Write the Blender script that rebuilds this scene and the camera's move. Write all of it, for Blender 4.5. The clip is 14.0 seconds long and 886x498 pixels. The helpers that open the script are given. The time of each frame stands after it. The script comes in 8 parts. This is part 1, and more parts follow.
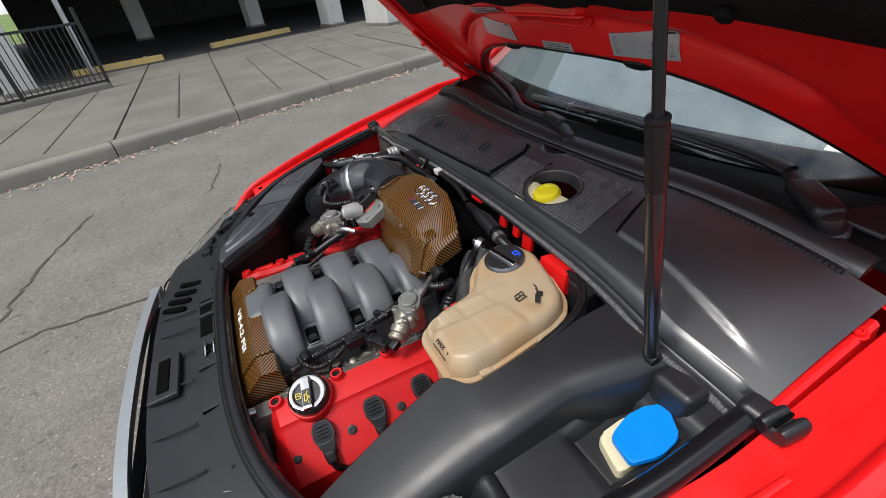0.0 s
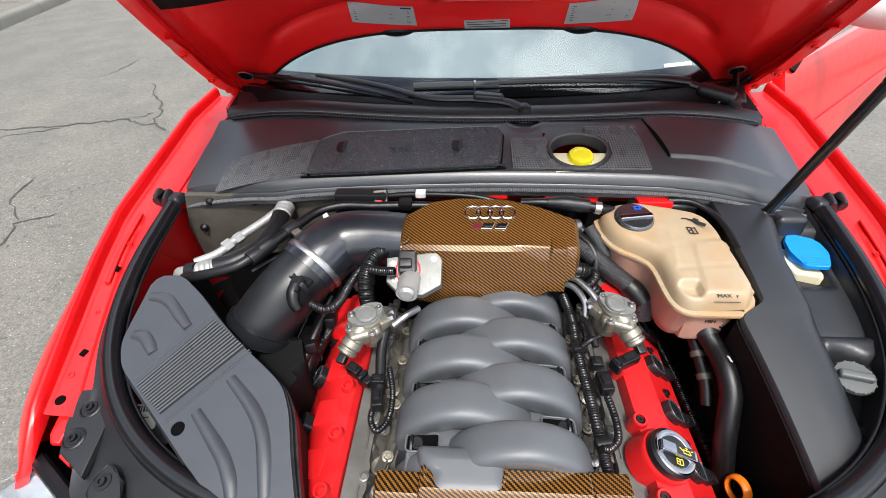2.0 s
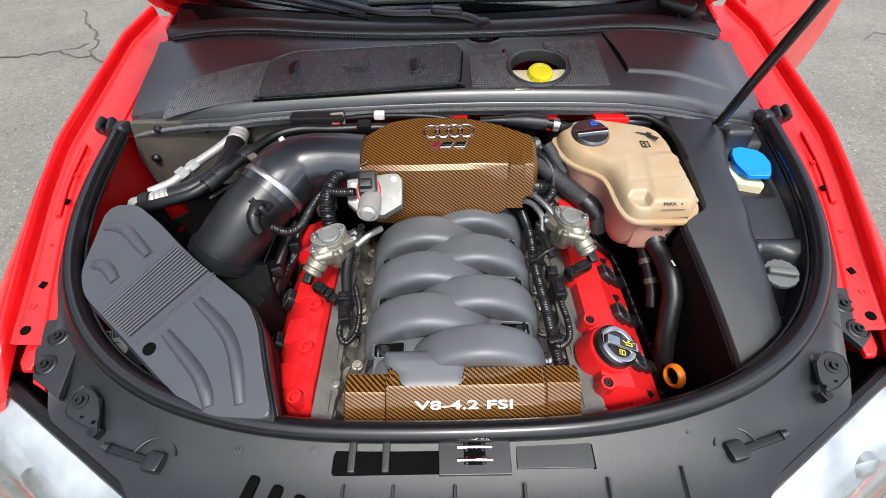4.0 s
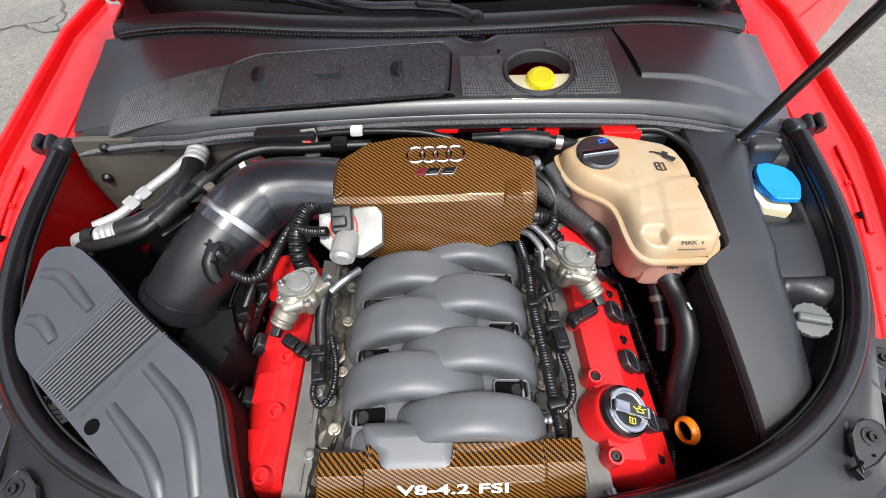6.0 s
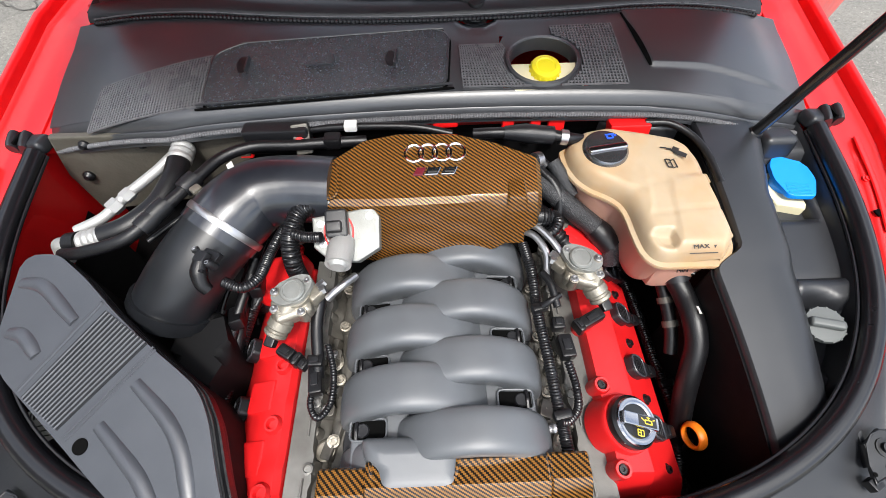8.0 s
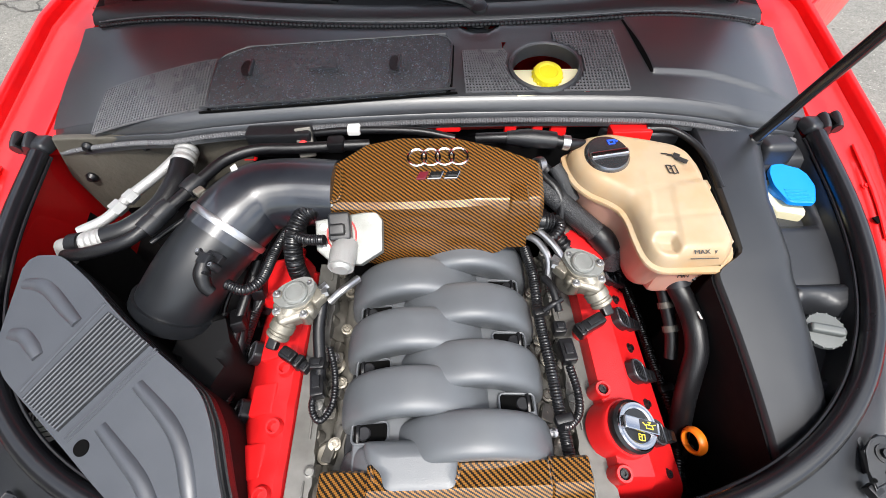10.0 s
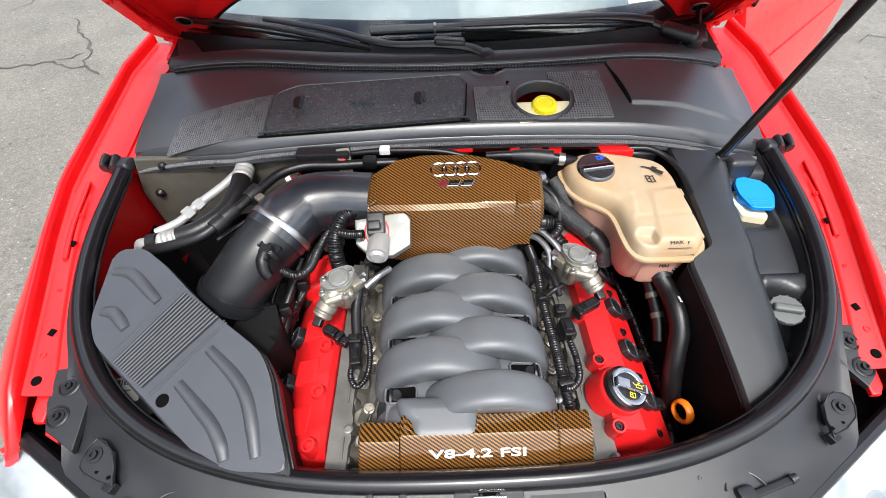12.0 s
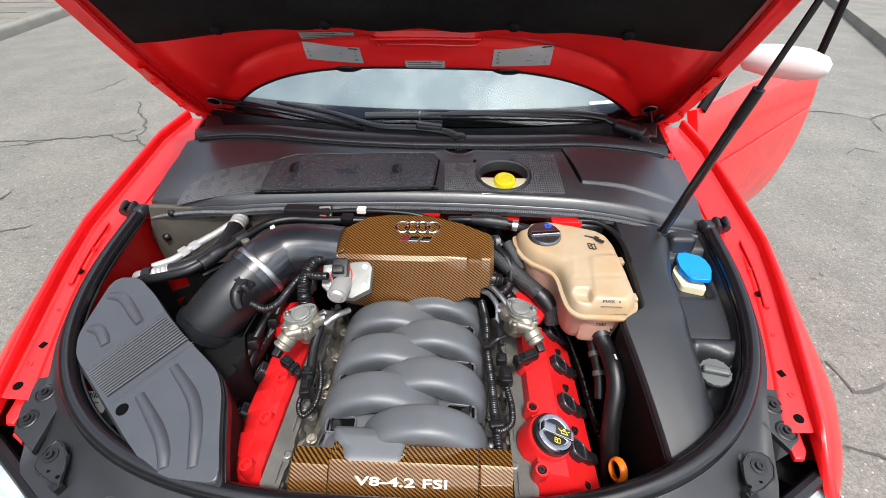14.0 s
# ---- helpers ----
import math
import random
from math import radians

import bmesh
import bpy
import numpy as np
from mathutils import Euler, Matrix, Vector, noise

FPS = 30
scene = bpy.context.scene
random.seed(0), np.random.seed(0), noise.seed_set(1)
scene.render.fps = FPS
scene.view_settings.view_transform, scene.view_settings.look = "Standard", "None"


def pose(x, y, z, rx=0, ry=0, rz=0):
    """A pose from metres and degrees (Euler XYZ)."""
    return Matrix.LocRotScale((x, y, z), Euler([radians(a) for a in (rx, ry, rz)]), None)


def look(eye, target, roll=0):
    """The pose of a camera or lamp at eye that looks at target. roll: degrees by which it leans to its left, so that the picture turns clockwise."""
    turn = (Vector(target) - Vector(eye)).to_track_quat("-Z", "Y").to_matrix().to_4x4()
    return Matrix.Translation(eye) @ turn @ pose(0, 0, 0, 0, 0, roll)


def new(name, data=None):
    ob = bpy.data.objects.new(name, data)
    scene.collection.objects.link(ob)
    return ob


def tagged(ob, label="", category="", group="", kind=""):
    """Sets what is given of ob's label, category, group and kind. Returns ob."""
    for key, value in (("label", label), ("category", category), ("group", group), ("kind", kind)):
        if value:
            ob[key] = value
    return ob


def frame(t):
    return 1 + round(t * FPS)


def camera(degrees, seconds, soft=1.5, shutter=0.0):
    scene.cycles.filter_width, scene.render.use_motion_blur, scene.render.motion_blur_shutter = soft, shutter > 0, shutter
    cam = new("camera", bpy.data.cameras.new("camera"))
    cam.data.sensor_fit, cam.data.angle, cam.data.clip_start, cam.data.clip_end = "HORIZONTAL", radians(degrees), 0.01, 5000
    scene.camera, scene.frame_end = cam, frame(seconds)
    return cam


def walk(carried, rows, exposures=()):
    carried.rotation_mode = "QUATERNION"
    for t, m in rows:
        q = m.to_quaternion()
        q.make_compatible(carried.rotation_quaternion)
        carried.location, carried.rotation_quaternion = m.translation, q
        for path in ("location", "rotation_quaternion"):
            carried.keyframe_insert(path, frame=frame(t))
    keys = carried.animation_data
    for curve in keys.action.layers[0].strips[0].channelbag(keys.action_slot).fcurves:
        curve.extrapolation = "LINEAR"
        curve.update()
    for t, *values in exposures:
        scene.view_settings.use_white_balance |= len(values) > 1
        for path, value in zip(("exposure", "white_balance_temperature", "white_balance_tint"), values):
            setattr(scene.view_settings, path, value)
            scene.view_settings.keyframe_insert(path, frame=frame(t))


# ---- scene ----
cam = camera(91.4, 14.0, soft=0.5)
PATH = [
    (0, (0.82, -0.399, 1.343), (-0.726, 0.235, 0.245), -7.6),
    (0.3, (0.571, -0.526, 1.297), (-0.653, 0.541, 0.129), -5.2),
    (0.5, (0.465, -0.558, 1.297), (-0.513, 0.668, 0.057), -5.1),
    (1, (0.15, -0.614, 1.337), (-0.362, 0.848, 0.072), -6.0),
    (1.5, (-0.006, -0.675, 1.356), (-0.172, 0.861, 0.085), -3.2),
    (2, (-0.027, -0.757, 1.382), (-0.15, 0.784, 0.113), -2.1),
    (2.5, (-0.014, -0.788, 1.385), (-0.096, 0.727, 0.082), -3.0),
    (3, (-0.004, -0.818, 1.371), (-0.061, 0.648, 0.012), -2.9),
    (3.2, (-0.007, -0.828, 1.364), (-0.049, 0.612, -0.023), -2.4),
    (5.3, (0.012, -0.679, 1.372), (0.024, 0.591, -0.172), -1.0),
    (5.5, (0.014, -0.666, 1.377), (0.019, 0.595, -0.175), -1.4),
    (6, (0.016, -0.641, 1.372), (0.021, 0.602, -0.195), -1.4),
    (6.5, (0.02, -0.616, 1.372), (0.025, 0.606, -0.212), -1.8),
    (7, (0.021, -0.607, 1.366), (0.023, 0.598, -0.23), -2.0),
    (7.5, (0.016, -0.598, 1.367), (0.027, 0.578, -0.251), -1.6),
    (8, (0.012, -0.591, 1.371), (0.028, 0.573, -0.256), -1.4),
    (10.5, (0.006, -0.594, 1.375), (0.033, 0.59, -0.237), -0.2),
    (11, (0.005, -0.626, 1.383), (0.03, 0.565, -0.224), 0.5),
    (11.5, (-0.005, -0.677, 1.403), (0.016, 0.546, -0.18), 0.6),
    (12, (-0.023, -0.739, 1.418), (-0.011, 0.604, -0.063), -1.4),
    (12.5, (-0.003, -0.753, 1.425), (0.024, 0.692, 0.042), -2.5),
    (13, (0.082, -0.715, 1.437), (0.125, 0.819, 0.155), -2.0),
    (13.5, (0.094, -0.724, 1.432), (0.121, 0.843, 0.19), -0.2),
    (14, (0.096, -0.851, 1.43), (0.029, 0.756, 0.241), 0.3),
]
walk(cam, [(t, look(eye, target, roll)) for t, eye, target, roll in PATH], exposures=[(0, 0.13), (0.5, 0.66), (1.0, 0.91), (1.5, 0.87), (2.0, 0.79), (3.2, 0.71), (5.5, 0.88), (8.0, 0.94), (10.5, 1.06), (12.0, 0.98), (12.5, 0.86), (14.0, 0.86)])

# ---- world and light ----
SUN_EL, SUN_AZ = 63.0, 165.0         # degrees up, degrees from straight behind the car towards +x
sun_to = Vector((math.sin(radians(SUN_AZ)) * math.cos(radians(SUN_EL)), math.cos(radians(SUN_AZ)) * math.cos(radians(SUN_EL)), math.sin(radians(SUN_EL))))
world = bpy.data.worlds.new("daylight")
scene.world = world
world.use_nodes = True
wn, wl = world.node_tree.nodes, world.node_tree.links
wn.clear()
w_out = wn.new("ShaderNodeOutputWorld")
w_bg = wn.new("ShaderNodeBackground")
w_sky = wn.new("ShaderNodeTexSky")
w_sky.sky_type = "NISHITA"
w_sky.sun_disc = False
w_sky.sun_elevation = radians(SUN_EL)
w_sky.sun_rotation = radians(SUN_AZ)
w_co = wn.new("ShaderNodeTexCoord")
w_noise = wn.new("ShaderNodeTexNoise")
w_noise.inputs["Scale"].default_value = 2.6
w_noise.inputs["Detail"].default_value = 7
w_noise.inputs["Roughness"].default_value = 0.58
w_ramp = wn.new("ShaderNodeValToRGB")
w_ramp.color_ramp.elements[0].position = 0.41
w_ramp.color_ramp.elements[1].position = 0.58
w_mix = wn.new("ShaderNodeMix")
w_mix.data_type = "RGBA"
# thin cloud scatters forwards: it brightens towards the sun
w_dot = wn.new("ShaderNodeVectorMath")
w_dot.operation = "DOT_PRODUCT"
w_dot.inputs[1].default_value = sun_to
w_near = wn.new("ShaderNodeMath")
w_near.operation = "MAXIMUM"
w_near.inputs[1].default_value = 0.0
w_pow = wn.new("ShaderNodeMath")
w_pow.operation = "POWER"
w_pow.inputs[1].default_value = 9.0
w_cloud = wn.new("ShaderNodeMix")
w_cloud.data_type = "RGBA"
w_cloud.inputs["A"].default_value = (8.2, 8.5, 9.0, 1)
w_cloud.inputs["B"].default_value = (42.0, 41.0, 39.5, 1)
wl.new(w_co.outputs["Generated"], w_dot.inputs[0])
wl.new(w_dot.outputs["Value"], w_near.inputs[0])
wl.new(w_near.outputs[0], w_pow.inputs[0])
wl.new(w_pow.outputs[0], w_cloud.inputs["Factor"])
wl.new(w_cloud.outputs["Result"], w_mix.inputs["B"])
wl.new(w_co.outputs["Generated"], w_noise.inputs["Vector"])
wl.new(w_noise.outputs["Fac"], w_ramp.inputs["Fac"])
wl.new(w_ramp.outputs["Color"], w_mix.inputs["Factor"])
wl.new(w_sky.outputs["Color"], w_mix.inputs["A"])
wl.new(w_mix.outputs["Result"], w_bg.inputs["Color"])
w_bg.inputs["Strength"].default_value = 0.12
wl.new(w_bg.outputs["Background"], w_out.inputs["Surface"])
sun_data = bpy.data.lights.new("sun", "SUN")
sun_data.energy, sun_data.angle, sun_data.color = 2.0, radians(7), (1.0, 0.965, 0.92)
sun = new("sun", sun_data)
sun.matrix_world = look(sun_to * 30, (0, 0, 0))


# ---- materials ----
def material(name, color, rough=0.5, metal=0.0, coat=0.0, var=0.12, scale=30.0, bump=0.0, bump_scale=400.0, second=None, mix_scale=6.0, spec=0.5, fine=220.0, sss=0.0, coat_rough=0.04):
    """Base colour with a coarse and a fine variation, roughness wear and fine relief."""
    m = bpy.data.materials.new(name)
    m.use_nodes = True
    n, l = m.node_tree.nodes, m.node_tree.links
    b = n["Principled BSDF"]
    co = n.new("ShaderNodeTexCoord")

    def noise_at(s, detail=5.0):
        t = n.new("ShaderNodeTexNoise")
        t.inputs["Scale"].default_value, t.inputs["Detail"].default_value = s, detail
        l.new(co.outputs["Object"], t.inputs["Vector"])
        return t
    big, small = noise_at(mix_scale), noise_at(scale)
    mix = n.new("ShaderNodeMix")
    mix.data_type = "RGBA"
    c2 = second or tuple(c * (1 + 1.6 * var) for c in color)
    mix.inputs["A"].default_value = (*color, 1)
    mix.inputs["B"].default_value = (*c2, 1)
    ramp = n.new("ShaderNodeMapRange")
    ramp.inputs["From Min"].default_value, ramp.inputs["From Max"].default_value = 0.38, 0.66
    l.new(big.outputs["Fac"], ramp.inputs["Value"])
    l.new(ramp.outputs["Result"], mix.inputs["Factor"])
    hue = n.new("ShaderNodeHueSaturation")
    val = n.new("ShaderNodeMapRange")
    val.inputs["To Min"].default_value, val.inputs["To Max"].default_value = 1 - var, 1 + var
    l.new(small.outputs["Fac"], val.inputs["Value"])
    l.new(val.outputs["Result"], hue.inputs["Value"])
    l.new(mix.outputs["Result"], hue.inputs["Color"])
    l.new(hue.outputs["Color"], b.inputs["Base Color"])
    rr = n.new("ShaderNodeMapRange")
    rr.inputs["To Min"].default_value, rr.inputs["To Max"].default_value = max(0.02, rough * 0.8), min(1, rough * 1.2)
    l.new(small.outputs["Fac"], rr.inputs["Value"])
    l.new(rr.outputs["Result"], b.inputs["Roughness"])
    b.inputs["Metallic"].default_value = metal
    b.inputs["Coat Weight"].default_value = coat
    b.inputs["Coat Roughness"].default_value = coat_rough
    b.inputs["Specular IOR Level"].default_value = spec
    if sss:
        b.inputs["Subsurface Weight"].default_value = sss
        b.inputs["Subsurface Radius"].default_value = (0.02, 0.012, 0.006)
        b.inputs["Subsurface Scale"].default_value = 0.6
    if bump:
        f = noise_at(bump_scale, 3.0)
        bp = n.new("ShaderNodeBump")
        bp.inputs["Strength"].default_value, bp.inputs["Distance"].default_value = bump, 0.002
        l.new(f.outputs["Fac"], bp.inputs["Height"])
        l.new(bp.outputs["Normal"], b.inputs["Normal"])
    return m


def nodes_of(m):
    return m.node_tree.nodes, m.node_tree.links, m.node_tree.nodes["Principled BSDF"]


RED = material("red_paint", (0.84, 0.008, 0.010), 0.34, coat=0.32, var=0.04, second=(0.60, 0.005, 0.008))
RED_RAW = material("red_paint_inner", (0.74, 0.009, 0.010), 0.36, coat=0.35, var=0.08)
RED_CAST = material("red_wrinkle_paint", (0.62, 0.010, 0.012), 0.42, var=0.08, bump=0.25, bump_scale=900, coat=0.15)
PLASTIC = material("black_plastic", (0.009, 0.0095, 0.011), 0.34, var=0.18, bump=0.2, bump_scale=1400, second=(0.014, 0.0145, 0.017), spec=0.5)
TRIM = material("trim_plastic", (0.0145, 0.0155, 0.0180), 0.38, var=0.12, bump=0.10, bump_scale=1300, second=(0.019, 0.020, 0.023), spec=0.6)
COWL = material("cowl_plastic", (0.030, 0.0315, 0.036), 0.33, var=0.14, bump=0.10, bump_scale=1200, second=(0.035, 0.0365, 0.041), spec=0.85, coat=0.35, coat_rough=0.26)
SLAM = material("panel_plastic", (0.014, 0.015, 0.0175), 0.36, var=0.14, bump=0.2, bump_scale=1400, second=(0.019, 0.020, 0.023), spec=0.55)
# blue-grey to pale patches: sky mirrored in the lamp glass, put into the colour
LAMP = material("lamp_sky_tint", (0.24, 0.255, 0.29), 0.30, metal=0.4, var=0.35, scale=14, second=(0.42, 0.44, 0.48), mix_scale=12)
GRILLE = material("satin_silver", (0.42, 0.45, 0.48), 0.35, metal=0.6, var=0.06)
MESH = material("mesh_plastic", (0.11, 0.11, 0.115), 0.28, var=0.10)
AIRBOX = material("airbox_plastic", (0.045, 0.049, 0.058), 0.34, var=0.12, bump=0.15, bump_scale=1500, second=(0.051, 0.055, 0.064), spec=0.7, coat=0.30, coat_rough=0.28)
# lid plastic made paler, with the ridges' highlights in the colour
RIDGE = material("ridge_highlight", (0.080, 0.085, 0.094), 0.30, var=0.06, spec=1.0)
RUNNER = material("runner_plastic", (0.094, 0.102, 0.112), 0.42, var=0.10, bump=0.16, bump_scale=1300, second=(0.104, 0.112, 0.122), spec=0.75)
RUBBER = material("rubber", (0.006, 0.006, 0.007), 0.34, var=0.2, bump=0.2, bump_scale=700, spec=0.45)
SEAL = material("seal_rubber", (0.007, 0.007, 0.0085), 0.25, var=0.12, spec=0.6)
BRAID = material("braided_hose", (0.020, 0.021, 0.023), 0.36, var=0.35, scale=500, bump=0.8, bump_scale=700, spec=0.6)
HOSE = material("ribbed_hose", (0.006, 0.006, 0.007), 0.30, var=0.2, spec=0.6)
VOID = material("deep_shadow_gap", (0.003, 0.003, 0.003), 1.0, var=0.1, spec=0.05)
# for black parts, and for bay depths whose shade is put into the colour
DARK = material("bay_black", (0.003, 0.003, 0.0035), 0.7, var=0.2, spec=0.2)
FOAM = material("foam_panel", (0.010, 0.0115, 0.0155), 0.26, var=0.3, scale=160, bump=1.0, bump_scale=420, spec=1.0)
nodes_of(FOAM)[0]["Bump"].inputs["Distance"].default_value = 0.005
ALU = material("cast_aluminium", (0.34, 0.315, 0.265), 0.36, metal=0.65, var=0.25, scale=60, bump=0.35, bump_scale=700, second=(0.24, 0.22, 0.18), mix_scale=16)
ALU_DULL = material("dull_cast_alloy", (0.150, 0.142, 0.126), 0.48, metal=0.45, var=0.30, scale=70, bump=0.25, bump_scale=900, second=(0.090, 0.083, 0.070), mix_scale=18)
FLANGE = material("grey_cast_flange", (0.185, 0.183, 0.172), 0.42, metal=0.4, var=0.2, scale=60, bump=0.15, bump_scale=900, second=(0.130, 0.127, 0.116), mix_scale=14)
ALU_PALE = material("pale_cast_alloy", (0.265, 0.272, 0.260), 0.40, metal=0.35, var=0.18, scale=60, bump=0.30, bump_scale=800, second=(0.20, 0.205, 0.19), mix_scale=16)
CAP_METAL = material("satin_chrome", (0.42, 0.42, 0.44), 0.20, metal=1.0, var=0.04)
ALU_WHITE = material("bright_alloy", (0.44, 0.44, 0.43), 0.42, metal=0.45, var=0.08, bump=0.3, bump_scale=700)
CHROME = material("chrome", (0.86, 0.86, 0.88), 0.10, metal=1.0, var=0.04)
STEEL = material("steel", (0.44, 0.44, 0.45), 0.34, metal=0.95, var=0.1)
TANK = material("tank_plastic", (0.43, 0.335, 0.225), 0.36, var=0.08, second=(0.44, 0.275, 0.135), mix_scale=9, sss=0.20)
TANK_LOW = material("tank_plastic_pink", (0.42, 0.235, 0.18), 0.36, var=0.08, sss=0.2)
CREAM = material("cream_plastic", (0.72, 0.66, 0.44), 0.45, var=0.08)
BLUE = material("blue_plastic", (0.0, 0.24, 0.86), 0.38, var=0.04)
BLUE_MARK = material("blue_print", (0.02, 0.10, 0.85), 0.5, var=0.05)
YELLOW = material("yellow_plastic", (0.88, 0.74, 0.02), 0.42, var=0.05)
YELLOW_MARK = material("yellow_print", (0.80, 0.62, 0.05), 0.5, var=0.05)
GREY_CAP = material("grey_cap_plastic", (0.090, 0.098, 0.096), 0.45, var=0.06)
ORANGE = material("orange_plastic", (0.85, 0.20, 0.01), 0.40, var=0.08)
PAD = material("firewall_pad", (0.058, 0.053, 0.043), 0.55, var=0.25, scale=40, bump=0.6, bump_scale=140, second=(0.088, 0.080, 0.064), mix_scale=9)
PAPER = material("white_label", (0.66, 0.66, 0.64), 0.5, var=0.05)
STICKER = material("silver_label", (0.42, 0.43, 0.44), 0.38, var=0.08, metal=0.3)
PRINT = material("black_print", (0.02, 0.02, 0.02), 0.5, var=0.05)
WHITE = material("white_print", (0.82, 0.82, 0.80), 0.45, var=0.03)
FABRIC = material("hood_insulation", (0.010, 0.010, 0.010), 0.9, var=0.4, bump=0.9, bump_scale=180, spec=0.1)
ASPHALT = material("asphalt", (0.152, 0.146, 0.129), 0.85, var=0.20, scale=45, bump=1.0, bump_scale=190, second=(0.186, 0.177, 0.154), mix_scale=2.2)
ASPHALT_CRACK = material("crack_filler", (0.062, 0.058, 0.052), 0.9, var=0.3)
CONCRETE = material("sidewalk_concrete", (0.185, 0.175, 0.150), 0.85, var=0.14, scale=30, bump=0.4, bump_scale=90, second=(0.140, 0.133, 0.114), mix_scale=1.6)
KERB = material("kerb_concrete", (0.215, 0.205, 0.176), 0.85, var=0.16, scale=25, bump=0.4, bump_scale=80, second=(0.175, 0.168, 0.146), mix_scale=2.0)
COLUMN = material("painted_column", (0.62, 0.62, 0.60), 0.7, var=0.08, second=(0.52, 0.52, 0.50), mix_scale=2.5)
STOP = material("yellow_wheel_stop", (0.60, 0.42, 0.13), 0.75, var=0.18, second=(0.50, 0.38, 0.18))
FENCE = material("black_iron", (0.02, 0.02, 0.02), 0.5, var=0.2)
# concrete taken to near-black: the shade inside the deck is in the colour
GARAGE = material("garage_shade", (0.034, 0.034, 0.034), 0.8, var=0.3, scale=6)
GRASS = material("grass_field", (0.10, 0.17, 0.035), 0.9, var=0.35, scale=12, bump=0.8, bump_scale=30, second=(0.17, 0.22, 0.05), mix_scale=0.9)
LEAF = material("dry_leaves", (0.42, 0.27, 0.23), 0.8, var=0.4, second=(0.55, 0.46, 0.40))
TYRE = material("tyre_rubber", (0.02, 0.02, 0.02), 0.75, var=0.2)
SHADE = material("silver_sunshade", (0.070, 0.090, 0.102), 0.45, metal=0.2, var=0.06, second=(0.095, 0.120, 0.132), mix_scale=3)
SILICONE = material("silicone_elbow", (0.011, 0.0125, 0.017), 0.30, var=0.35, scale=26, bump=0.08, bump_scale=60, second=(0.028, 0.031, 0.039), mix_scale=11, coat=0.8, coat_rough=0.09)
PIPE_BLACK = material("pipe_plastic", (0.009, 0.010, 0.012), 0.36, var=0.14, spec=0.5)



def speckle(m, scale, lo, hi, glint=0.0, gain=2.2):
    """Multiplies a base colour by the random tone of small stones or grains; glint: share of bright ones."""
    n, l, b = nodes_of(m)
    src = b.inputs["Base Color"].links[0].from_socket
    co = n.new("ShaderNodeTexCoord")
    v = n.new("ShaderNodeTexVoronoi")
    v.inputs["Scale"].default_value = scale
    l.new(co.outputs["Object"], v.inputs["Vector"])
    sep = n.new("ShaderNodeSeparateColor")
    l.new(v.outputs["Color"], sep.inputs["Color"])
    r = n.new("ShaderNodeMapRange")
    r.inputs["To Min"].default_value, r.inputs["To Max"].default_value = lo, hi
    l.new(sep.outputs["Red"], r.inputs["Value"])
    g = n.new("ShaderNodeMath")
    g.operation = "GREATER_THAN"
    g.inputs[1].default_value = 1.0 - glint
    l.new(sep.outputs["Green"], g.inputs[0])
    a = n.new("ShaderNodeMath")
    a.operation = "MULTIPLY_ADD"
    a.inputs[1].default_value = gain
    l.new(g.outputs[0], a.inputs[0])
    l.new(r.outputs["Result"], a.inputs[2])
    mul = n.new("ShaderNodeVectorMath")
    mul.operation = "SCALE"
    l.new(src, mul.inputs[0])
    l.new(a.outputs[0], mul.inputs["Scale"])
    l.new(mul.outputs["Vector"], b.inputs["Base Color"])


speckle(ASPHALT, 170.0, 0.74, 1.24, 0.010, 1.1)
speckle(ASPHALT, 48.0, 0.90, 1.10, 0.012, -0.30)
# glints of the wrinkled filter cover, put into its colour as bright cells
speckle(FOAM, 620.0, 0.5, 1.5, 0.07, 6.0)
speckle(CONCRETE, 60.0, 0.88, 1.12)

# black and gold twill under clear lacquer
CARBON = material("gold_carbon_twill", (0.05, 0.03, 0.01), 0.3, coat=1.0, var=0.1, coat_rough=0.03)
_n, _l, _b = nodes_of(CARBON)
_co = _n.new("ShaderNodeTexCoord")
_sep = _n.new("ShaderNodeSeparateXYZ")
_l.new(_co.outputs["Object"], _sep.inputs["Vector"])


def _math(op, a, b=None):
    q = _n.new("ShaderNodeMath")
    q.operation = op
    for k, v in enumerate((a, b)):
        if v is None:
            continue
        if isinstance(v, (int, float)):
            q.inputs[k].default_value = v
        else:
            _l.new(v, q.inputs[k])
    return q.outputs[0]


_v = _math("ADD", _sep.outputs["Y"], _sep.outputs["Z"])
_u = _sep.outputs["X"]
CELL = 0.0020
_row = _math("FLOOR", _math("DIVIDE", _v, CELL))
_shift = _math("ADD", _math("DIVIDE", _u, CELL), _row)
_ph = _math("FRACT", _math("DIVIDE", _shift, 4.0))
_tow = _math("LESS_THAN", _ph, 0.5)
_edge = _math("ABSOLUTE", _math("SUBTRACT", _math("FRACT", _math("DIVIDE", _v, CELL)), 0.5))
_mx = _n.new("ShaderNodeMix")
_mx.data_type = "RGBA"
_mx.inputs["A"].default_value = (0.006, 0.004, 0.002, 1)
_mx.inputs["B"].default_value = (0.310, 0.138, 0.027, 1)
_fac = _math("MULTIPLY", _tow, _math("SUBTRACT", 1.15, _edge))
_l.new(_fac, _mx.inputs["Factor"])
_l.new(_math("MULTIPLY", _fac, 0.35), _b.inputs["Metallic"])
_l.new(_mx.outputs["Result"], _b.inputs["Base Color"])
for _k in list(_b.inputs["Roughness"].links):
    _l.remove(_k)
_b.inputs["Roughness"].default_value = 0.34
_b.inputs["Specular IOR Level"].default_value = 0.25

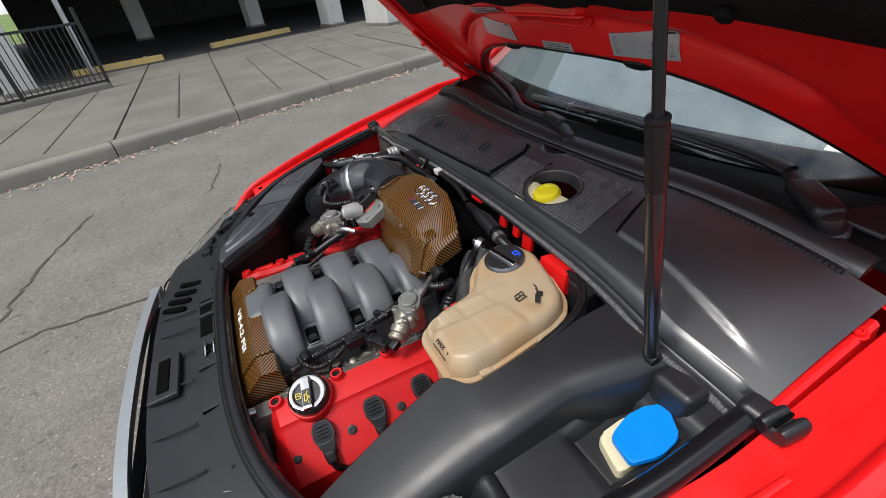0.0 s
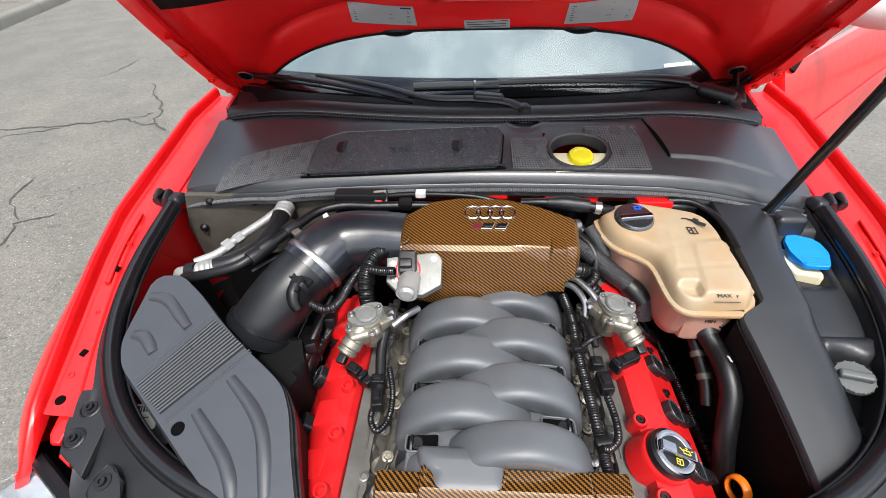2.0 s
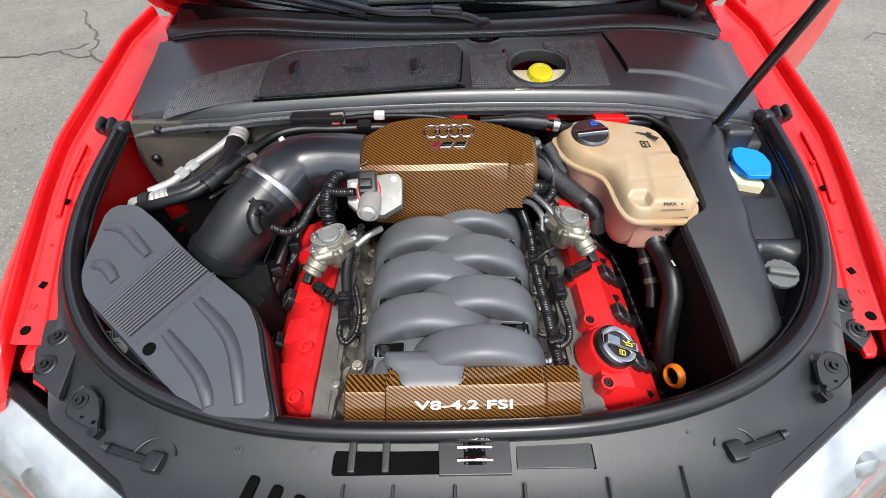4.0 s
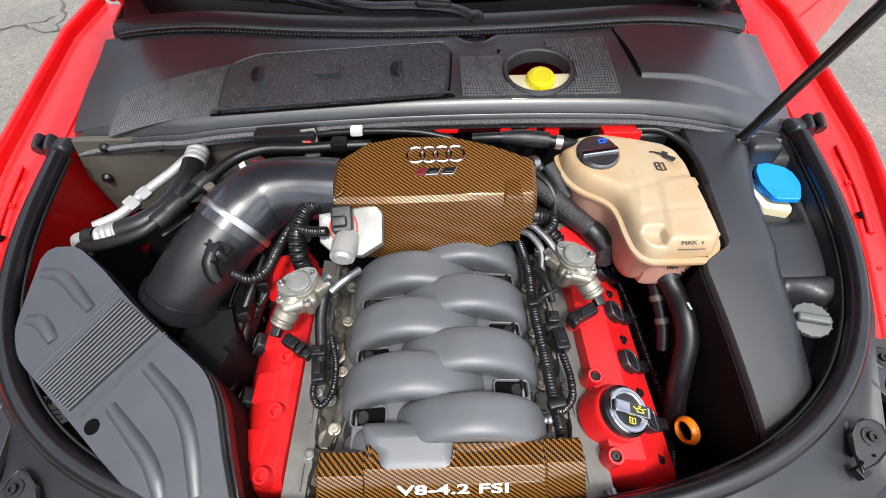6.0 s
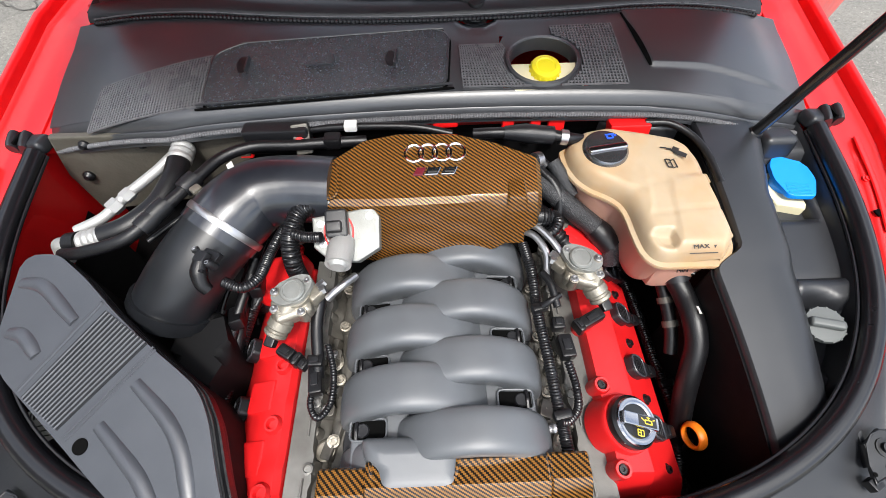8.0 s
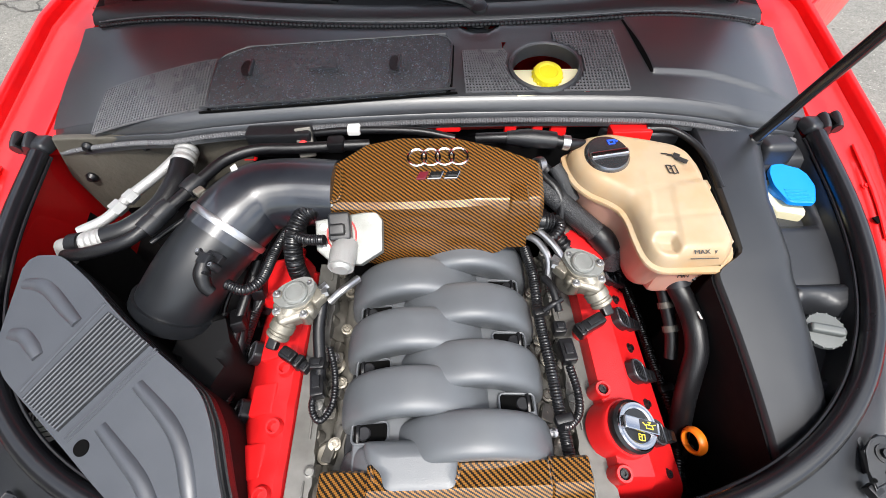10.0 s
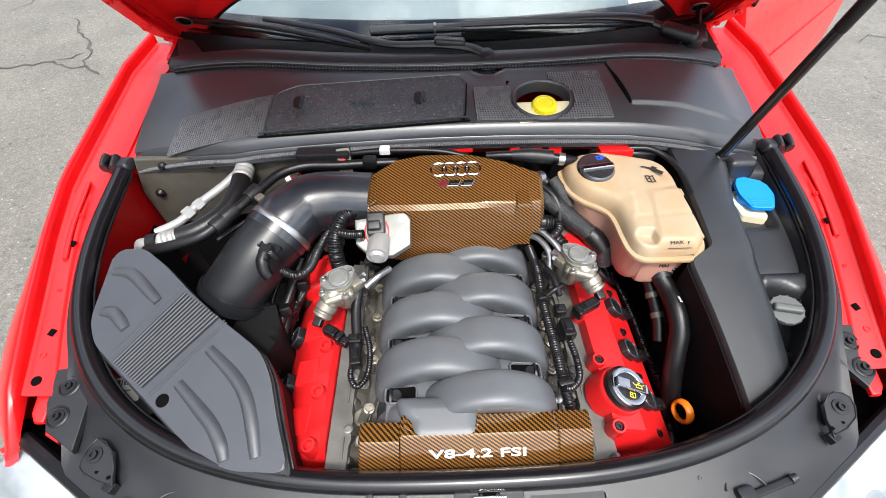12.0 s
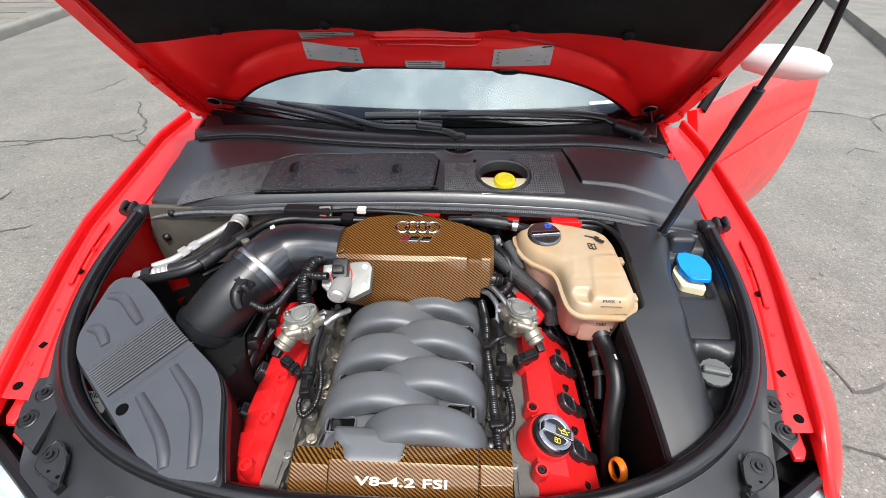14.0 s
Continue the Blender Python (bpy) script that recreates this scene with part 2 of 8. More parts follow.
# glass of the windscreen and the lamps
GLASS = bpy.data.materials.new("clear_glass")
GLASS.use_nodes = True
_n, _l, _b = nodes_of(GLASS)
_b.inputs["Base Color"].default_value = (0.93, 0.97, 0.96, 1)
_b.inputs["Roughness"].default_value = 0.01
_b.inputs["Transmission Weight"].default_value = 1.0
_b.inputs["IOR"].default_value = 1.45


# ---- mesh helpers ----
BASE = {}


def thing(name, base, label, category, group="", kind=""):
    ob = new(name)
    ob.empty_display_size = 0.05
    ob.location = base
    BASE[ob] = Vector(base)
    return tagged(ob, label, category, group, kind)


def part(name, bm, mat, parent=None, label="", sharp=35.0, smooth=True):
    """Links a bmesh in world coordinates as one mesh under a thing or a part."""
    base = BASE.get(parent, Vector((0, 0, 0)))
    bmesh.ops.translate(bm, verts=bm.verts, vec=-base)
    bmesh.ops.recalc_face_normals(bm, faces=bm.faces)
    me = bpy.data.meshes.new(name)
    bm.to_mesh(me)
    bm.free()
    me.materials.append(mat)
    if smooth:
        me.polygons.foreach_set("use_smooth", [True] * len(me.polygons))
        me.set_sharp_from_angle(angle=radians(sharp))
    ob = new(name, me)
    if smooth:
        even = ob.modifiers.new("even_shading", "WEIGHTED_NORMAL")
        even.keep_sharp = True
    if parent is not None:
        ob.parent = parent
        BASE[ob] = base
    if label:
        ob["label"] = label
    return ob


def fresh():
    return bmesh.new()


def box(bm, c, s, bevel=0.0, rot=(0, 0, 0), seg=2):
    m = pose(*c, *rot) @ Matrix.Diagonal((*s, 1))
    vs = bmesh.ops.create_cube(bm, size=1, matrix=m)["verts"]
    if bevel:
        es = list({e for v in vs for e in v.link_edges})
        bmesh.ops.bevel(bm, geom=es, offset=bevel, segments=seg, affect="EDGES", profile=0.5)
    return bm


def ease(pts, res=6, closed=False):
    """Points on a smooth curve through the given ones."""
    p = [Vector(q) for q in pts]
    if len(p) < 3:
        return p
    out, n = [], len(p)
    for i in range(n if closed else n - 1):
        a, b = p[i], p[(i + 1) % n]
        z0 = p[i - 1] if closed or i else a * 2 - b
        z1 = p[(i + 2) % n] if closed or i + 2 < n else b * 2 - a
        for k in range(res):
            t = k / res
            out.append(0.5 * ((2 * a) + (b - z0) * t + (2 * z0 - 5 * a + 4 * b - z1) * t * t + (3 * a - z0 - 3 * b + z1) * t ** 3))
    if not closed:
        out.append(p[-1])
    return out


def tube(bm, pts, r, seg=12, res=6, corr=0.0, pitch=0.006, closed=False, squash=1.0, caps=True):
    """A round bar or hose along a smooth curve; corr: depth of its rings; r: one radius or one per given point."""
    line = ease(pts, res, closed)
    if corr:
        dense, gone, step = [], 0.0, pitch / 4
        for a, b in zip(line, line[1:]):
            n = max(1, int((b - a).length / step))
            dense += [a.lerp(b, k / n) for k in range(n)]
        line = dense + [line[-1]]
    n = len(line)
    rings, side, gone = [], None, 0.0
    for i, p in enumerate(line):
        nxt, prv = line[(i + 1) % n] if closed or i + 1 < n else p, line[i - 1] if closed or i else p
        d = (nxt - prv).normalized()
        if side is None:
            side = d.cross(Vector((0, 0, 1)) if abs(d.z) < 0.9 else Vector((1, 0, 0))).normalized()
        side = (side - d * side.dot(d)).normalized()
        up = d.cross(side)
        if i:
            gone += (p - line[i - 1]).length
        f = i / max(1, n - 1)
        if isinstance(r, (list, tuple)):
            k = f * (len(r) - 1)
            rr = r[int(k)] + (r[min(len(r) - 1, int(k) + 1)] - r[int(k)]) * (k - int(k))
        else:
            rr = r
        if corr:
            rr -= corr * (0.5 + 0.5 * math.cos(2 * math.pi * gone / pitch)) ** 2
        rings.append([bm.verts.new(p + side * rr * math.cos(a) + up * rr * squash * math.sin(a)) for a in (2 * math.pi * k / seg for k in range(seg))])
    for i in range(n if closed else n - 1):
        A, B = rings[i], rings[(i + 1) % n]
        for k in range(seg):
            bm.faces.new((A[k], A[(k + 1) % seg], B[(k + 1) % seg], B[k]))
    if caps and not closed:
        bm.faces.new(rings[0])
        bm.faces.new(rings[-1])
    return bm


def lathe(bm, prof, m=None, seg=24):
    """Turns (radius, height) pairs round the z axis of the pose m."""
    m = m or Matrix()
    rings = []
    for r, z in prof:
        if r < 1e-6:
            rings.append([bm.verts.new(m @ Vector((0, 0, z)))])
        else:
            rings.append([bm.verts.new(m @ Vector((r * math.cos(2 * math.pi * k / seg), r * math.sin(2 * math.pi * k / seg), z))) for k in range(seg)])
    for A, B in zip(rings, rings[1:]):
        for k in range(seg):
            j = (k + 1) % seg
            if len(A) == 1 and len(B) > 1:
                bm.faces.new((A[0], B[k], B[j]))
            elif len(B) == 1 and len(A) > 1:
                bm.faces.new((A[k], A[j], B[0]))
            elif len(A) > 1:
                bm.faces.new((A[k], A[j], B[j], B[k]))
    for end in (rings[0], rings[-1]):
        if len(end) > 1:
            bm.faces.new(end)
    return bm


def aim(at, to, spin=0.0):
    """A pose at a point whose z axis runs along a direction."""
    q = Vector(to).to_track_quat("Z", "Y").to_matrix().to_4x4()
    return Matrix.Translation(at) @ q @ pose(0, 0, 0, 0, 0, spin)


def prism(bm, pts, low, high, bevel=0.0, seg=3, foot=False):
    """An upright block over an outline; low and high are heights or functions of x and y."""
    lo = low if callable(low) else (lambda x, y: low)
    hi = high if callable(high) else (lambda x, y: high)
    a = [bm.verts.new((x, y, lo(x, y))) for x, y in pts]
    b = [bm.verts.new((x, y, hi(x, y))) for x, y in pts]
    n = len(pts)
    bm.faces.new(a[::-1])
    top = bm.faces.new(b)
    for k in range(n):
        bm.faces.new((a[k], a[(k + 1) % n], b[(k + 1) % n], b[k]))
    if bevel:
        es = list(top.edges)
        if foot:
            es += [e for v in a for e in v.link_edges if e.other_vert(v) in b]
        bmesh.ops.bevel(bm, geom=es, offset=bevel, segments=seg, affect="EDGES", profile=0.5)
    return bm


def surf(bm, f, nu, nv, thick=0.0):
    """A sheet f(u, v), u and v from 0 to 1, with a thickness below it."""
    g = [[Vector(f(i / nu, j / nv)) for j in range(nv + 1)] for i in range(nu + 1)]
    top = [[bm.verts.new(p) for p in row] for row in g]

    def skin(vs):
        for i in range(nu):
            for j in range(nv):
                bm.faces.new((vs[i][j], vs[i + 1][j], vs[i + 1][j + 1], vs[i][j + 1]))
    skin(top)
    if thick:
        low = []
        for i in range(nu + 1):
            row = []
            for j in range(nv + 1):
                du = g[min(i + 1, nu)][j] - g[max(i - 1, 0)][j]
                dv = g[i][min(j + 1, nv)] - g[i][max(j - 1, 0)]
                nn = du.cross(dv).normalized()
                row.append(bm.verts.new(g[i][j] - nn * thick))
            low.append(row)
        skin(low)
        rim = [(i, 0) for i in range(nu)] + [(nu, j) for j in range(nv)] + [(i, nv) for i in range(nu, 0, -1)] + [(0, j) for j in range(nv, 0, -1)]
        for k, (i, j) in enumerate(rim):
            p, q = rim[(k + 1) % len(rim)]
            bm.faces.new((top[i][j], top[p][q], low[p][q], low[i][j]))
    return bm


def loft(bm, rings, caps=True, closed=True):
    vs = [[bm.verts.new(p) for p in ring] for ring in rings]
    n = len(vs[0])
    for A, B in zip(vs, vs[1:]):
        for k in range(n if closed else n - 1):
            bm.faces.new((A[k], A[(k + 1) % n], B[(k + 1) % n], B[k]))
    if caps:
        bm.faces.new(vs[0])
        bm.faces.new(vs[-1])
    return bm


def bolt(bm, at, to=(0, 0, 1), r=0.007, h=0.006, washer=1.5):
    m = aim(at, to)
    lathe(bm, [(0, 0), (r * washer, 0), (r * washer, h * 0.25), (r, h * 0.3), (r * 0.94, h), (r * 0.5, h), (r * 0.45, h * 0.6), (0, h * 0.6)], m, 12)
    return bm


def lettering(text, size, m, depth=0.0006, bold=0.0):
    cu = bpy.data.curves.new("lettering", "FONT")
    cu.body, cu.size, cu.extrude, cu.align_x, cu.align_y = text, size, depth, "CENTER", "CENTER"
    cu.resolution_u, cu.offset = 3, bold
    tmp = new("lettering_tmp", cu)
    me = bpy.data.meshes.new_from_object(tmp.evaluated_get(bpy.context.evaluated_depsgraph_get()))
    bpy.data.objects.remove(tmp)
    bpy.data.curves.remove(cu)
    bm = fresh()
    bm.from_mesh(me)
    bpy.data.meshes.remove(me)
    bmesh.ops.transform(bm, matrix=m, verts=bm.verts)
    return bm


def seal_z(y):
    return 0.870 + 0.19 * y


def cowl_z(y):
    return 0.913 + 0.31 * y


# ---- the setting ----
KERB_AT, KERB_DIR = Vector((-5.02, -0.65, 0)), Vector((-0.293, 0.956, 0)).normalized()
KERB_OUT = Vector((-KERB_DIR.y, KERB_DIR.x, 0))        # away from the road


def kerb_pt(s, o, z=0.0):
    p = KERB_AT + KERB_DIR * s + KERB_OUT * o
    return (p.x, p.y, z)


def slab_pt(s, o, z=0.0):
    """A place on the pavement, whose joints run aslant to the kerb."""
    return kerb_pt(s + 0.28 * o, o, z)


JOINT, JOINT_0 = 1.33, -1.08             # spacing of the joints and the first of them


bm = fresh()
NG = 24
surf(bm, lambda u, v: ((u - 0.5) * 900, (v - 0.5) * 900, 0), NG, NG)
road = part("road", bm, ASPHALT)
tagged(road, "sun-bleached grey asphalt road with fine cracks", "road", kind="structure")


def crack(line, w=0.014):
    """A crack: a thin uneven strip with a jagged course."""
    rnd = random.Random(len(line) * 7 + int(line[0][0] * 100))
    pts = []
    for (ax, ay), (bx, by) in zip(line, line[1:]):
        n = max(2, int(math.hypot(bx - ax, by - ay) / 0.06))
        for k in range(n):
            t = k / n
            pts.append((ax + (bx - ax) * t + rnd.uniform(-0.022, 0.022), ay + (by - ay) * t + rnd.uniform(-0.022, 0.022)))
    pts.append(line[-1])
    b = fresh()
    rows = []
    for i, (x, y) in enumerate(pts):
        px, py = pts[max(0, i - 1)]
        qx, qy = pts[min(len(pts) - 1, i + 1)]
        d = Vector((qx - px, qy - py, 0)).normalized()
        s = Vector((-d.y, d.x, 0)) * w * rnd.uniform(0.25, 1.0) * (0.3 if i in (0, len(pts) - 1) else 1)
        rows.append((b.verts.new(Vector((x, y, 0.004)) - s), b.verts.new(Vector((x, y, 0.004)) + s)))
    for A, B in zip(rows, rows[1:]):
        b.faces.new((A[0], A[1], B[1], B[0]))
    return part("crack", b, ASPHALT_CRACK, road, smooth=False)


crack([(-4.1, 2.33), (-3.55, 2.40), (-3.35, 2.45), (-3.16, 2.50), (-2.9, 2.57), (-2.75, 2.47), (-2.61, 2.46), (-2.42, 2.33)])
crack([(-2.61, 2.46), (-2.70, 2.70), (-2.79, 2.93), (-2.95, 3.08), (-3.22, 3.46)])
crack([(-2.9, 2.57), (-2.80, 2.64), (-2.74, 2.72)], 0.009)
crack([(-3.92, 3.70), (-3.86, 3.95), (-3.85, 4.27)], 0.008)
crack([(-4.66, 1.49), (-4.33, 1.51), (-3.89, 1.71), (-3.71, 2.24), (-3.35, 2.40)], 0.009)
crack([(-4.4, 1.95), (-4.09, 1.74), (-3.76, 1.78)], 0.007)
crack([(3.05, 3.44), (3.27, 3.46), (3.58, 3.56), (3.77, 3.50), (3.96, 3.36), (4.18, 3.47), (4.6, 3.6)])
crack([(3.96, 3.36), (3.90, 3.18), (3.84, 3.01)], 0.009)
crack([(3.17, 2.50), (3.32, 2.62), (3.47, 2.55)], 0.008)
crack([(1.60, 0.40), (1.62, 0.36), (1.66, 0.23), (1.75, 0.24), (1.82, 0.28), (2.1, 0.20)], 0.010)
crack([(1.40, 0.04), (1.47, -0.01), (1.54, -0.04), (1.7, -0.10)], 0.008)
crack([(-1.50, -2.0), (-1.57, -1.83), (-1.62, -1.58), (-1.62, -1.34), (-1.60, -0.98)], 0.012)
crack([(-1.62, -2.05), (-1.9, -1.92), (-2.32, -1.87), (-2.83, -1.79), (-3.16, -1.68)])
crack([(-2.97, -0.83), (-3.3, -0.74), (-3.66, -0.73)], 0.010)
crack([(-2.35, 0.15), (-2.44, 0.51), (-2.52, 0.86), (-2.62, 1.11), (-2.50, 1.16), (-2.44, 1.20)], 0.009)
crack([(-2.62, 1.11), (-2.85, 1.35), (-2.92, 1.6)], 0.007)

# kerb stones, each its own piece, and the slabs behind them
bm = fresh()
ring = [kerb_pt(-40, 0.16, 0), kerb_pt(60, 0.16, 0), kerb_pt(60, 40, 0), kerb_pt(-40, 40, 0)]
prism(bm, [p[:2] for p in ring], -0.05, 0.135)
pavement = part("pavement", bm, ASPHALT_CRACK, smooth=False)
tagged(pavement, "wide pale concrete pavement with scored joints", "pavement", kind="structure")


def kerb_block(s0, s1):
    b = fresh()
    prof = [(0.0, 0.0), (0.012, 0.10), (0.022, 0.135), (0.05, 0.152), (0.155, 0.156), (0.155, -0.04), (0.0, -0.04)]
    loft(b, [[kerb_pt(s, o, z) for o, z in prof] for s in (s0, s1)])
    return b


for k in range(-6, 12):
    s0 = JOINT_0 + k * JOINT
    part("kerb_stone", kerb_block(s0 + 0.006, s0 + JOINT - 0.006), KERB, pavement, sharp=60)
for k in range(-6, 11):
    s0 = JOINT_0 + k * JOINT
    for o0, o1 in ((0.168, 4.25), (4.28, 6.7)):
        b = fresh()
        q = [slab_pt(s0 + 0.012, o0), slab_pt(s0 + JOINT - 0.012, o0), slab_pt(s0 + JOINT - 0.012, o1), slab_pt(s0 + 0.012, o1)]
        prism(b, [p[:2] for p in q], 0.10, 0.155 + 0.002 * ((k * 7) % 3), bevel=0.004, seg=1)
        part("paving_slab", b, CONCRETE, pavement, smooth=False)

for k in range(-5, 10):
    s0 = JOINT_0 + (k + 0.5) * JOINT
    b = fresh()
    q = [slab_pt(s0 - 0.010, 0.38), slab_pt(s0 + 0.010, 0.38), slab_pt(s0 + 0.010, 4.1), slab_pt(s0 - 0.010, 4.1)]
    prism(b, [p[:2] for p in q], 0.12, 0.164)
    part("scored_joint", b, ASPHALT_CRACK, pavement, smooth=False)

# the kerb and pavement across the road
RD = Vector((0.45, 0.89, 0)).normalized()
RO = Vector((RD.y, -RD.x, 0))


def far_pt(s, o):
    p = Vector((6.75, 7.2, 0)) + RD * s + RO * o
    return (p.x, p.y)


bm = fresh()
prism(bm, [far_pt(-3.4, 0), far_pt(40, 0), far_pt(40, 12), far_pt(-3.4, 12)], -0.05, 0.15, bevel=0.02, seg=2)
tagged(part("pavement_opposite", bm, CONCRETE), "pale concrete pavement and kerb across the road", "pavement", kind="structure")

# dry leaves in the gutter
bm = fresh()
rnd = random.Random(5)
for _ in range(420):
    s = rnd.choice((-1.6, -0.9, 0.1, 0.9, 1.7, 2.5, 2.7)) + rnd.gauss(0, 0.32)
    o = -abs(rnd.gauss(0, 0.12)) - 0.012
    x, y, _z = kerb_pt(s, o)
    r = rnd.uniform(0.012, 0.036)
    m = pose(x, y, 0.012, rnd.uniform(-25, 25), rnd.uniform(-25, 25), rnd.uniform(0, 360))
    bm.faces.new([bm.verts.new(m @ Vector(p)) for p in ((-r, 0, 0), (0, -r * 0.5, 0.003), (r, 0, 0), (0, r * 0.5, 0.003))])
tagged(part("leaf_litter", bm, LEAF, smooth=False), "dry pinkish leaves lying in the gutter along the kerb", "leaves", kind="stuff")

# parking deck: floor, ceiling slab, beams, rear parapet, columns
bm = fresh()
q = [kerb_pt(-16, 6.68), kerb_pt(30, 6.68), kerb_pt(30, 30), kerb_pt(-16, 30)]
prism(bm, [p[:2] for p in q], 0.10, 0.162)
tagged(part("floor_garage", bm, GARAGE, smooth=False), "stained concrete floor of the open parking deck, darkened for its shade", "floor", kind="structure")
bm = fresh()
prism(bm, [kerb_pt(s, o)[:2] for s, o in ((-16, 6.9), (40, 6.9), (40, 30), (-16, 30))], 2.75, 4.2)
for k in range(5):
    a = -14 + k * 9.5
    prism(bm, [kerb_pt(s, o)[:2] for s, o in ((a, 6.9), (a + 0.5, 6.9), (a + 0.5, 30), (a, 30))], 2.35, 2.752)
for z in (5.6, 8.5):
    prism(bm, [kerb_pt(s, o)[:2] for s, o in ((-16, 6.9), (40, 6.9), (40, 30), (-16, 30))], z, z + 1.45)
tagged(part("ceiling", bm, KERB, smooth=False), "stacked concrete decks with downstand beams over the parking bays", "ceiling", kind="structure")
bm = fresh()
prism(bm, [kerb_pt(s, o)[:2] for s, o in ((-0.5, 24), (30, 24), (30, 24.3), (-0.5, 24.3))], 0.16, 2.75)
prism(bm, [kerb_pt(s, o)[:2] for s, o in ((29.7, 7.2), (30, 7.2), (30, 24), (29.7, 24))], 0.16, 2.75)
tagged(part("wall_garage", bm, GARAGE, smooth=False), "rear wall of the parking deck, darkened for its shade", "wall", kind="structure")
bm = fresh()
surf(bm, lambda u, v: kerb_pt(-40 + 70 * u, 30 + 40 * v, 0.17 + 1.9 * v + 0.15 * math.sin(9 * u + 5 * v)), 30, 16)
tagged(part("grass_bank", bm, GRASS), "sunny green grass bank behind the parking deck", "grass", kind="stuff")


def column(x, y, w, d, rz, lean=0.0):
    t = thing("column", (x, y, 0.15), "square painted concrete column with a chipped foot", "column", "columns of the parking deck")
    b = fresh()
    box(b, (x, y, 1.46), (w, d, 2.6), 0.03, (0, 0, rz))
    part("shaft", b, COLUMN, t)
    b = fresh()
    box(b, (x, y, 0.19), (w + 0.05, d + 0.05, 0.08), 0.02, (0, 0, rz))
    part("foot", b, KERB, t)
    return t


KDEG = math.degrees(math.atan2(KERB_DIR.y, KERB_DIR.x))
column(-13.55, 2.95, 0.45, 0.62, KDEG)
column(-11.45, 3.80, 0.42, 1.0, KDEG)
column(-10.45, -3.92, 0.50, 0.55, KDEG)
column(-20.5, -2.6, 0.5, 0.5, KDEG)
column(-18.0, 1.2, 0.5, 0.5, KDEG)


def wheel_stop(a, b):
    a, b = Vector(a), Vector(b)
    t = thing("wheel_stop", ((a.x + b.x) / 2, (a.y + b.y) / 2, 0.16), "worn yellow concrete wheel stop on the pavement edge", "wheel stop", "wheel stops of the bays")
    d = (b - a).normalized()
    n = Vector((-d.y, d.x, 0))
    bb = fresh()
    prof = [(-0.09, 0.16), (-0.065, 0.28), (0.065, 0.28), (0.09, 0.16)]
    loft(bb, [[tuple(p + n * o + Vector((0, 0, z))) for o, z in prof] for p in (a, b)])
    part("block", bb, STOP, t)
    for f in (0.2, 0.8):
        p = a.lerp(b, f)
        bb = fresh()
        bolt(bb, (p.x, p.y, 0.28), (0, 0, 1), 0.03, 0.02)
        part("bolt", bb, STEEL, t)


wheel_stop((-11.80, -3.34, 0), (-12.12, -1.56, 0))
wheel_stop((-12.86, -0.46, 0), (-13.86, 1.70, 0))

# railing on the pavement's edge
rail = thing("railing", (-8.75, -2.8, 0.15), "black iron railing with thin upright bars on a low kerb", "fence")
f0, f1 = Vector((-9.03, -2.26, 0.15)), Vector((-7.49, -5.60, 0.15))
fd = (f1 - f0).normalized()
fang = math.degrees(math.atan2(fd.y, fd.x))
for k, at in enumerate((f0, f0.lerp(f1, 0.333), f0.lerp(f1, 0.667), f1)):
    b = fresh()
    box(b, (at.x, at.y, 0.78), (0.05, 0.05, 1.26), 0.006, (0, 0, fang))
    part("post", b, FENCE, rail)
for z in (0.28, 1.18):
    b = fresh()
    c = (f0 + f1) / 2
    box(b, (c.x, c.y, z), ((f1 - f0).length, 0.035, 0.04), 0.004, (0, 0, fang))
    part("rail", b, FENCE, rail)
n = 44
for k in range(1, n):
    p = f0.lerp(f1, k / n)
    b = fresh()
    box(b, (p.x, p.y, 0.73), (0.014, 0.014, 0.9), 0, (0, 0, fang))
    part("bar", b, FENCE, rail)
bm = fresh()
c = (f0 + f1) / 2
box(bm, (c.x, c.y, 0.19), ((f1 - f0).length, 0.2, 0.1), 0.015, (0, 0, fang))
part("plinth", bm, KERB, rail)
b = fresh()
box(b, (-11.66, -2.96, 1.41), (0.085, 0.085, 2.5), 0.01, (0, 0, fang))
tagged(part("steel_post", b, STEEL), "grey galvanised steel post standing behind the railing", "post")


# ---- the car ----
def rim_x(y):
    """Half width of the bonnet gap along the car."""
    return 0.733 - 0.449 * max(0.0, -0.03 - y) ** 1.6


def rim_z(y):
    return 0.880 + 0.20 * min(y, 0.32) + 0.05 * max(0.0, y - 0.32)


def front_y(x):
    return -0.765 + 0.225 * (abs(x) / 0.78) ** 2.6


def ring_pt(a, grow=0.0, dz=0.0):
    """A point on the bonnet seal: a superellipse that slopes down to the front; a in degrees, 0 at the front."""
    s, c = math.sin(radians(a)), math.cos(radians(a))
    x = math.copysign(abs(s) ** (2 / 2.85), s) * (0.678 + grow)
    y = -math.copysign(abs(c) ** (2 / 2.85), c) * (0.577 + grow) if c > 0 else 0.0
    return Vector((x, y, seal_z(y) + dz))


car = thing("car", (0, 0.9, 0), "bright red saloon with its bonnet raised and one door open", "car")


def track(y, knots):
    """Smooth value along the car from (y, value) knots."""
    if y <= knots[0][0]:
        return knots[0][1]
    for (ya, va), (yb, vb) in zip(knots, knots[1:]):
        if y <= yb:
            return va + (vb - va) * (y - ya) / (yb - ya)
    return knots[-1][1]


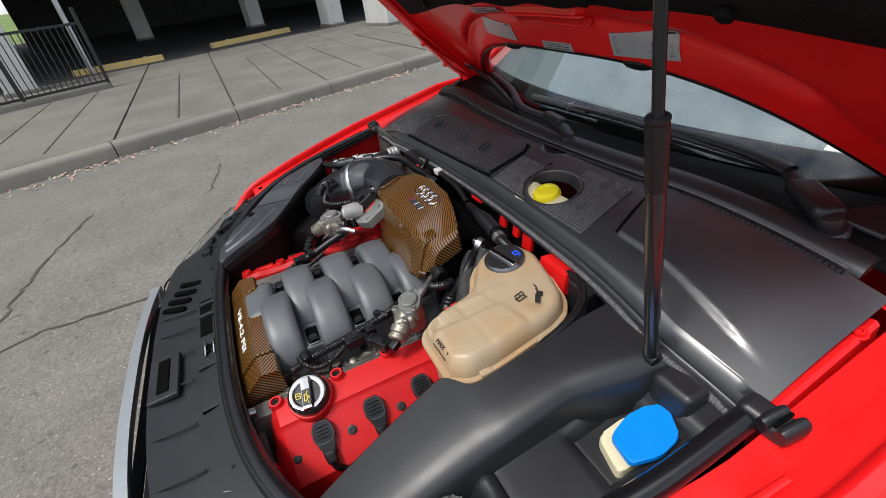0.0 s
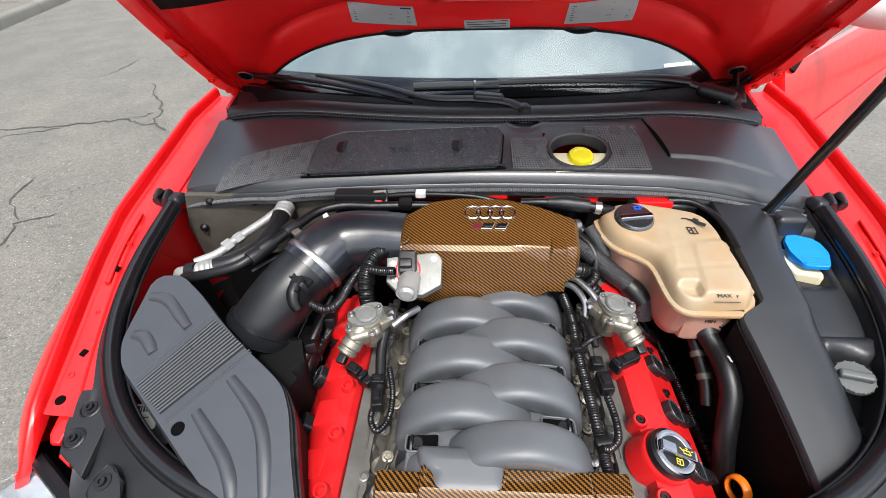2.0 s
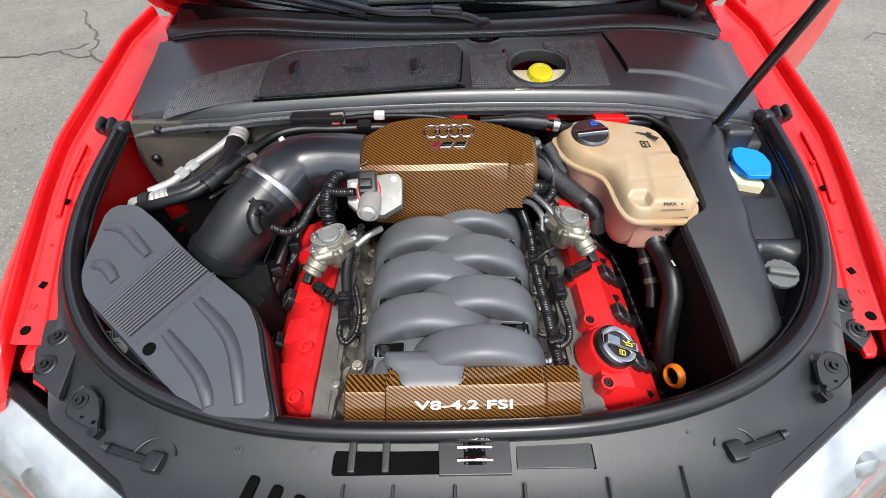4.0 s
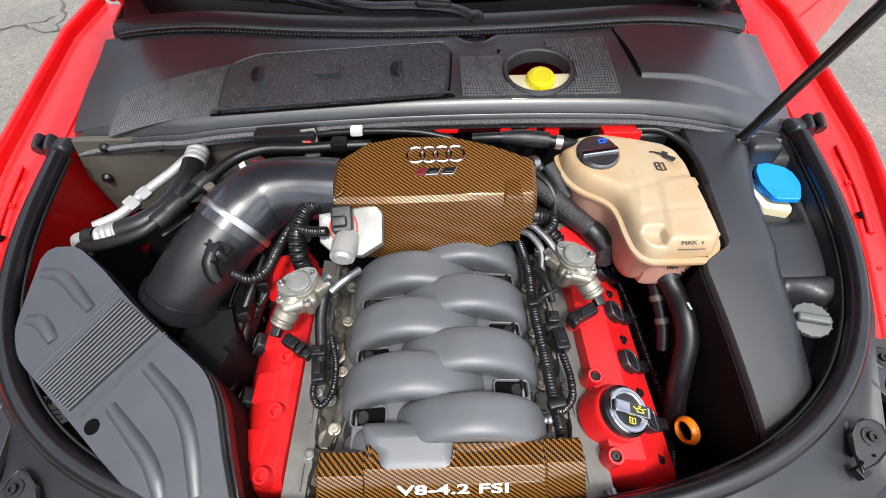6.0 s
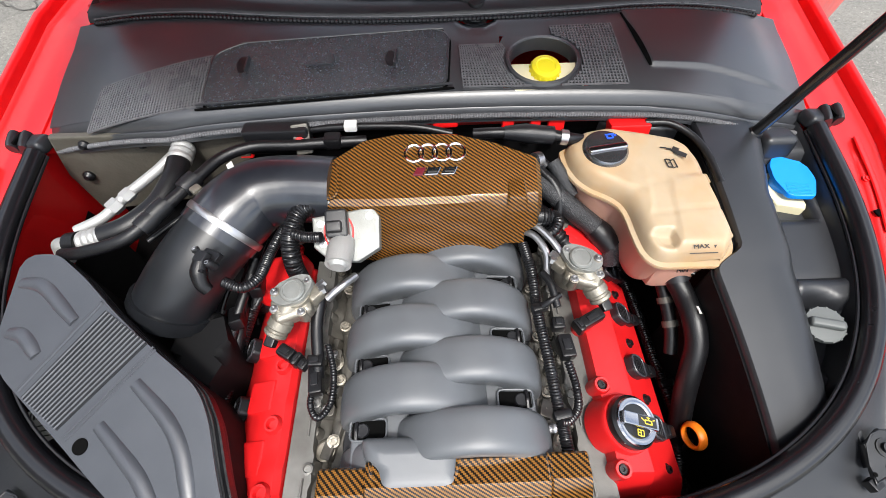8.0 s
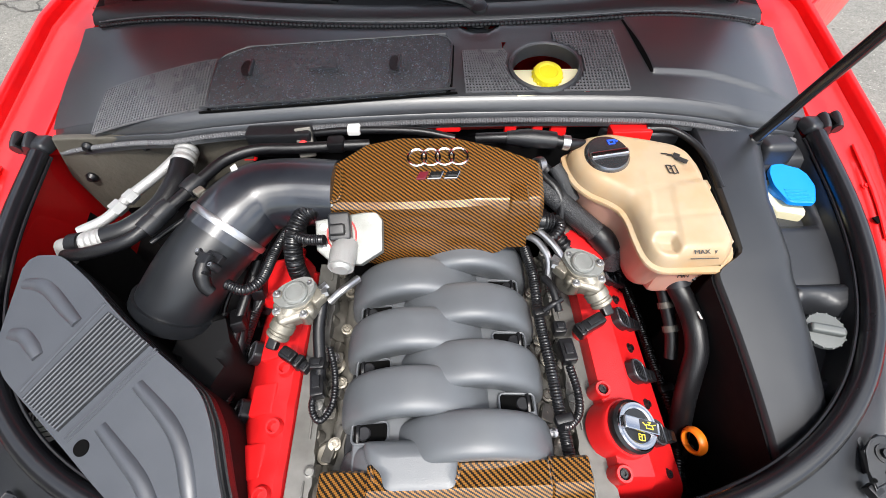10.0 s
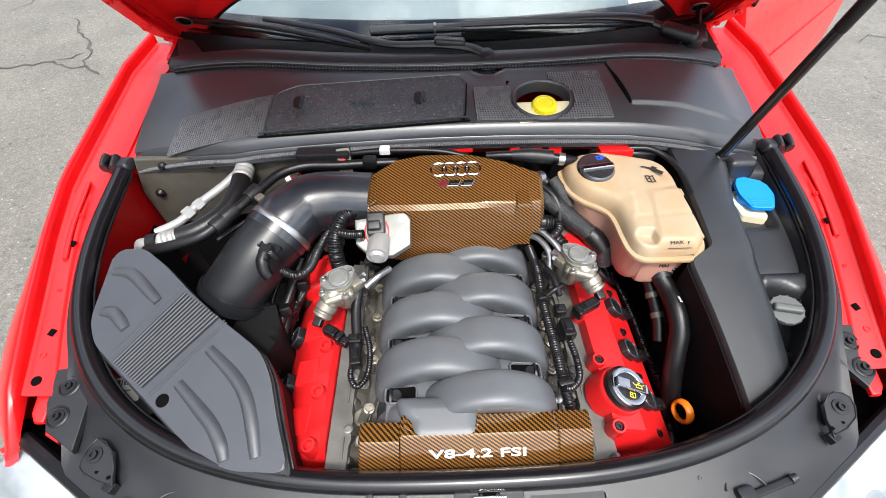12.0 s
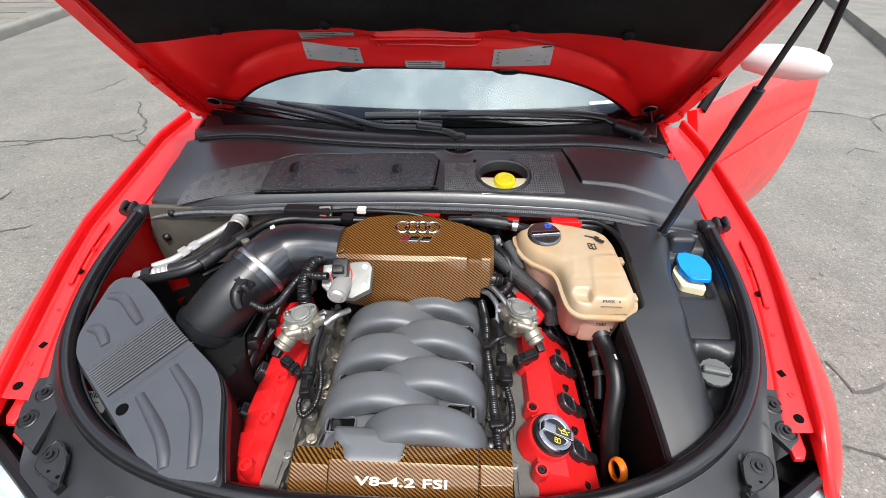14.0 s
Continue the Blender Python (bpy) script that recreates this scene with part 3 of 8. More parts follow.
CREST_X = ((-0.528, 0.700), (-0.515, 0.690), (-0.479, 0.682), (-0.437, 0.689), (-0.38, 0.702), (-0.307, 0.719), (-0.25, 0.733), (-0.15, 0.757), (-0.03, 0.778), (0.5, 0.778))
CREST_Z = ((-0.528, 0.705), (-0.515, 0.730), (-0.479, 0.772), (-0.437, 0.798), (-0.307, 0.831), (-0.15, 0.862), (0.0, 0.892), (0.32, 0.956), (0.6, 0.972))
SIDE_X = ((-0.528, 0.706), (-0.515, 0.726), (-0.48, 0.745), (-0.44, 0.760), (-0.30, 0.822), (-0.1, 0.872), (0.5, 0.872))


def fender(sg):
    ys = [-0.528, -0.524, -0.515, -0.50, -0.485, -0.47, -0.455, -0.44, -0.42, -0.40] + [-0.36 + k * 0.04 for k in range(22)]
    b = fresh()
    rows = []
    for y in ys:
        cx, cz, w = track(y, CREST_X), track(y, CREST_Z), track(y, SIDE_X)
        low = 0.30 if y > -0.44 else 0.30 + 0.38 * min(1.0, (-0.44 - y) / 0.04)
        low = min(low, cz - 0.03)
        drop = 0.22 - 0.12 * max(0.0, min(1.0, (-0.12 - y) / 0.25))
        fold = 0.035 if y > -0.42 else max(0.012, 0.035 + 0.3 * (y + 0.42))
        sec = [(cx - 0.010, cz - fold), (cx - 0.009, cz - 0.010), (cx - 0.0065, cz - 0.003), (cx - 0.002, cz)]
        for k in range(0, 12):
            a = k / 11 * math.pi / 2
            sec.append((cx + 0.002 + (w - cx - 0.002) * math.sin(a), cz - drop * (1 - math.cos(a)) ** 0.60))
        arch = 0.34 + math.sqrt(max(0.0, 0.36 ** 2 - (y + 0.10) ** 2)) if abs(y + 0.10) < 0.36 else 0.30
        sec.append((w, max(arch, low)))
        sec.append((w - 0.02, max(arch, low)))
        sec = [(x, max(z, low)) if k > 3 else (x, z) for k, (x, z) in enumerate(sec)]
        rows.append([Vector((sg * x, y, z)) for x, z in sec])
    loft(b, rows, caps=False, closed=False)
    f = part("fender", b, RED, car, "glossy red front wing with a painted inner gutter", sharp=40)
    b = fresh()
    rows = []
    for y in [-0.440, -0.436, -0.42, -0.40] + [-0.36 + k * 0.04 for k in range(22)]:
        xi, z = rim_x(y) - 0.040, rim_z(y) - 0.021
        xo = track(y, CREST_X) - 0.0095
        xm = xi + 0.022 + (xo - xi - 0.022) * 0.42
        rows.append([Vector((sg * x, y, zz)) for x, zz in ((xi, z - 0.30), (xi, z - 0.006), (xi + 0.003, z), (xm - 0.006, z), (xm, z + 0.005), (xo - 0.006, z + 0.007), (xo, z + 0.010))])
    loft(b, rows, caps=False, closed=False)
    part("gutter", b, RED_RAW, f, sharp=40)
    b = fresh()
    pts = [(0.640, -0.430), (0.668, -0.430), (0.664, -0.462), (0.655, -0.474), (0.640, -0.474)]
    prism(b, [(sg * x, y) for x, y in (pts if sg < 0 else pts[::-1])], lambda x, y: rim_z(y) - 0.034, lambda x, y: rim_z(y) - 0.026, 0.003)
    part("tongue", b, RED_RAW, f)
    # holes and screws along the painted gutter
    for x, y, r in ((0.676, -0.376, 0.0075), (0.700, -0.26, 0.005), (0.716, -0.20, 0.004), (0.728, -0.10, 0.005)):
        bb = fresh()
        bolt(bb, (sg * x, y, rim_z(y) - 0.017), (0, -0.25, 1), r * 0.8, 0.0035, 1.6)
        part("screw", bb, RED_RAW, f)
    for x, y in ((0.678, -0.338), (0.716, -0.165)):
        bb = fresh()
        box(bb, (sg * x, y, rim_z(y) - 0.0145), (0.011, 0.012, 0.003), 0.001, (12, 0, sg * 20))
        part("slot", bb, VOID, f)
    bb = fresh()
    lathe(bb, [(0, 0.002), (0.0075, 0.002), (0.008, 0), (0, 0)], aim((sg * 0.668, -0.417, rim_z(-0.417) - 0.015), (0, -0.2, 1)), 18)
    part("hole", bb, VOID, f)
    bb = fresh()
    tube(bb, [(sg * (rim_x(y) + 0.008), y, rim_z(y) - 0.012) for y in (-0.20, -0.12, -0.02)], 0.005, 8, squash=0.5)
    part("bead", bb, RED_RAW, f)
    # ledge beside the cowl
    bb = fresh()
    loft(bb, [[(sg * x, y, rim_z(y) - 0.022 + dz) for x, dz in ((0.668, -0.020), (0.669, 0.001), (0.673, 0.0045), (0.686 - 0.02 * (y - 0.03), 0.005), (0.691 - 0.02 * (y - 0.03), 0.001), (0.693 - 0.02 * (y - 0.03), -0.020))] for y in (0.030, 0.033, 0.08, 0.14, 0.20, 0.227, 0.230)])
    part("ledge", bb, RED_RAW, f)
    for y in (0.20, 0.265, 0.30):
        bb = fresh()
        bolt(bb, (sg * 0.680, y, rim_z(y) - 0.020), (0, -0.25, 1), 0.008, 0.008, 1.4)
        part("screw", bb, RED_RAW, f)
    return f


fender(-1)
fender(1)

# bay walls, floor and front cross panel in black that includes the depth's shade
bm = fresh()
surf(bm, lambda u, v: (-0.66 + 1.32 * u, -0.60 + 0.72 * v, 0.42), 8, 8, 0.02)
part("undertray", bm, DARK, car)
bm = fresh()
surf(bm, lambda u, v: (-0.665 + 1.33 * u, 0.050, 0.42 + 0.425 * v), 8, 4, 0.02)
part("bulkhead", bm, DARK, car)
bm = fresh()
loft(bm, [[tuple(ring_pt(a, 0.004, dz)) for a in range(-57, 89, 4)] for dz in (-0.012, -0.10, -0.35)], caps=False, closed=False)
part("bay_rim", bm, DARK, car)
bm = fresh()
loft(bm, [[tuple(ring_pt(a, g, dz)) for a in range(-90, -57, 3)] for g, dz in ((-0.002, -0.012), (0.012, -0.05), (0.016, -0.16), (0.016, -0.35))], caps=False, closed=False)
part("inner_wing", bm, RED_RAW, car, "red painted inner wing below the seal")
# near-black sheet that covers all but the top of the inner wing
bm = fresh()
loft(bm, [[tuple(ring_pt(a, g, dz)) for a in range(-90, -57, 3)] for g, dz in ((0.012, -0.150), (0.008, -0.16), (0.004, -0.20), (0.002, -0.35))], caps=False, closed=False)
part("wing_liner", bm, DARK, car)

# insulating pad and red body patches on the bulkhead
bm = fresh()
prism(bm, [(-0.675, 0.70), (-0.36, 0.74), (-0.345, 0.80), (-0.30, 0.888), (-0.655, 0.888), (-0.680, 0.80)], 0, 0.012, 0.004)
bmesh.ops.transform(bm, matrix=Matrix(((1, 0, 0, 0), (0, 0, -1, 0.030), (0, 1, 0, 0), (0, 0, 0, 1))), verts=bm.verts)
pad = part("bulkhead_pad", bm, PAD, car, "stained grey-brown insulating pad on the bulkhead")
for x, z, r in ((-0.60, 0.872, 0.009), (-0.50, 0.868, 0.006), (-0.46, 0.872, 0.005), (-0.64, 0.80, 0.010)):
    bb = fresh()
    lathe(bb, [(0, 0), (r, 0), (r, 0.006), (r * 0.5, 0.012), (0, 0.012)], aim((x, 0.018, z), (0, -1, 0.2)), 12)
    part("clip", bb, RUBBER, pad)
for x, w, z, h in ((-0.335, 0.026, 0.86, 0.07), (-0.262, 0.016, 0.880, 0.022), (0.030, 0.045, 0.884, 0.014), (0.140, 0.022, 0.878, 0.034), (0.188, 0.020, 0.876, 0.034), (0.226, 0.030, 0.868, 0.04), (0.345, 0.070, 0.870, 0.045)):
    bb = fresh()
    box(bb, (x, 0.028 if x < 0.3 else 0.004, z), (w, 0.012 if x < 0.3 else 0.03, h), 0.004, (-8, 0, 0))
    part("body_patch", bb, RED_RAW, car, "red painted body metal behind the engine")

# bonnet seal
bm = fresh()
tube(bm, [ring_pt(a) for a in (*range(-90, -60, 5), *range(-60, 61, 6), *range(65, 91, 5))], 0.0150, 16, 3, squash=1.05)
seal = part("bonnet_seal", bm, SEAL, car, "fat black rubber bonnet seal round the bay")
bm = fresh()
tube(bm, [ring_pt(a, -0.0145, -0.007) for a in (*range(-90, -60, 5), *range(-60, 61, 6), *range(65, 91, 5))], 0.0030, 8, 3)
part("seal_lip", bm, SEAL, seal)


def slam_pt(a, v):
    p = ring_pt(a, 0.012, -0.008)
    xs, ys = p.x * 1.03, p.y
    w = min(1, max(0, (abs(p.x) - 0.56) / 0.07))
    w = w * w * (3 - 2 * w)
    side = min(1, max(0, (abs(p.x) - 0.36) / 0.06))
    yo = (front_y(xs) + 0.045) * (1 - side) + (-0.650 + 0.588 * (abs(xs) - 0.40)) * side
    o = Vector((xs, min(yo, ys - 0.012), 0.738)).lerp(Vector((math.copysign(max(rim_x(ys) - 0.040, abs(p.x) + 0.006), p.x), ys - 0.02, seal_z(ys) - 0.014)), w)
    q = p.lerp(o, v)
    q.z -= 0.010 * math.sin(math.pi * v) * (1 - w)
    return q


bm = fresh()
surf(bm, lambda u, v: slam_pt(-84 + 168 * u, v), 84, 10, 0.004)
slam = part("lock_panel", bm, SLAM, car, "black plastic lock panel between the bonnet seal and the grille")
# seams, edge line, latch opening and its striker
for sg in (-1, 1):
    b = fresh()
    tube(b, [slam_pt(sg * a, 0.32) + Vector((0, 0, 0.001)) for a in (8, 20, 30, 40, 50, 58)], 0.0014, 6)
    part("seam", b, VOID, slam)
    b = fresh()
    tube(b, [slam_pt(sg * 38, 0.05), slam_pt(sg * 39, 0.3), slam_pt(sg * 38, 0.6), slam_pt(sg * 40, 0.95)], 0.0014, 6)
    part("seam", b, DARK, slam)
for x, y in ((-0.288, -0.593), (-0.186, -0.595), (0.328, -0.580), (0.342, -0.574)):
    b = fresh()
    bolt(b, (x, y, 0.7515), (0, -0.3, 1), 0.0032, 0.003, 1.7)
    part("screw", b, TRIM, slam)
bm = fresh()
c = Vector((0.02, -0.604, 0.7415))
box(bm, (-0.040, c.y, c.z + 0.004), (0.235, 0.044, 0.010), 0.004, (6, 0, 0))
well = part("latch_opening", bm, VOID, slam)
bm = fresh()
box(bm, (0.033, c.y - 0.004, c.z + 0.007), (0.096, 0.042, 0.010), 0.0015, (6, 0, 0))
latch = part("latch_plate", bm, TRIM, slam)
bm = fresh()
box(bm, (0.033, c.y + 0.006, c.z + 0.011), (0.030, 0.040, 0.008), 0.003, (6, 0, 0))
part("latch_slot", bm, VOID, latch)
for dy in (-0.009, 0.007):
    bm = fresh()
    tube(bm, [(0.010, c.y + dy, c.z + 0.016), (0.033, c.y + dy, c.z + 0.017), (0.056, c.y + dy, c.z + 0.016)], 0.0024, 8)
    part("striker", bm, CHROME, slam, "bright steel latch striker")
    for x in (0.022, 0.044):
        bm = fresh()
        box(bm, (x, c.y + dy, c.z + 0.0145), (0.004, 0.010, 0.006), 0.001)
        part("striker_claw", bm, TRIM, slam)
bm = fresh()
box(bm, (0.140, c.y + 0.002, c.z + 0.007), (0.102, 0.040, 0.006), 0.0010, (6, 0, 0))
part("cover_flap", bm, TRIM, slam)
bm = fresh()
box(bm, (0.1915, c.y + 0.002, c.z + 0.006), (0.0022, 0.042, 0.007), 0, (6, 0, 0))
part("flap_gap", bm, VOID, slam)
for x in (-0.13, -0.085):
    bm = fresh()
    box(bm, (x, c.y + 0.004, c.z + 0.012), (0.010, 0.05, 0.012), 0.002, (6, 0, 0))
    part("rib", bm, SLAM, slam)
# ribs and slots of the front trim, seen from beside the bay
for x, y in ((-0.264, -0.648), (-0.231, -0.660), (-0.200, -0.672), (-0.170, -0.683)):
    bm = fresh()
    box(bm, (x, y, 0.737), (0.016, 0.052, 0.018), 0.005, (0, 0, -16))
    part("slot", bm, VOID, slam)
for x in (-0.145, -0.08, 0.0, 0.09, 0.20, 0.30):
    bm = fresh()
    tube(bm, [(x, front_y(x) + 0.05, 0.741), (x + 0.004, front_y(x) + 0.085, 0.744), (x + 0.006, front_y(x) + 0.125, 0.746)], 0.0022, 6)
    part("rib", bm, SLAM, slam)
for x, w in ((0.06, 0.12),):
    bm = fresh()
    box(bm, (x, front_y(x) + 0.075, 0.745), (w, 0.055, 0.012), 0.004, (4, 0, 0))
    part("recess_frame", bm, SLAM, slam)
    bm = fresh()
    box(bm, (x, front_y(x) + 0.075, 0.7505), (w - 0.03, 0.022, 0.006), 0.002, (4, 0, 0))
    part("slot", bm, VOID, slam)


def bracket(sg, pts, screw, hook):
    def top(x, y):
        return 0.768 + 0.19 * (y + 0.50)
    b = fresh()
    prism(b, pts[::-sg], lambda x, y: top(x, y) - 0.003, lambda x, y: top(x, y) + 0.003, 0.0015, 2)
    k = part("bracket", b, PLASTIC, slam, "black stamped headlamp bracket with a screw")
    b = fresh()
    tube(b, [Vector((x, y, top(x, y) + 0.003)).lerp(Vector((*screw, top(*screw) + 0.003)), 0.10) for x, y in pts], 0.0012, 6, 2, closed=True)
    part("pressed_edge", b, PLASTIC, k)
    b = fresh()
    bolt(b, (*screw, top(*screw) + 0.003), (0, -0.2, 1), 0.0065, 0.006, 1.8)
    part("screw", b, RUBBER, k)
    b = fresh()
    box(b, (*hook, top(*hook) - 0.006), (0.016, 0.014, 0.014), 0.002, (0, 0, sg * 25))
    part("hook", b, RUBBER, k)
    c = Vector(hook).lerp(Vector(screw), 0.35)
    for d in (-0.010, 0.010):
        b = fresh()
        lathe(b, [(0, 0), (0.0028, 0), (0.0028, 0.0008), (0, 0.0008)], Matrix.Translation((c.x + d, c.y + 0.4 * d * sg, top(c.x, c.y) + 0.0032)), 10)
        part("hole", b, VOID, k)


bracket(-1, [(-0.535, -0.503), (-0.504, -0.523), (-0.489, -0.568), (-0.538, -0.552), (-0.548, -0.535)], (-0.530, -0.527), (-0.497, -0.566))
bracket(1, [(0.568, -0.473), (0.590, -0.481), (0.584, -0.512), (0.537, -0.537), (0.542, -0.491)], (0.566, -0.496), (0.541, -0.534))


def side_bracket(sg, pts, screws):
    b = fresh()
    prism(b, pts[::-sg], lambda x, y: seal_z(y) - 0.022, lambda x, y: seal_z(y) - 0.012, 0.002, 2)
    k = part("side_bracket", b, SLAM, slam)
    for x, y in screws:
        b = fresh()
        lathe(b, [(0.0165, -0.001), (0.0165, 0.0010), (0.0145, 0.0022), (0.0130, 0.0006), (0, 0.0006)], aim((x, y, seal_z(y) - 0.012), (0, -0.19, 1)), 22)
        part("screw_dish", b, PLASTIC, k)
        b = fresh()
        bolt(b, (x, y, seal_z(y) - 0.0115), (0, -0.2, 1), 0.0060, 0.006, 1.7)
        part("screw", b, RUBBER, k)


side_bracket(-1, [(-0.612, -0.394), (-0.646, -0.398), (-0.640, -0.450), (-0.624, -0.490), (-0.571, -0.520), (-0.575, -0.450)], ((-0.614, -0.425), (-0.613, -0.470)))
side_bracket(1, [(0.636, -0.364), (0.672, -0.368), (0.669, -0.413), (0.655, -0.448), (0.633, -0.466), (0.604, -0.422)], ((0.638, -0.394), (0.640, -0.436)))
# headlamp adjusters: a small block, a thin arm with its nut and a wire loop
for sg, x, y in ((-1, -0.398, -0.606), (1, 0.385, -0.604)):
    b = fresh()
    box(b, (x, y, 0.745), (0.026, 0.026, 0.020), 0.005, (0, 0, sg * 12), 2)
    adj = part("adjuster", b, PLASTIC, slam)
    b = fresh()
    box(b, (x + sg * 0.040, y + 0.010, 0.747), (0.066, 0.010, 0.006), 0.002, (0, 0, sg * 16))
    part("adjuster_arm", b, RUBBER, adj)
    b = fresh()
    bolt(b, (x + sg * 0.070, y + 0.019, 0.747), (sg, 0.3, 0.2), 0.0055, 0.010, 1.2)
    part("adjuster_nut", b, TRIM, adj)
    b = fresh()
    tube(b, [(x + sg * (0.004 + 0.030 * math.cos(radians(a))), y + 0.002 + 0.030 * math.sin(radians(a)), 0.748) for a in range(10, 171, 16)], 0.0016, 8, 3)
    part("wire_loop", b, TRIM, adj)
b = fresh()
prism(b, [(-0.619, -0.394), (-0.648, -0.435), (-0.630, -0.492), (-0.604, -0.505), (-0.622, -0.440)][::1], lambda x, y: seal_z(y) - 0.030, lambda x, y: seal_z(y) - 0.022, 0.002, 2)
part("wing_tongue", b, RED_RAW, car)


def headlamp(sg):
    def face(u, v, push=0.0):
        xb, xt = 0.38 + 0.42 * u, 0.385 + 0.296 * u
        b_ = Vector((xb, front_y(xb), 0.580))
        t_ = Vector((xt, -0.656 + 0.588 * (xt - 0.40), 0.716 + 0.012 * u))
        q = b_.lerp(t_, v) + Vector((0.3 * u, -0.55, 0.6)) * (0.068 * math.sin(math.pi * v) - push)
        return (sg * q.x, q.y, q.z)
    b = fresh()
    surf(b, lambda u, v: face(u, v), 16, 10, 0.004)
    lamp = part("headlamp", b, GLASS, car, "clear headlamp glass over reflectors tinted like the sky it mirrors")
    lamp.visible_shadow = False
    b = fresh()
    surf(b, lambda u, v: face(0.02 + 0.96 * u, 0.03 + 0.94 * v, 0.016 + 0.030 * math.sin(math.pi * u) * math.sin(math.pi * v)), 16, 10, 0.003)
    part("reflector", b, LAMP, lamp)
    for u in (0.3, 0.62):
        p = Vector(face(u, 0.45, 0.045))
        b = fresh()
        lathe(b, [(0.0, 0.004), (0.015, 0.006), (0.026, 0.0), (0.030, -0.004), (0.030, -0.03)], aim(p, (sg * 0.15, -1, 0.15)), 24)
        part("projector", b, STEEL, lamp)
    b = fresh()
    tube(b, [Vector(face(u, 1.0)) + Vector((0, 0.004, 0.004)) for u in (0, 0.25, 0.5, 0.75, 1.0)], 0.011, 8)
    part("lamp_gasket", b, RUBBER, lamp)


headlamp(-1)
headlamp(1)
for sg in (-1, 1):
    b = fresh()
    prism(b, [(sg * x, y) for x, y in ((0.630, -0.455), (0.690, -0.425), (0.745, -0.44), (0.715, -0.50), (0.695, -0.50), (0.66, -0.48))][::sg], 0.60, 0.690, 0.004)
    part("wing_lining", b, DARK, car)


def bumper_pt(u, v):
    x = -0.86 + 1.72 * u
    return (x, front_y(x) - 0.025 + 0.05 * (2 * v - 1) ** 2, 0.20 + 0.38 * v)


bm = fresh()
surf(bm, bumper_pt, 40, 10, 0.01)
part("bumper", bm, RED, car)
bm = fresh()
loft(bm, [[(x, front_y(x) + 0.010, 0.724), (x, front_y(x) - 0.012, 0.720), (x, front_y(x) - 0.018, 0.700), (x, front_y(x) + 0.002, 0.692)] for x in [-0.34 + 0.68 * k / 20 for k in range(21)]])
frame_bar = part("grille_frame", bm, GRILLE, car, "satin silver grille surround")
for sg in (-1, 1):
    bm = fresh()
    loft(bm, [[(sg * (0.34 - 0.10 * t), front_y(0.34) + 0.010, 0.72 - 0.42 * t), (sg * (0.34 - 0.10 * t), front_y(0.34) - 0.015, 0.72 - 0.42 * t), (sg * (0.31 - 0.10 * t), front_y(0.34) - 0.018, 0.72 - 0.42 * t), (sg * (0.31 - 0.10 * t), front_y(0.34) + 0.006, 0.72 - 0.42 * t)] for t in (0, 0.5, 1)])
    part("upright", bm, GRILLE, frame_bar)
for k in range(9):
    bm = fresh()
    box(bm, (0, -0.752, 0.32 + k * 0.045), (0.46 + 0.2 * k / 9, 0.02, 0.010), 0.003)
    part("slat", bm, DARK, frame_bar)

# ---- cowl ----
HOLE = (0.202, 0.103, 0.058, 0.043)       # brake fluid opening: centre, half width and depth


def cowl_back(x):
    return 0.189 + (0.16 if x < 0 else 0.09) * x * x


def rise(v, lo, hi):
    t = max(0.0, min(1.0, (v - lo) / (hi - lo)))
    return t * t * (3 - 2 * t)


def cowl_drop(x):
    """How far the cowl falls away towards the wings."""
    return 0.047 * max(0.0, (abs(x) - 0.35) / 0.31) ** 2


def ledge_y(x):
    """Line of the edge seal at the front of the cowl."""
    d = abs(x - 0.06)
    return 0.021 - 0.09 * min(d, 0.5) ** 2 + 0.10 * max(0.0, d - 0.5)


def cowl_pt(x, y):
    z = cowl_z(y) - cowl_drop(x)
    # raised field beside the mesh, and the bowl round the wiper pivot
    z += 0.0045 * rise(x + 0.275 * (y - 0.085), 0.386, 0.391) * (1 - rise(x, 0.60, 0.655)) * rise(y + 0.14 * max(0.0, x - 0.49), 0.084, 0.090)
    r = math.hypot(x - 0.093, y - 0.222)
    z -= 0.011 * (1 - rise(r, 0.030, 0.046)) - 0.002 * rise(r, 0.040, 0.048) * (1 - rise(r, 0.050, 0.060))
    return Vector((x, y, z + 0.006 * math.sin(min(1, max(0, (y - 0.02) / 0.2)) * math.pi)))


hx, hy, ha, hb = HOLE
xs = sorted({*[-0.672 + 0.056 * k for k in range(18)], *[0.304 + 0.008 * k for k in range(5)], *[0.344 + 0.003 * k for k in range(20)], *[0.404 + 0.012 * k for k in range(24)], *[0.03 + 0.008 * k for k in range(13)], hx - 0.072, hx + 0.072})
xs = [x for x in xs if not (hx - 0.072 < x < hx + 0.072)]
fr = [0.0, 0.06, 0.12, 0.17, 0.22, *[0.22 + 0.56 * k / 28 for k in range(1, 28)], 0.78, 0.81, 0.84, 0.87, 0.9, 0.93, 0.96, 0.98, 1.0]


def cowl_y(x, f):
    """Rows of the sheet; two of them run straight past the opening."""
    lo = ledge_y(x) + 0.030
    base = lo + (hy - 0.050 - lo) * f / 0.22 if f < 0.22 else hy + 0.053 + (cowl_back(x) + 0.014 - hy - 0.053) * (f - 0.78) / 0.22
    if f == 0.22:
        return hy - 0.050
    if f == 0.78:
        return hy + 0.053
    return base if f < 0.22 or f > 0.78 else hy - 0.050 + 0.103 * (f - 0.22) / 0.56


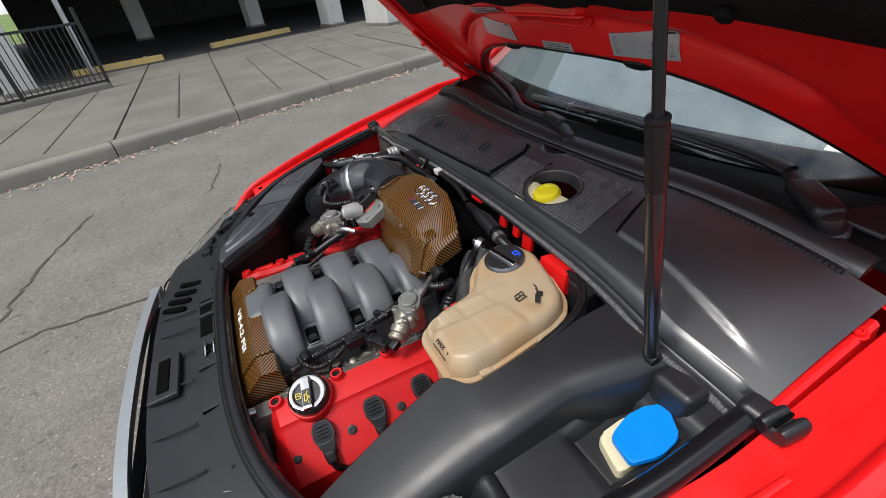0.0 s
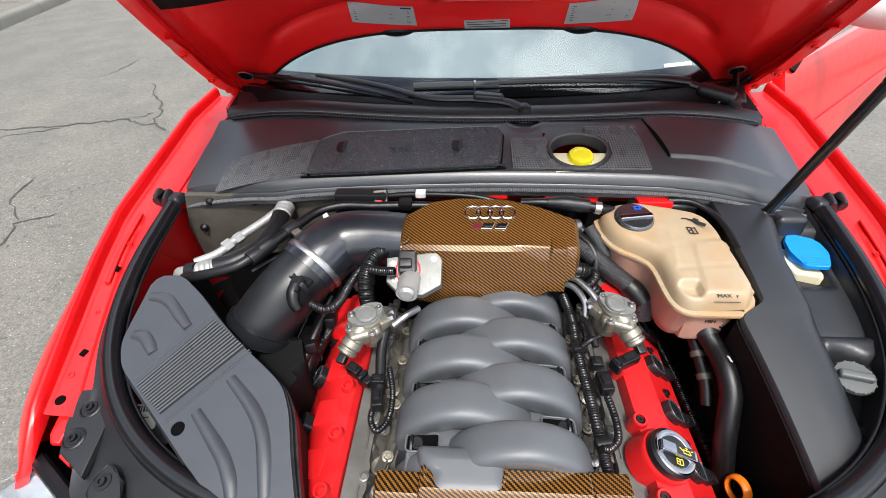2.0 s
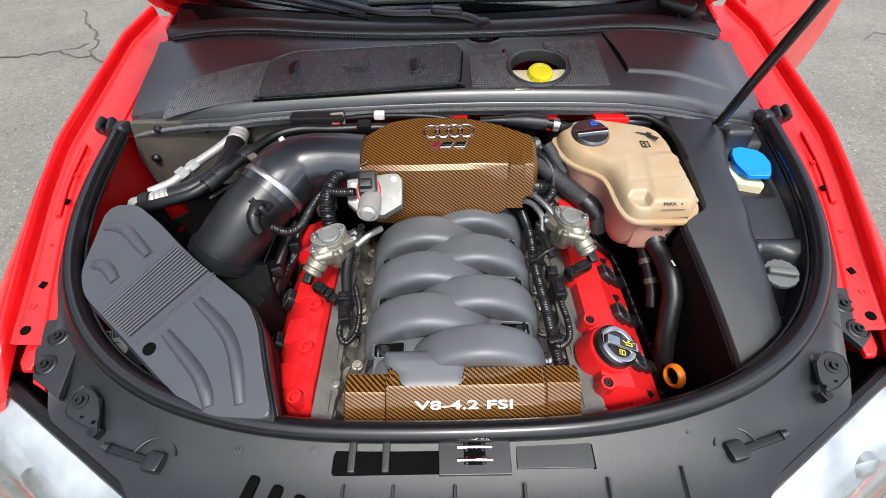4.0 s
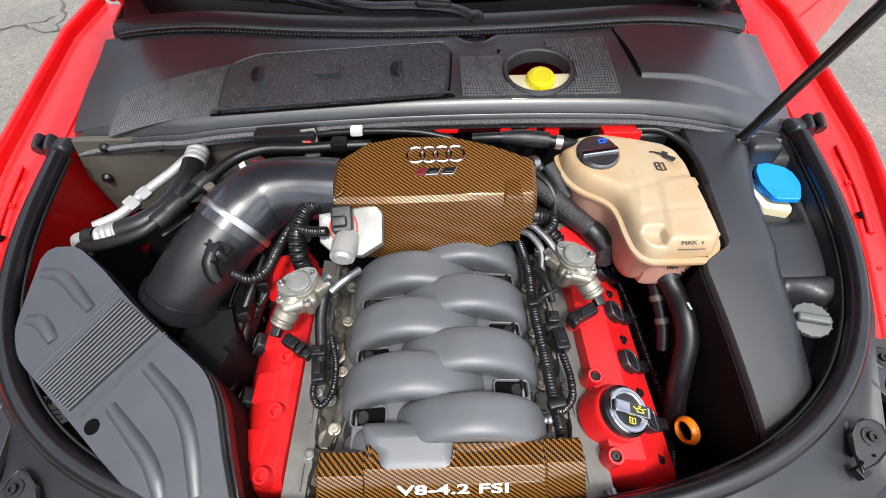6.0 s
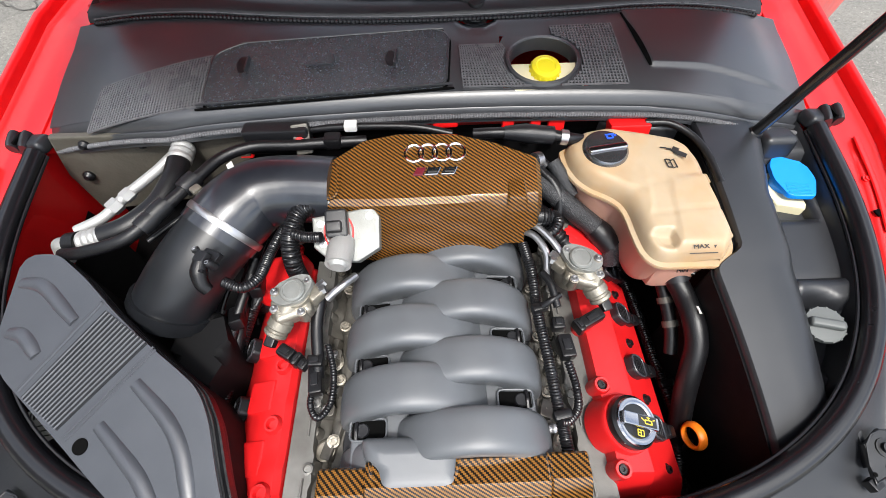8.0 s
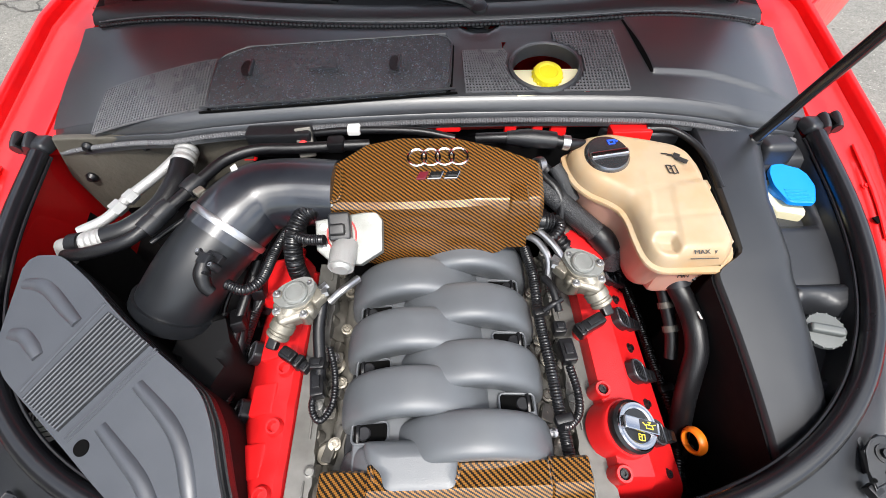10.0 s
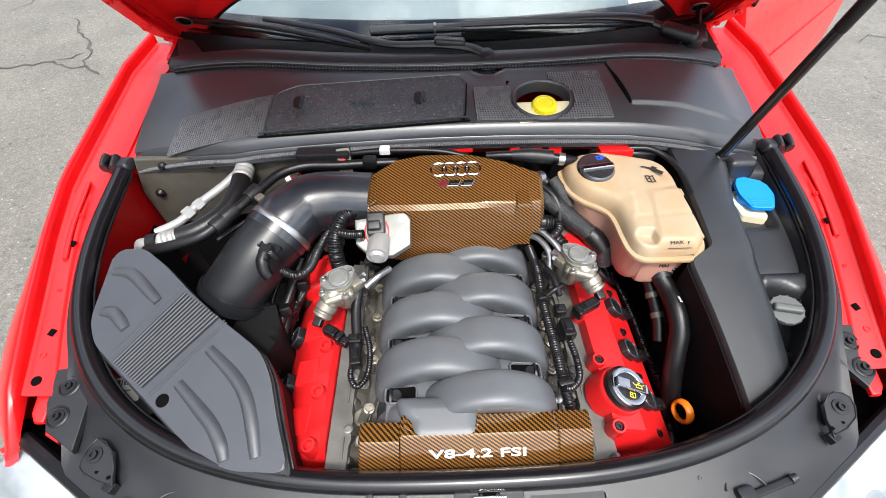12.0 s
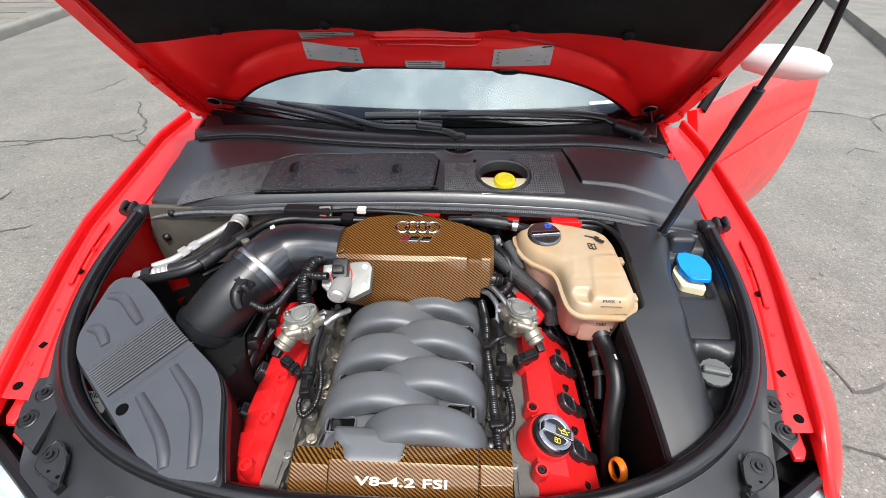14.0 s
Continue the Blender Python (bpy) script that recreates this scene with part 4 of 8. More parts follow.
bm = fresh()
grid = [[bm.verts.new(cowl_pt(x, cowl_y(x, f))) for f in fr] for x in xs]
for i in range(len(xs) - 1):
    for j in range(len(fr) - 1):
        if abs((xs[i] + xs[i + 1]) / 2 - hx) < 0.05 and 0.22 <= fr[j] and fr[j + 1] <= 0.78:
            continue
        bm.faces.new((grid[i][j], grid[i + 1][j], grid[i + 1][j + 1], grid[i][j + 1]))
N = 32
outer, inner, deep = [], [], []
for k in range(N):
    a = 2 * math.pi * (k + 0.5) / N
    cx, cy = math.cos(a), math.sin(a)
    m_ = max(abs(cx) / 0.072, cy / 0.053, -cy / 0.050)
    outer.append(bm.verts.new(cowl_pt(hx + cx / m_, hy + cy / m_)))
    inner.append(bm.verts.new(cowl_pt(hx + ha * cx, hy + hb * cy) + Vector((0, 0, 0.001))))
    deep.append(bm.verts.new(cowl_pt(hx + ha * 0.97 * cx, hy + hb * 0.97 * cy) - Vector((0, 0, 0.018))))
for k in range(N):
    j = (k + 1) % N
    bm.faces.new((outer[k], outer[j], inner[j], inner[k]))
    bm.faces.new((inner[k], inner[j], deep[j], deep[k]))
cowl = part("cowl_panel", bm, COWL, car, "matt black plastic cowl panel below the windscreen")
# front ledge and the ribbed edge seal
bm = fresh()
ledge = [(0.001, 0.889), (0.004, 0.899), (0.0055, 0.9005), (0.0075, 0.9005), (0.0085, 0.904), (0.010, 0.909), (0.012, 0.9108), (0.014, 0.9095), (0.015, 0.907), (0.016, 0.907), (0.0175, 0.914), (0.0205, 0.9205), (0.0245, 0.9255), (0.0285, 0.929), (0.033, 0.9318), (0.037, 0.926)]
loft(bm, [[(x, ledge_y(x) + dy, z + 0.31 * (ledge_y(x) - 0.021) - cowl_drop(x)) for dy, z in ledge] for x in [-0.668 + 1.336 * k / 60 for k in range(61)]])
part("cowl_ledge", bm, COWL, cowl, sharp=75)
bm = fresh()
tube(bm, [(x, ledge_y(x), 0.902 + 0.31 * (ledge_y(x) - 0.021) - cowl_drop(x)) for x in [-0.66 + 1.32 * k / 24 for k in range(25)]], 0.0048, 8, 3, corr=0.0012, pitch=0.0045)
part("edge_seal", bm, MESH, cowl, "ribbed black rubber edge seal")
for sg in (-1, 1):
    b = fresh()
    x = sg * 0.702
    box(b, (x - sg * 0.012, 0.022, 0.872), (0.058, 0.036, 0.026), 0.010, (0, sg * 8, sg * 8), 3)
    e = part("end_clip", b, TRIM, cowl, "black rubber end clip of the cowl seal")
    for dx, h in ((0.006, 0.020), (0.026, 0.026)):
        b = fresh()
        lathe(b, [(0, -0.010), (0.011, -0.010), (0.013, -0.006), (0.013, 0.006), (0.011, 0.010), (0, 0.010)], aim((x + sg * (dx - 0.012), 0.020, 0.874 + h * 0.3), (sg * 0.15, 1, 0.2)) @ Matrix.Diagonal((0.62, 1.0, 1.7, 1)), 18)
        part("lobe", b, TRIM, e)
    b = fresh()
    box(b, (x + sg * 0.003, 0.020, 0.888), (0.004, 0.030, 0.006), 0.001, (0, sg * 8, 0))
    part("slot", b, VOID, e)


def on_cowl(pts, lift, name, mat, parent, bevel=0.003, label="", low=-0.004):
    b = fresh()
    prism(b, pts, lambda x, y: cowl_pt(x, y).z + low, lambda x, y: cowl_pt(x, y).z + lift, bevel, 2)
    return part(name, b, mat, parent, label)


def rounded(pts, r, n=4):
    """An outline with rounded corners."""
    out, m = [], len(pts)
    for i in range(m):
        p, a, c = Vector(pts[i]), Vector(pts[i - 1]), Vector(pts[(i + 1) % m])
        u, w = (a - p).normalized(), (c - p).normalized()
        k = min(r, (a - p).length * 0.45, (c - p).length * 0.45)
        s, e = p + u * k, p + w * k
        for t in range(n + 1):
            f = t / n
            out.append(tuple(s * (1 - f) ** 2 + p * 2 * f * (1 - f) + e * f * f))
    return out


foam = on_cowl(rounded([(-0.374, 0.034), (0.033, 0.056), (0.041, 0.151), (0.021, 0.167), (-0.313, 0.148), (-0.362, 0.126)], 0.016), 0.010, "filter_cover", FOAM, cowl, 0.003, "black wrinkled cabin filter cover with two latches")
b = fresh()
rim_q = rounded([(-0.374, 0.034), (0.033, 0.056), (0.041, 0.151), (0.021, 0.167), (-0.313, 0.148), (-0.362, 0.126)], 0.016)
tube(b, [cowl_pt(x, y) + Vector((0, 0, 0.0085)) for x, y in rim_q], 0.0022, 6, 2, closed=True)
part("cover_rim", b, COWL, foam)
b = fresh()
rim_o = [(-0.165 + (x + 0.165) * 1.014, 0.100 + (y - 0.100) * 1.035) for x, y in rim_q]
tube(b, [cowl_pt(x, y) + Vector((0, 0, 0.0012)) for x, y in rim_o], 0.0022, 6, 2, closed=True)
part("cover_gap", b, VOID, foam)
for x, y in ((-0.306, 0.100), (-0.055, 0.104)):
    b = fresh()
    lathe(b, [(0, 0), (0.012, 0), (0.0135, 0.002), (0.011, 0.003), (0, 0.001)], pose(x - 0.004, y, cowl_pt(x, y).z + 0.0105, 17, 0, 0) @ Matrix.Diagonal((0.75, 1.25, 1, 1)), 20)
    part("latch_dish", b, PLASTIC, foam)
    b = fresh()
    box(b, (x + 0.004, y, cowl_pt(x, y).z + 0.013), (0.004, 0.030, 0.010), 0.0015, (17, 0, -8))
    part("latch_fin", b, COWL, foam)
b = fresh()
box(b, (-0.180, 0.098, cowl_pt(-0.180, 0.098).z + 0.0105), (0.05, 0.002, 0.002), 0, (17, 0, 0))
box(b, (-0.157, 0.107, cowl_pt(-0.157, 0.107).z + 0.0105), (0.002, 0.02, 0.002), 0, (17, 0, 0))
part("moulded_mark", b, AIRBOX, foam)


def grille_patch(q, nx, ny):
    """Mesh of thin bars between four corners, left free round the brake fluid opening; a near-black sheet paints the
    shade below.
    """
    q = [Vector(p) for p in q]
    bars, floor = fresh(), fresh()

    def at(u, v):
        return q[0].lerp(q[1], u).lerp(q[3].lerp(q[2], u), v)

    def free(p):
        return math.hypot((p.x - hx) / (ha + 0.009), (p.y - hy) / (hb + 0.009)) > 1

    def bar(a, c, w, h):
        if not (free(a) and free(c)):
            return
        d = (c - a).normalized()
        s = Vector((-d.y, d.x)) * w
        vs = []
        for p in (a - s, c - s, c + s, a + s):
            z = cowl_pt(p.x, p.y).z
            vs.append((bars.verts.new((p.x, p.y, z + 0.001)), bars.verts.new((p.x, p.y, z + h))))
        bars.faces.new([t for _, t in vs])
        for k in range(4):
            j = (k + 1) % 4
            bars.faces.new((vs[k][0], vs[j][0], vs[j][1], vs[k][1]))
    for i in range(nx + 1):
        for j in range(ny + 1):
            if j < ny:
                bar(at(i / nx, j / ny), at(i / nx, (j + 1) / ny), 0.0011, 0.0042)
            if i < nx:
                bar(at(i / nx, j / ny), at((i + 1) / nx, j / ny), 0.0009, 0.0036)
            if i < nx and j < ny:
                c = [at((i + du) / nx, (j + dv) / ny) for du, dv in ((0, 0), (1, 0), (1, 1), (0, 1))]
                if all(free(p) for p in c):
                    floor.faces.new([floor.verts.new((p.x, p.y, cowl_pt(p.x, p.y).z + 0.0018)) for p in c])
    return bars, floor


for q, nx, ny in (([(-0.580, 0.019), (-0.375, 0.038), (-0.368, 0.131), (-0.566, 0.097)], 40, 18), ([(0.062, 0.056), (0.178, 0.054), (0.131, 0.137), (0.059, 0.136)], 20, 16), ([(0.229, 0.054), (0.342, 0.053), (0.330, 0.175), (0.222, 0.173)], 20, 22)):
    bars, floor = grille_patch(q, nx, ny)
    # black sheet on the cowl in place of the shaded depth under the bars
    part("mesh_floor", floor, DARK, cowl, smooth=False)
    part("mesh", bars, MESH, cowl, smooth=False)
# black strip laid on the sheet as the dark side of the raised field's step
b = fresh()
strip_l, strip_r = [], []
for k in range(13):
    y = 0.086 + 0.116 * k / 12
    x = 0.3865 - 0.275 * (y - 0.085)
    h = 0.0036 * (0.45 + 0.55 * math.sin(math.pi * min(1.0, 0.15 + k / 12)))
    strip_l.append((x - h, y, cowl_pt(x - h, y).z + 0.0012))
    strip_r.append((x + h, y, cowl_pt(x + h, y).z + 0.0012))
loft(b, [strip_l, strip_r], caps=False, closed=False)
part("gap", b, VOID, cowl, smooth=False)
# collar over the brake fluid opening covers the mesh beneath it
b = fresh()
rows = []
for k in range(N):
    a = 2 * math.pi * k / N
    rows.append([cowl_pt(hx + (ha + o) * math.cos(a), hy + (hb + o) * math.sin(a)) + Vector((0, 0, z)) for o, z in ((0.0, -0.004), (0.0, 0.003), (0.002, 0.0045), (0.006, 0.0035), (0.0075, 0.0))])
loft(b, rows + [rows[0]], caps=False, closed=False)
part("opening_collar", b, COWL, cowl)
# rear lip of the cowl: ribbed strip, trim and wiper scuttle
def strip_pt(x, dy, dz):
    """Along the rear lip of the cowl; it dips round the wiper pivot."""
    y = cowl_back(x) + dy
    return Vector((x, y, cowl_z(y) - cowl_drop(x) + dz))


bm = fresh()
tube(bm, [strip_pt(-0.63 + 1.26 * k / 24, 0.008, 0.004) for k in range(25)], 0.0044, 8, 4, corr=0.0018, pitch=0.0075)
part("ribbed_strip", bm, RUBBER, cowl)
bm = fresh()
tube(bm, [strip_pt(-0.63 + 1.26 * k / 24, 0.0135, 0.0075) for k in range(25)], 0.0014, 6, 3)
part("strip_bead", bm, MESH, cowl)
bm = fresh()
loft(bm, [[strip_pt(x, dy, dz) for dy, dz in ((0.014, 0.002), (0.015, 0.0065), (0.020, 0.0110), (0.032, 0.0135), (0.046, 0.0120), (0.052, 0.0060), (0.050, -0.004))] for x in [-0.645 + 1.29 * k / 40 for k in range(41)]])
part("scuttle_trim", bm, TRIM, cowl, sharp=60)
bm = fresh()
surf(bm, lambda u, v: tuple(strip_pt(-0.66 + 1.32 * u, 0.040, 0.004).lerp(Vector((-0.67 + 1.34 * u, 0.323 + 0.13 * ((-0.67 + 1.34 * u) / 0.70) ** 2, 0.981)), v)), 40, 4, 0.004)
part("scuttle", bm, DARK, cowl)
for sg in (-1, 1):
    b = fresh()
    prism(b, [(sg * x, y) for x, y in ((0.560, 0.290), (0.630, 0.305), (0.650, 0.37), (0.60, 0.345))][::sg], lambda x, y: cowl_pt(x, y).z + 0.002, lambda x, y: cowl_pt(x, y).z + 0.008, 0.003, 2)
    part("corner_trim", b, PLASTIC, cowl)

# brake fluid reservoir under the cowl
res = thing("brake_fluid_reservoir", (hx, hy, 0.86), "cream brake fluid reservoir with a yellow ribbed cap", "reservoir")
b = fresh()
box(b, (hx + 0.004, hy - 0.018, 0.905), (0.128, 0.062, 0.07), 0.008, (16, 0, 0))
part("body", b, CREAM, res)
b = fresh()
lathe(b, [(0, 0), (0.024, 0), (0.026, 0.003), (0.026, 0.020), (0.024, 0.024), (0.017, 0.026), (0.015, 0.024), (0, 0.024)], aim((hx + 0.002, hy - 0.012, 0.928), (0.02, -0.25, 1)), 36)
cap = part("cap", b, YELLOW, res, "bright yellow screw cap")
for k in range(18):
    a = 2 * math.pi * k / 18
    b = fresh()
    m = aim((hx + 0.002, hy - 0.012, 0.928), (0.02, -0.25, 1))
    box(b, (0.0262 * math.cos(a), 0.0262 * math.sin(a), 0.011), (0.003, 0.003, 0.016), 0.001, (0, 0, math.degrees(a)))
    bmesh.ops.transform(b, matrix=m, verts=b.verts)
    part("grip_rib", b, YELLOW, cap)

# ---- windscreen, wipers, cabin ----


def screen_pt(u, v, inset=0.0):
    x = -0.70 + 1.40 * u
    e = (x / 0.70) ** 2
    return Vector((x * (1 - 0.12 * v), 0.325 + 0.13 * e + 0.75 * v, 0.985 + 0.43 * v + 0.02 * math.sin(math.pi * v) - inset))


bm = fresh()
surf(bm, lambda u, v: tuple(screen_pt(u, v)), 28, 16, 0.005)
ws = part("windscreen", bm, GLASS, car, "sloping windscreen glass reflecting the sky")
ws.visible_shadow = False
bm = fresh()
surf(bm, lambda u, v: tuple(screen_pt(0.03 + 0.94 * u, 0.004 + 0.070 * v, 0.008)), 24, 3, 0.003)
part("frit_band", bm, DARK, ws)
bm = fresh()
surf(bm, lambda u, v: (-0.68 + 1.36 * u, 0.42 + 0.45 * v, 0.975 - 0.03 * v), 10, 6, 0.03)
part("dashboard", bm, DARK, car)
bm = fresh()
surf(bm, lambda u, v: tuple(screen_pt(0.055 + 0.875 * u, 0.062 + 0.80 * v, 0.020)), 20, 16, 0.004)
tagged(part("sunshade", bm, SHADE), "silver reflective sunshade spread behind the windscreen", "sunshade")
bm = fresh()
surf(bm, lambda u, v: tuple(screen_pt(0.84 + 0.055 * u, 0.075 + 0.012 * v, 0.006)), 6, 2, 0.001)
part("number_strip", bm, PAPER, ws, "small white strip behind the glass")


def wiper(arm, blade_a, blade_b):
    base = arm[0]
    w = part("wiper", tube(fresh(), arm, [0.015 - 0.007 * k / (len(arm) - 1) for k in range(len(arm))], 10, 8, squash=0.65), PLASTIC, car, "black wiper arm at rest on the windscreen")
    b = fresh()
    lathe(b, [(0, -0.02), (0.018, -0.02), (0.019, 0.0), (0.015, 0.008), (0.008, 0.011), (0, 0.011)], aim(base, (0, -0.3, 1)), 20)
    part("pivot_cap", b, PLASTIC, w)
    b = fresh()
    lathe(b, [(0, -0.03), (0.026, -0.03), (0.027, -0.018), (0.023, -0.012), (0, -0.012)], aim(base, (0, -0.3, 1)), 24)
    part("pivot_boss", b, TRIM, w)
    A, B = Vector(blade_a), Vector(blade_b)
    b = fresh()
    tube(b, [A, A.lerp(B, 0.25) + Vector((0, 0, 0.006)), A.lerp(B, 0.5) + Vector((0, 0, 0.009)), A.lerp(B, 0.75) + Vector((0, 0, 0.006)), B], [0.004, 0.007, 0.008, 0.007, 0.004], 8, 6, squash=0.7)
    part("blade", b, RUBBER, w)
    b = fresh()
    tube(b, [A + Vector((0, 0.006, -0.010)), A.lerp(B, 0.5) + Vector((0, 0.006, -0.007)), B + Vector((0, 0.006, -0.010))], 0.003, 6)
    part("squeegee", b, DARK, w)
    return w, A, B


w, A, B = wiper([(0.093, 0.228, 0.992), (0.055, 0.246, 1.002), (-0.02, 0.258, 1.006), (-0.131, 0.264, 1.008), (-0.266, 0.322, 1.020), (-0.423, 0.360, 1.034)], (-0.629, 0.394, 1.030), (-0.170, 0.272, 1.000))
b = fresh()
box(b, (0.012, 0.256, 1.010), (0.070, 0.026, 0.020), 0.007, (0, 3, -6), 3)
part("arm_head", b, PLASTIC, w)
w, A, B = wiper([(0.578, 0.272, 0.994), (0.53, 0.300, 1.006), (0.49, 0.322, 1.015), (0.44, 0.336, 1.019), (0.30, 0.343, 1.019), (0.044, 0.343, 1.015)], (-0.172, 0.330, 1.010), (0.50, 0.332, 1.014))
b = fresh()
tube(b, [(-0.172, 0.330, 1.012), (-0.10, 0.331, 1.014), (0.04, 0.332, 1.015)], 0.0085, 10)
part("spoiler", b, GREY_CAP, w, "grey end of the wiper blade")
b = fresh()
box(b, (-0.02, 0.3305, 1.0145), (0.006, 0.019, 0.019), 0.002)
part("spoiler_clip", b, STEEL, w)
b = fresh()
box(b, (0.545, 0.292, 1.004), (0.085, 0.044, 0.026), 0.011, (0, 6, -32), 3)
part("arm_head", b, PLASTIC, w)
b = fresh()
tube(b, [(0.490, 0.322, 1.020), (0.42, 0.337, 1.024), (0.30, 0.343, 1.024), (0.06, 0.343, 1.018)], [0.0150, 0.0150, 0.0130, 0.009], 12, squash=0.6)
part("arm_cover", b, PLASTIC, w)

for sg in (-1, 1):
    b = fresh()
    tube(b, [(sg * 0.725, 0.44, 0.985), (sg * 0.70, 0.68, 1.14), (sg * 0.655, 0.92, 1.30), (sg * 0.60, 1.14, 1.41)], [0.03, 0.034, 0.036, 0.036], 10)
    part("pillar", b, RED, car)
bm = fresh()
surf(bm, lambda u, v: ((-0.62 + 1.24 * u) * (1 - 0.06 * v), 1.06 + 1.25 * v, 1.405 + 0.03 * math.sin(math.pi * (0.15 + 0.7 * v)) + 0.02 * math.sin(math.pi * u)), 12, 10, 0.02)
part("roof", bm, RED, car)
# rear body shell with dark side glass
rows = []
for y, w_, top in ((0.47, 0.79, 0.93), (0.70, 0.86, 0.965), (1.2, 0.895, 0.99), (2.2, 0.905, 1.0), (3.1, 0.89, 1.02), (3.6, 0.83, 1.0), (3.82, 0.72, 0.94)):
    rows.append([(-w_ + 0.05, y, top), (-w_, y, top - 0.12), (-w_ - 0.005, y, 0.62), (-w_ + 0.02, y, 0.25), (w_ - 0.02, y, 0.25), (w_ + 0.005, y, 0.62), (w_, y, top - 0.12), (w_ - 0.05, y, top)])
bm = fresh()
loft(bm, rows, caps=True)
part("body_shell", bm, RED, car)
rows = []
for y, w_, z in ((1.10, 0.60, 1.40), (1.8, 0.60, 1.41), (2.3, 0.57, 1.39), (3.0, 0.56, 1.10)):
    rows.append([(-w_ - 0.20 * (1.41 - z + 0.35), y, 0.985), (-w_, y, z - 0.02), (w_, y, z - 0.02), (w_ + 0.20 * (1.41 - z + 0.35), y, 0.985)])
bm = fresh()
loft(bm, rows, caps=True)
part("side_glass", bm, material("dark_glass", (0.01, 0.012, 0.013), 0.06, var=0.05), car)

# wheels
for sg in (-1, 1):
    for y in (-0.10, 2.55):
        b = fresh()
        m = aim((sg * 0.80, y, 0.325), (sg, 0, 0))
        lathe(b, [(0.22, -0.10), (0.31, -0.11), (0.325, -0.09), (0.325, 0.06), (0.31, 0.085), (0.235, 0.085), (0.22, 0.07)], m, 40)
        wheel = part("wheel", b, TYRE, car)
        b = fresh()
        lathe(b, [(0, 0.03), (0.05, 0.05), (0.07, 0.03), (0.2, 0.06), (0.235, 0.08), (0.235, -0.08), (0, -0.08)], m, 30)
        part("rim", b, ALU, wheel)

# the open door on the far side of the bay
door_o, door_d = Vector((0.815, 0.50, 0)), Vector((0.745, 0.667, 0)).normalized()
door_n = Vector((door_d.y, -door_d.x, 0))


def door_pt(u, v, o=0.0):
    p = door_o + door_d * (1.14 * u - 0.02 * math.sin(math.pi * v))
    bulge = 0.07 * math.sin(math.pi * min(1, v * 1.02)) ** 0.6
    p = p + door_n * (bulge + o)
    return Vector((p.x, p.y, 0.27 + 0.72 * v + 0.02 * u * v))


bm = fresh()
surf(bm, lambda u, v: tuple(door_pt(u, v)), 12, 16, 0.03)
door = part("open_door", bm, RED, car, "red front door standing wide open")
bm = fresh()
tube(bm, [door_pt(u, 0.70, 0.003) for u in (0.03, 0.3, 0.6, 0.97)], 0.005, 6)
part("crease", bm, RED, door)
for a, c in (((0.03, 1.0), (0.30, 1.52)), ((0.30, 1.52), (0.95, 1.55)), ((0.95, 1.55), (1.0, 1.0))):
    b = fresh()
    q = [door_pt(a[0], 1.0), door_pt(c[0], 1.0)]
    q[0].z, q[1].z = 0.98 + (a[1] - 1.0) * 0.8, 0.98 + (c[1] - 1.0) * 0.8
    tube(b, [q[0], q[0].lerp(q[1], 0.5), q[1]], 0.016, 8)
    part("window_frame", b, DARK, door)
mp = door_o + door_d * 0.22 + door_n * 0.10
b = fresh()
rows = []
md = (door_n * 0.9 + door_d * 0.1).normalized()
mt = Vector((md.y, -md.x, 0))
for t, h, d in ((-0.10, 0.03, 0.03), (-0.085, 0.055, 0.05), (-0.02, 0.068, 0.065), (0.06, 0.066, 0.06), (0.11, 0.045, 0.04), (0.125, 0.02, 0.02)):
    rows.append([mp + md * t + Vector((0, 0, 1.115)) + mt * (0.7 * d * math.cos(a)) + Vector((0, 0, 0.68 * h * math.sin(a))) for a in (2 * math.pi * k / 16 for k in range(16))])
loft(b, rows)
part("door_mirror", b, COLUMN, door, "pale silver door mirror shell")

# ---- bonnet ----


def hood_plane(y):
    return 1.152 - 1.05 * (y - 0.285)


HN = Vector((0, 0.724, 0.690))


def hood_rear(x):
    return 0.285 + min(0.19, 0.16 * (abs(x) / 0.60) ** 3.2)


def hood_pt(x, v, off=0.0):
    """v from the rear edge (0) to the front edge (1); off: along the outer normal."""
    y = hood_rear(x) + (-0.44 + 0.10 * (abs(x) / 0.7) ** 3 - hood_rear(x)) * v
    return Vector((x, y, hood_plane(y))) + HN * (off - 0.022 * (abs(x) / 0.70) ** 2.5 * rise_to(v, 0.30))


def rise_to(v, hi):
    t = max(0.0, min(1.0, v / hi))
    return t * t * (3 - 2 * t)


def hood_half(v):
    return 0.712 - 0.12 * v ** 2.5


def hood_depth(x, v):
    """Metres forward of the rear edge, along the car."""
    return v * (hood_rear(x) + 0.44 - 0.10 * (abs(x) / 0.7) ** 3)


def inner_off(x, v):
    """Profile of the inner frame: turned lip, label flange, trough and the field above it."""
    d = hood_depth(x, v)
    o = -0.006 + 0.014 * track(d, ((0.0, 0.35), (0.010, 0.0), (0.045, 1.0), (0.20, 1.25)))
    side = max(0.0, min(1.0, (0.53 - abs(x)) / 0.05))
    o += 0.013 * math.exp(-((d - 0.062) / 0.011) ** 2) * side
    middle = rise_to(0.13 - abs(x - 0.008), 0.02) * rise_to(d - 0.050, 0.008) * (1 - rise_to(d - 0.078, 0.008))
    o -= 0.012 * middle
    # flat corner pads beside the hinges
    edge = rise_to(hood_half(v) - abs(x), 0.055)
    return o * edge - 0.012 * (1 - edge)


bm = fresh()
surf(bm, lambda u, v: tuple(hood_pt((2 * u - 1) * hood_half(v), v, 0.030)), 30, 24, 0.003)
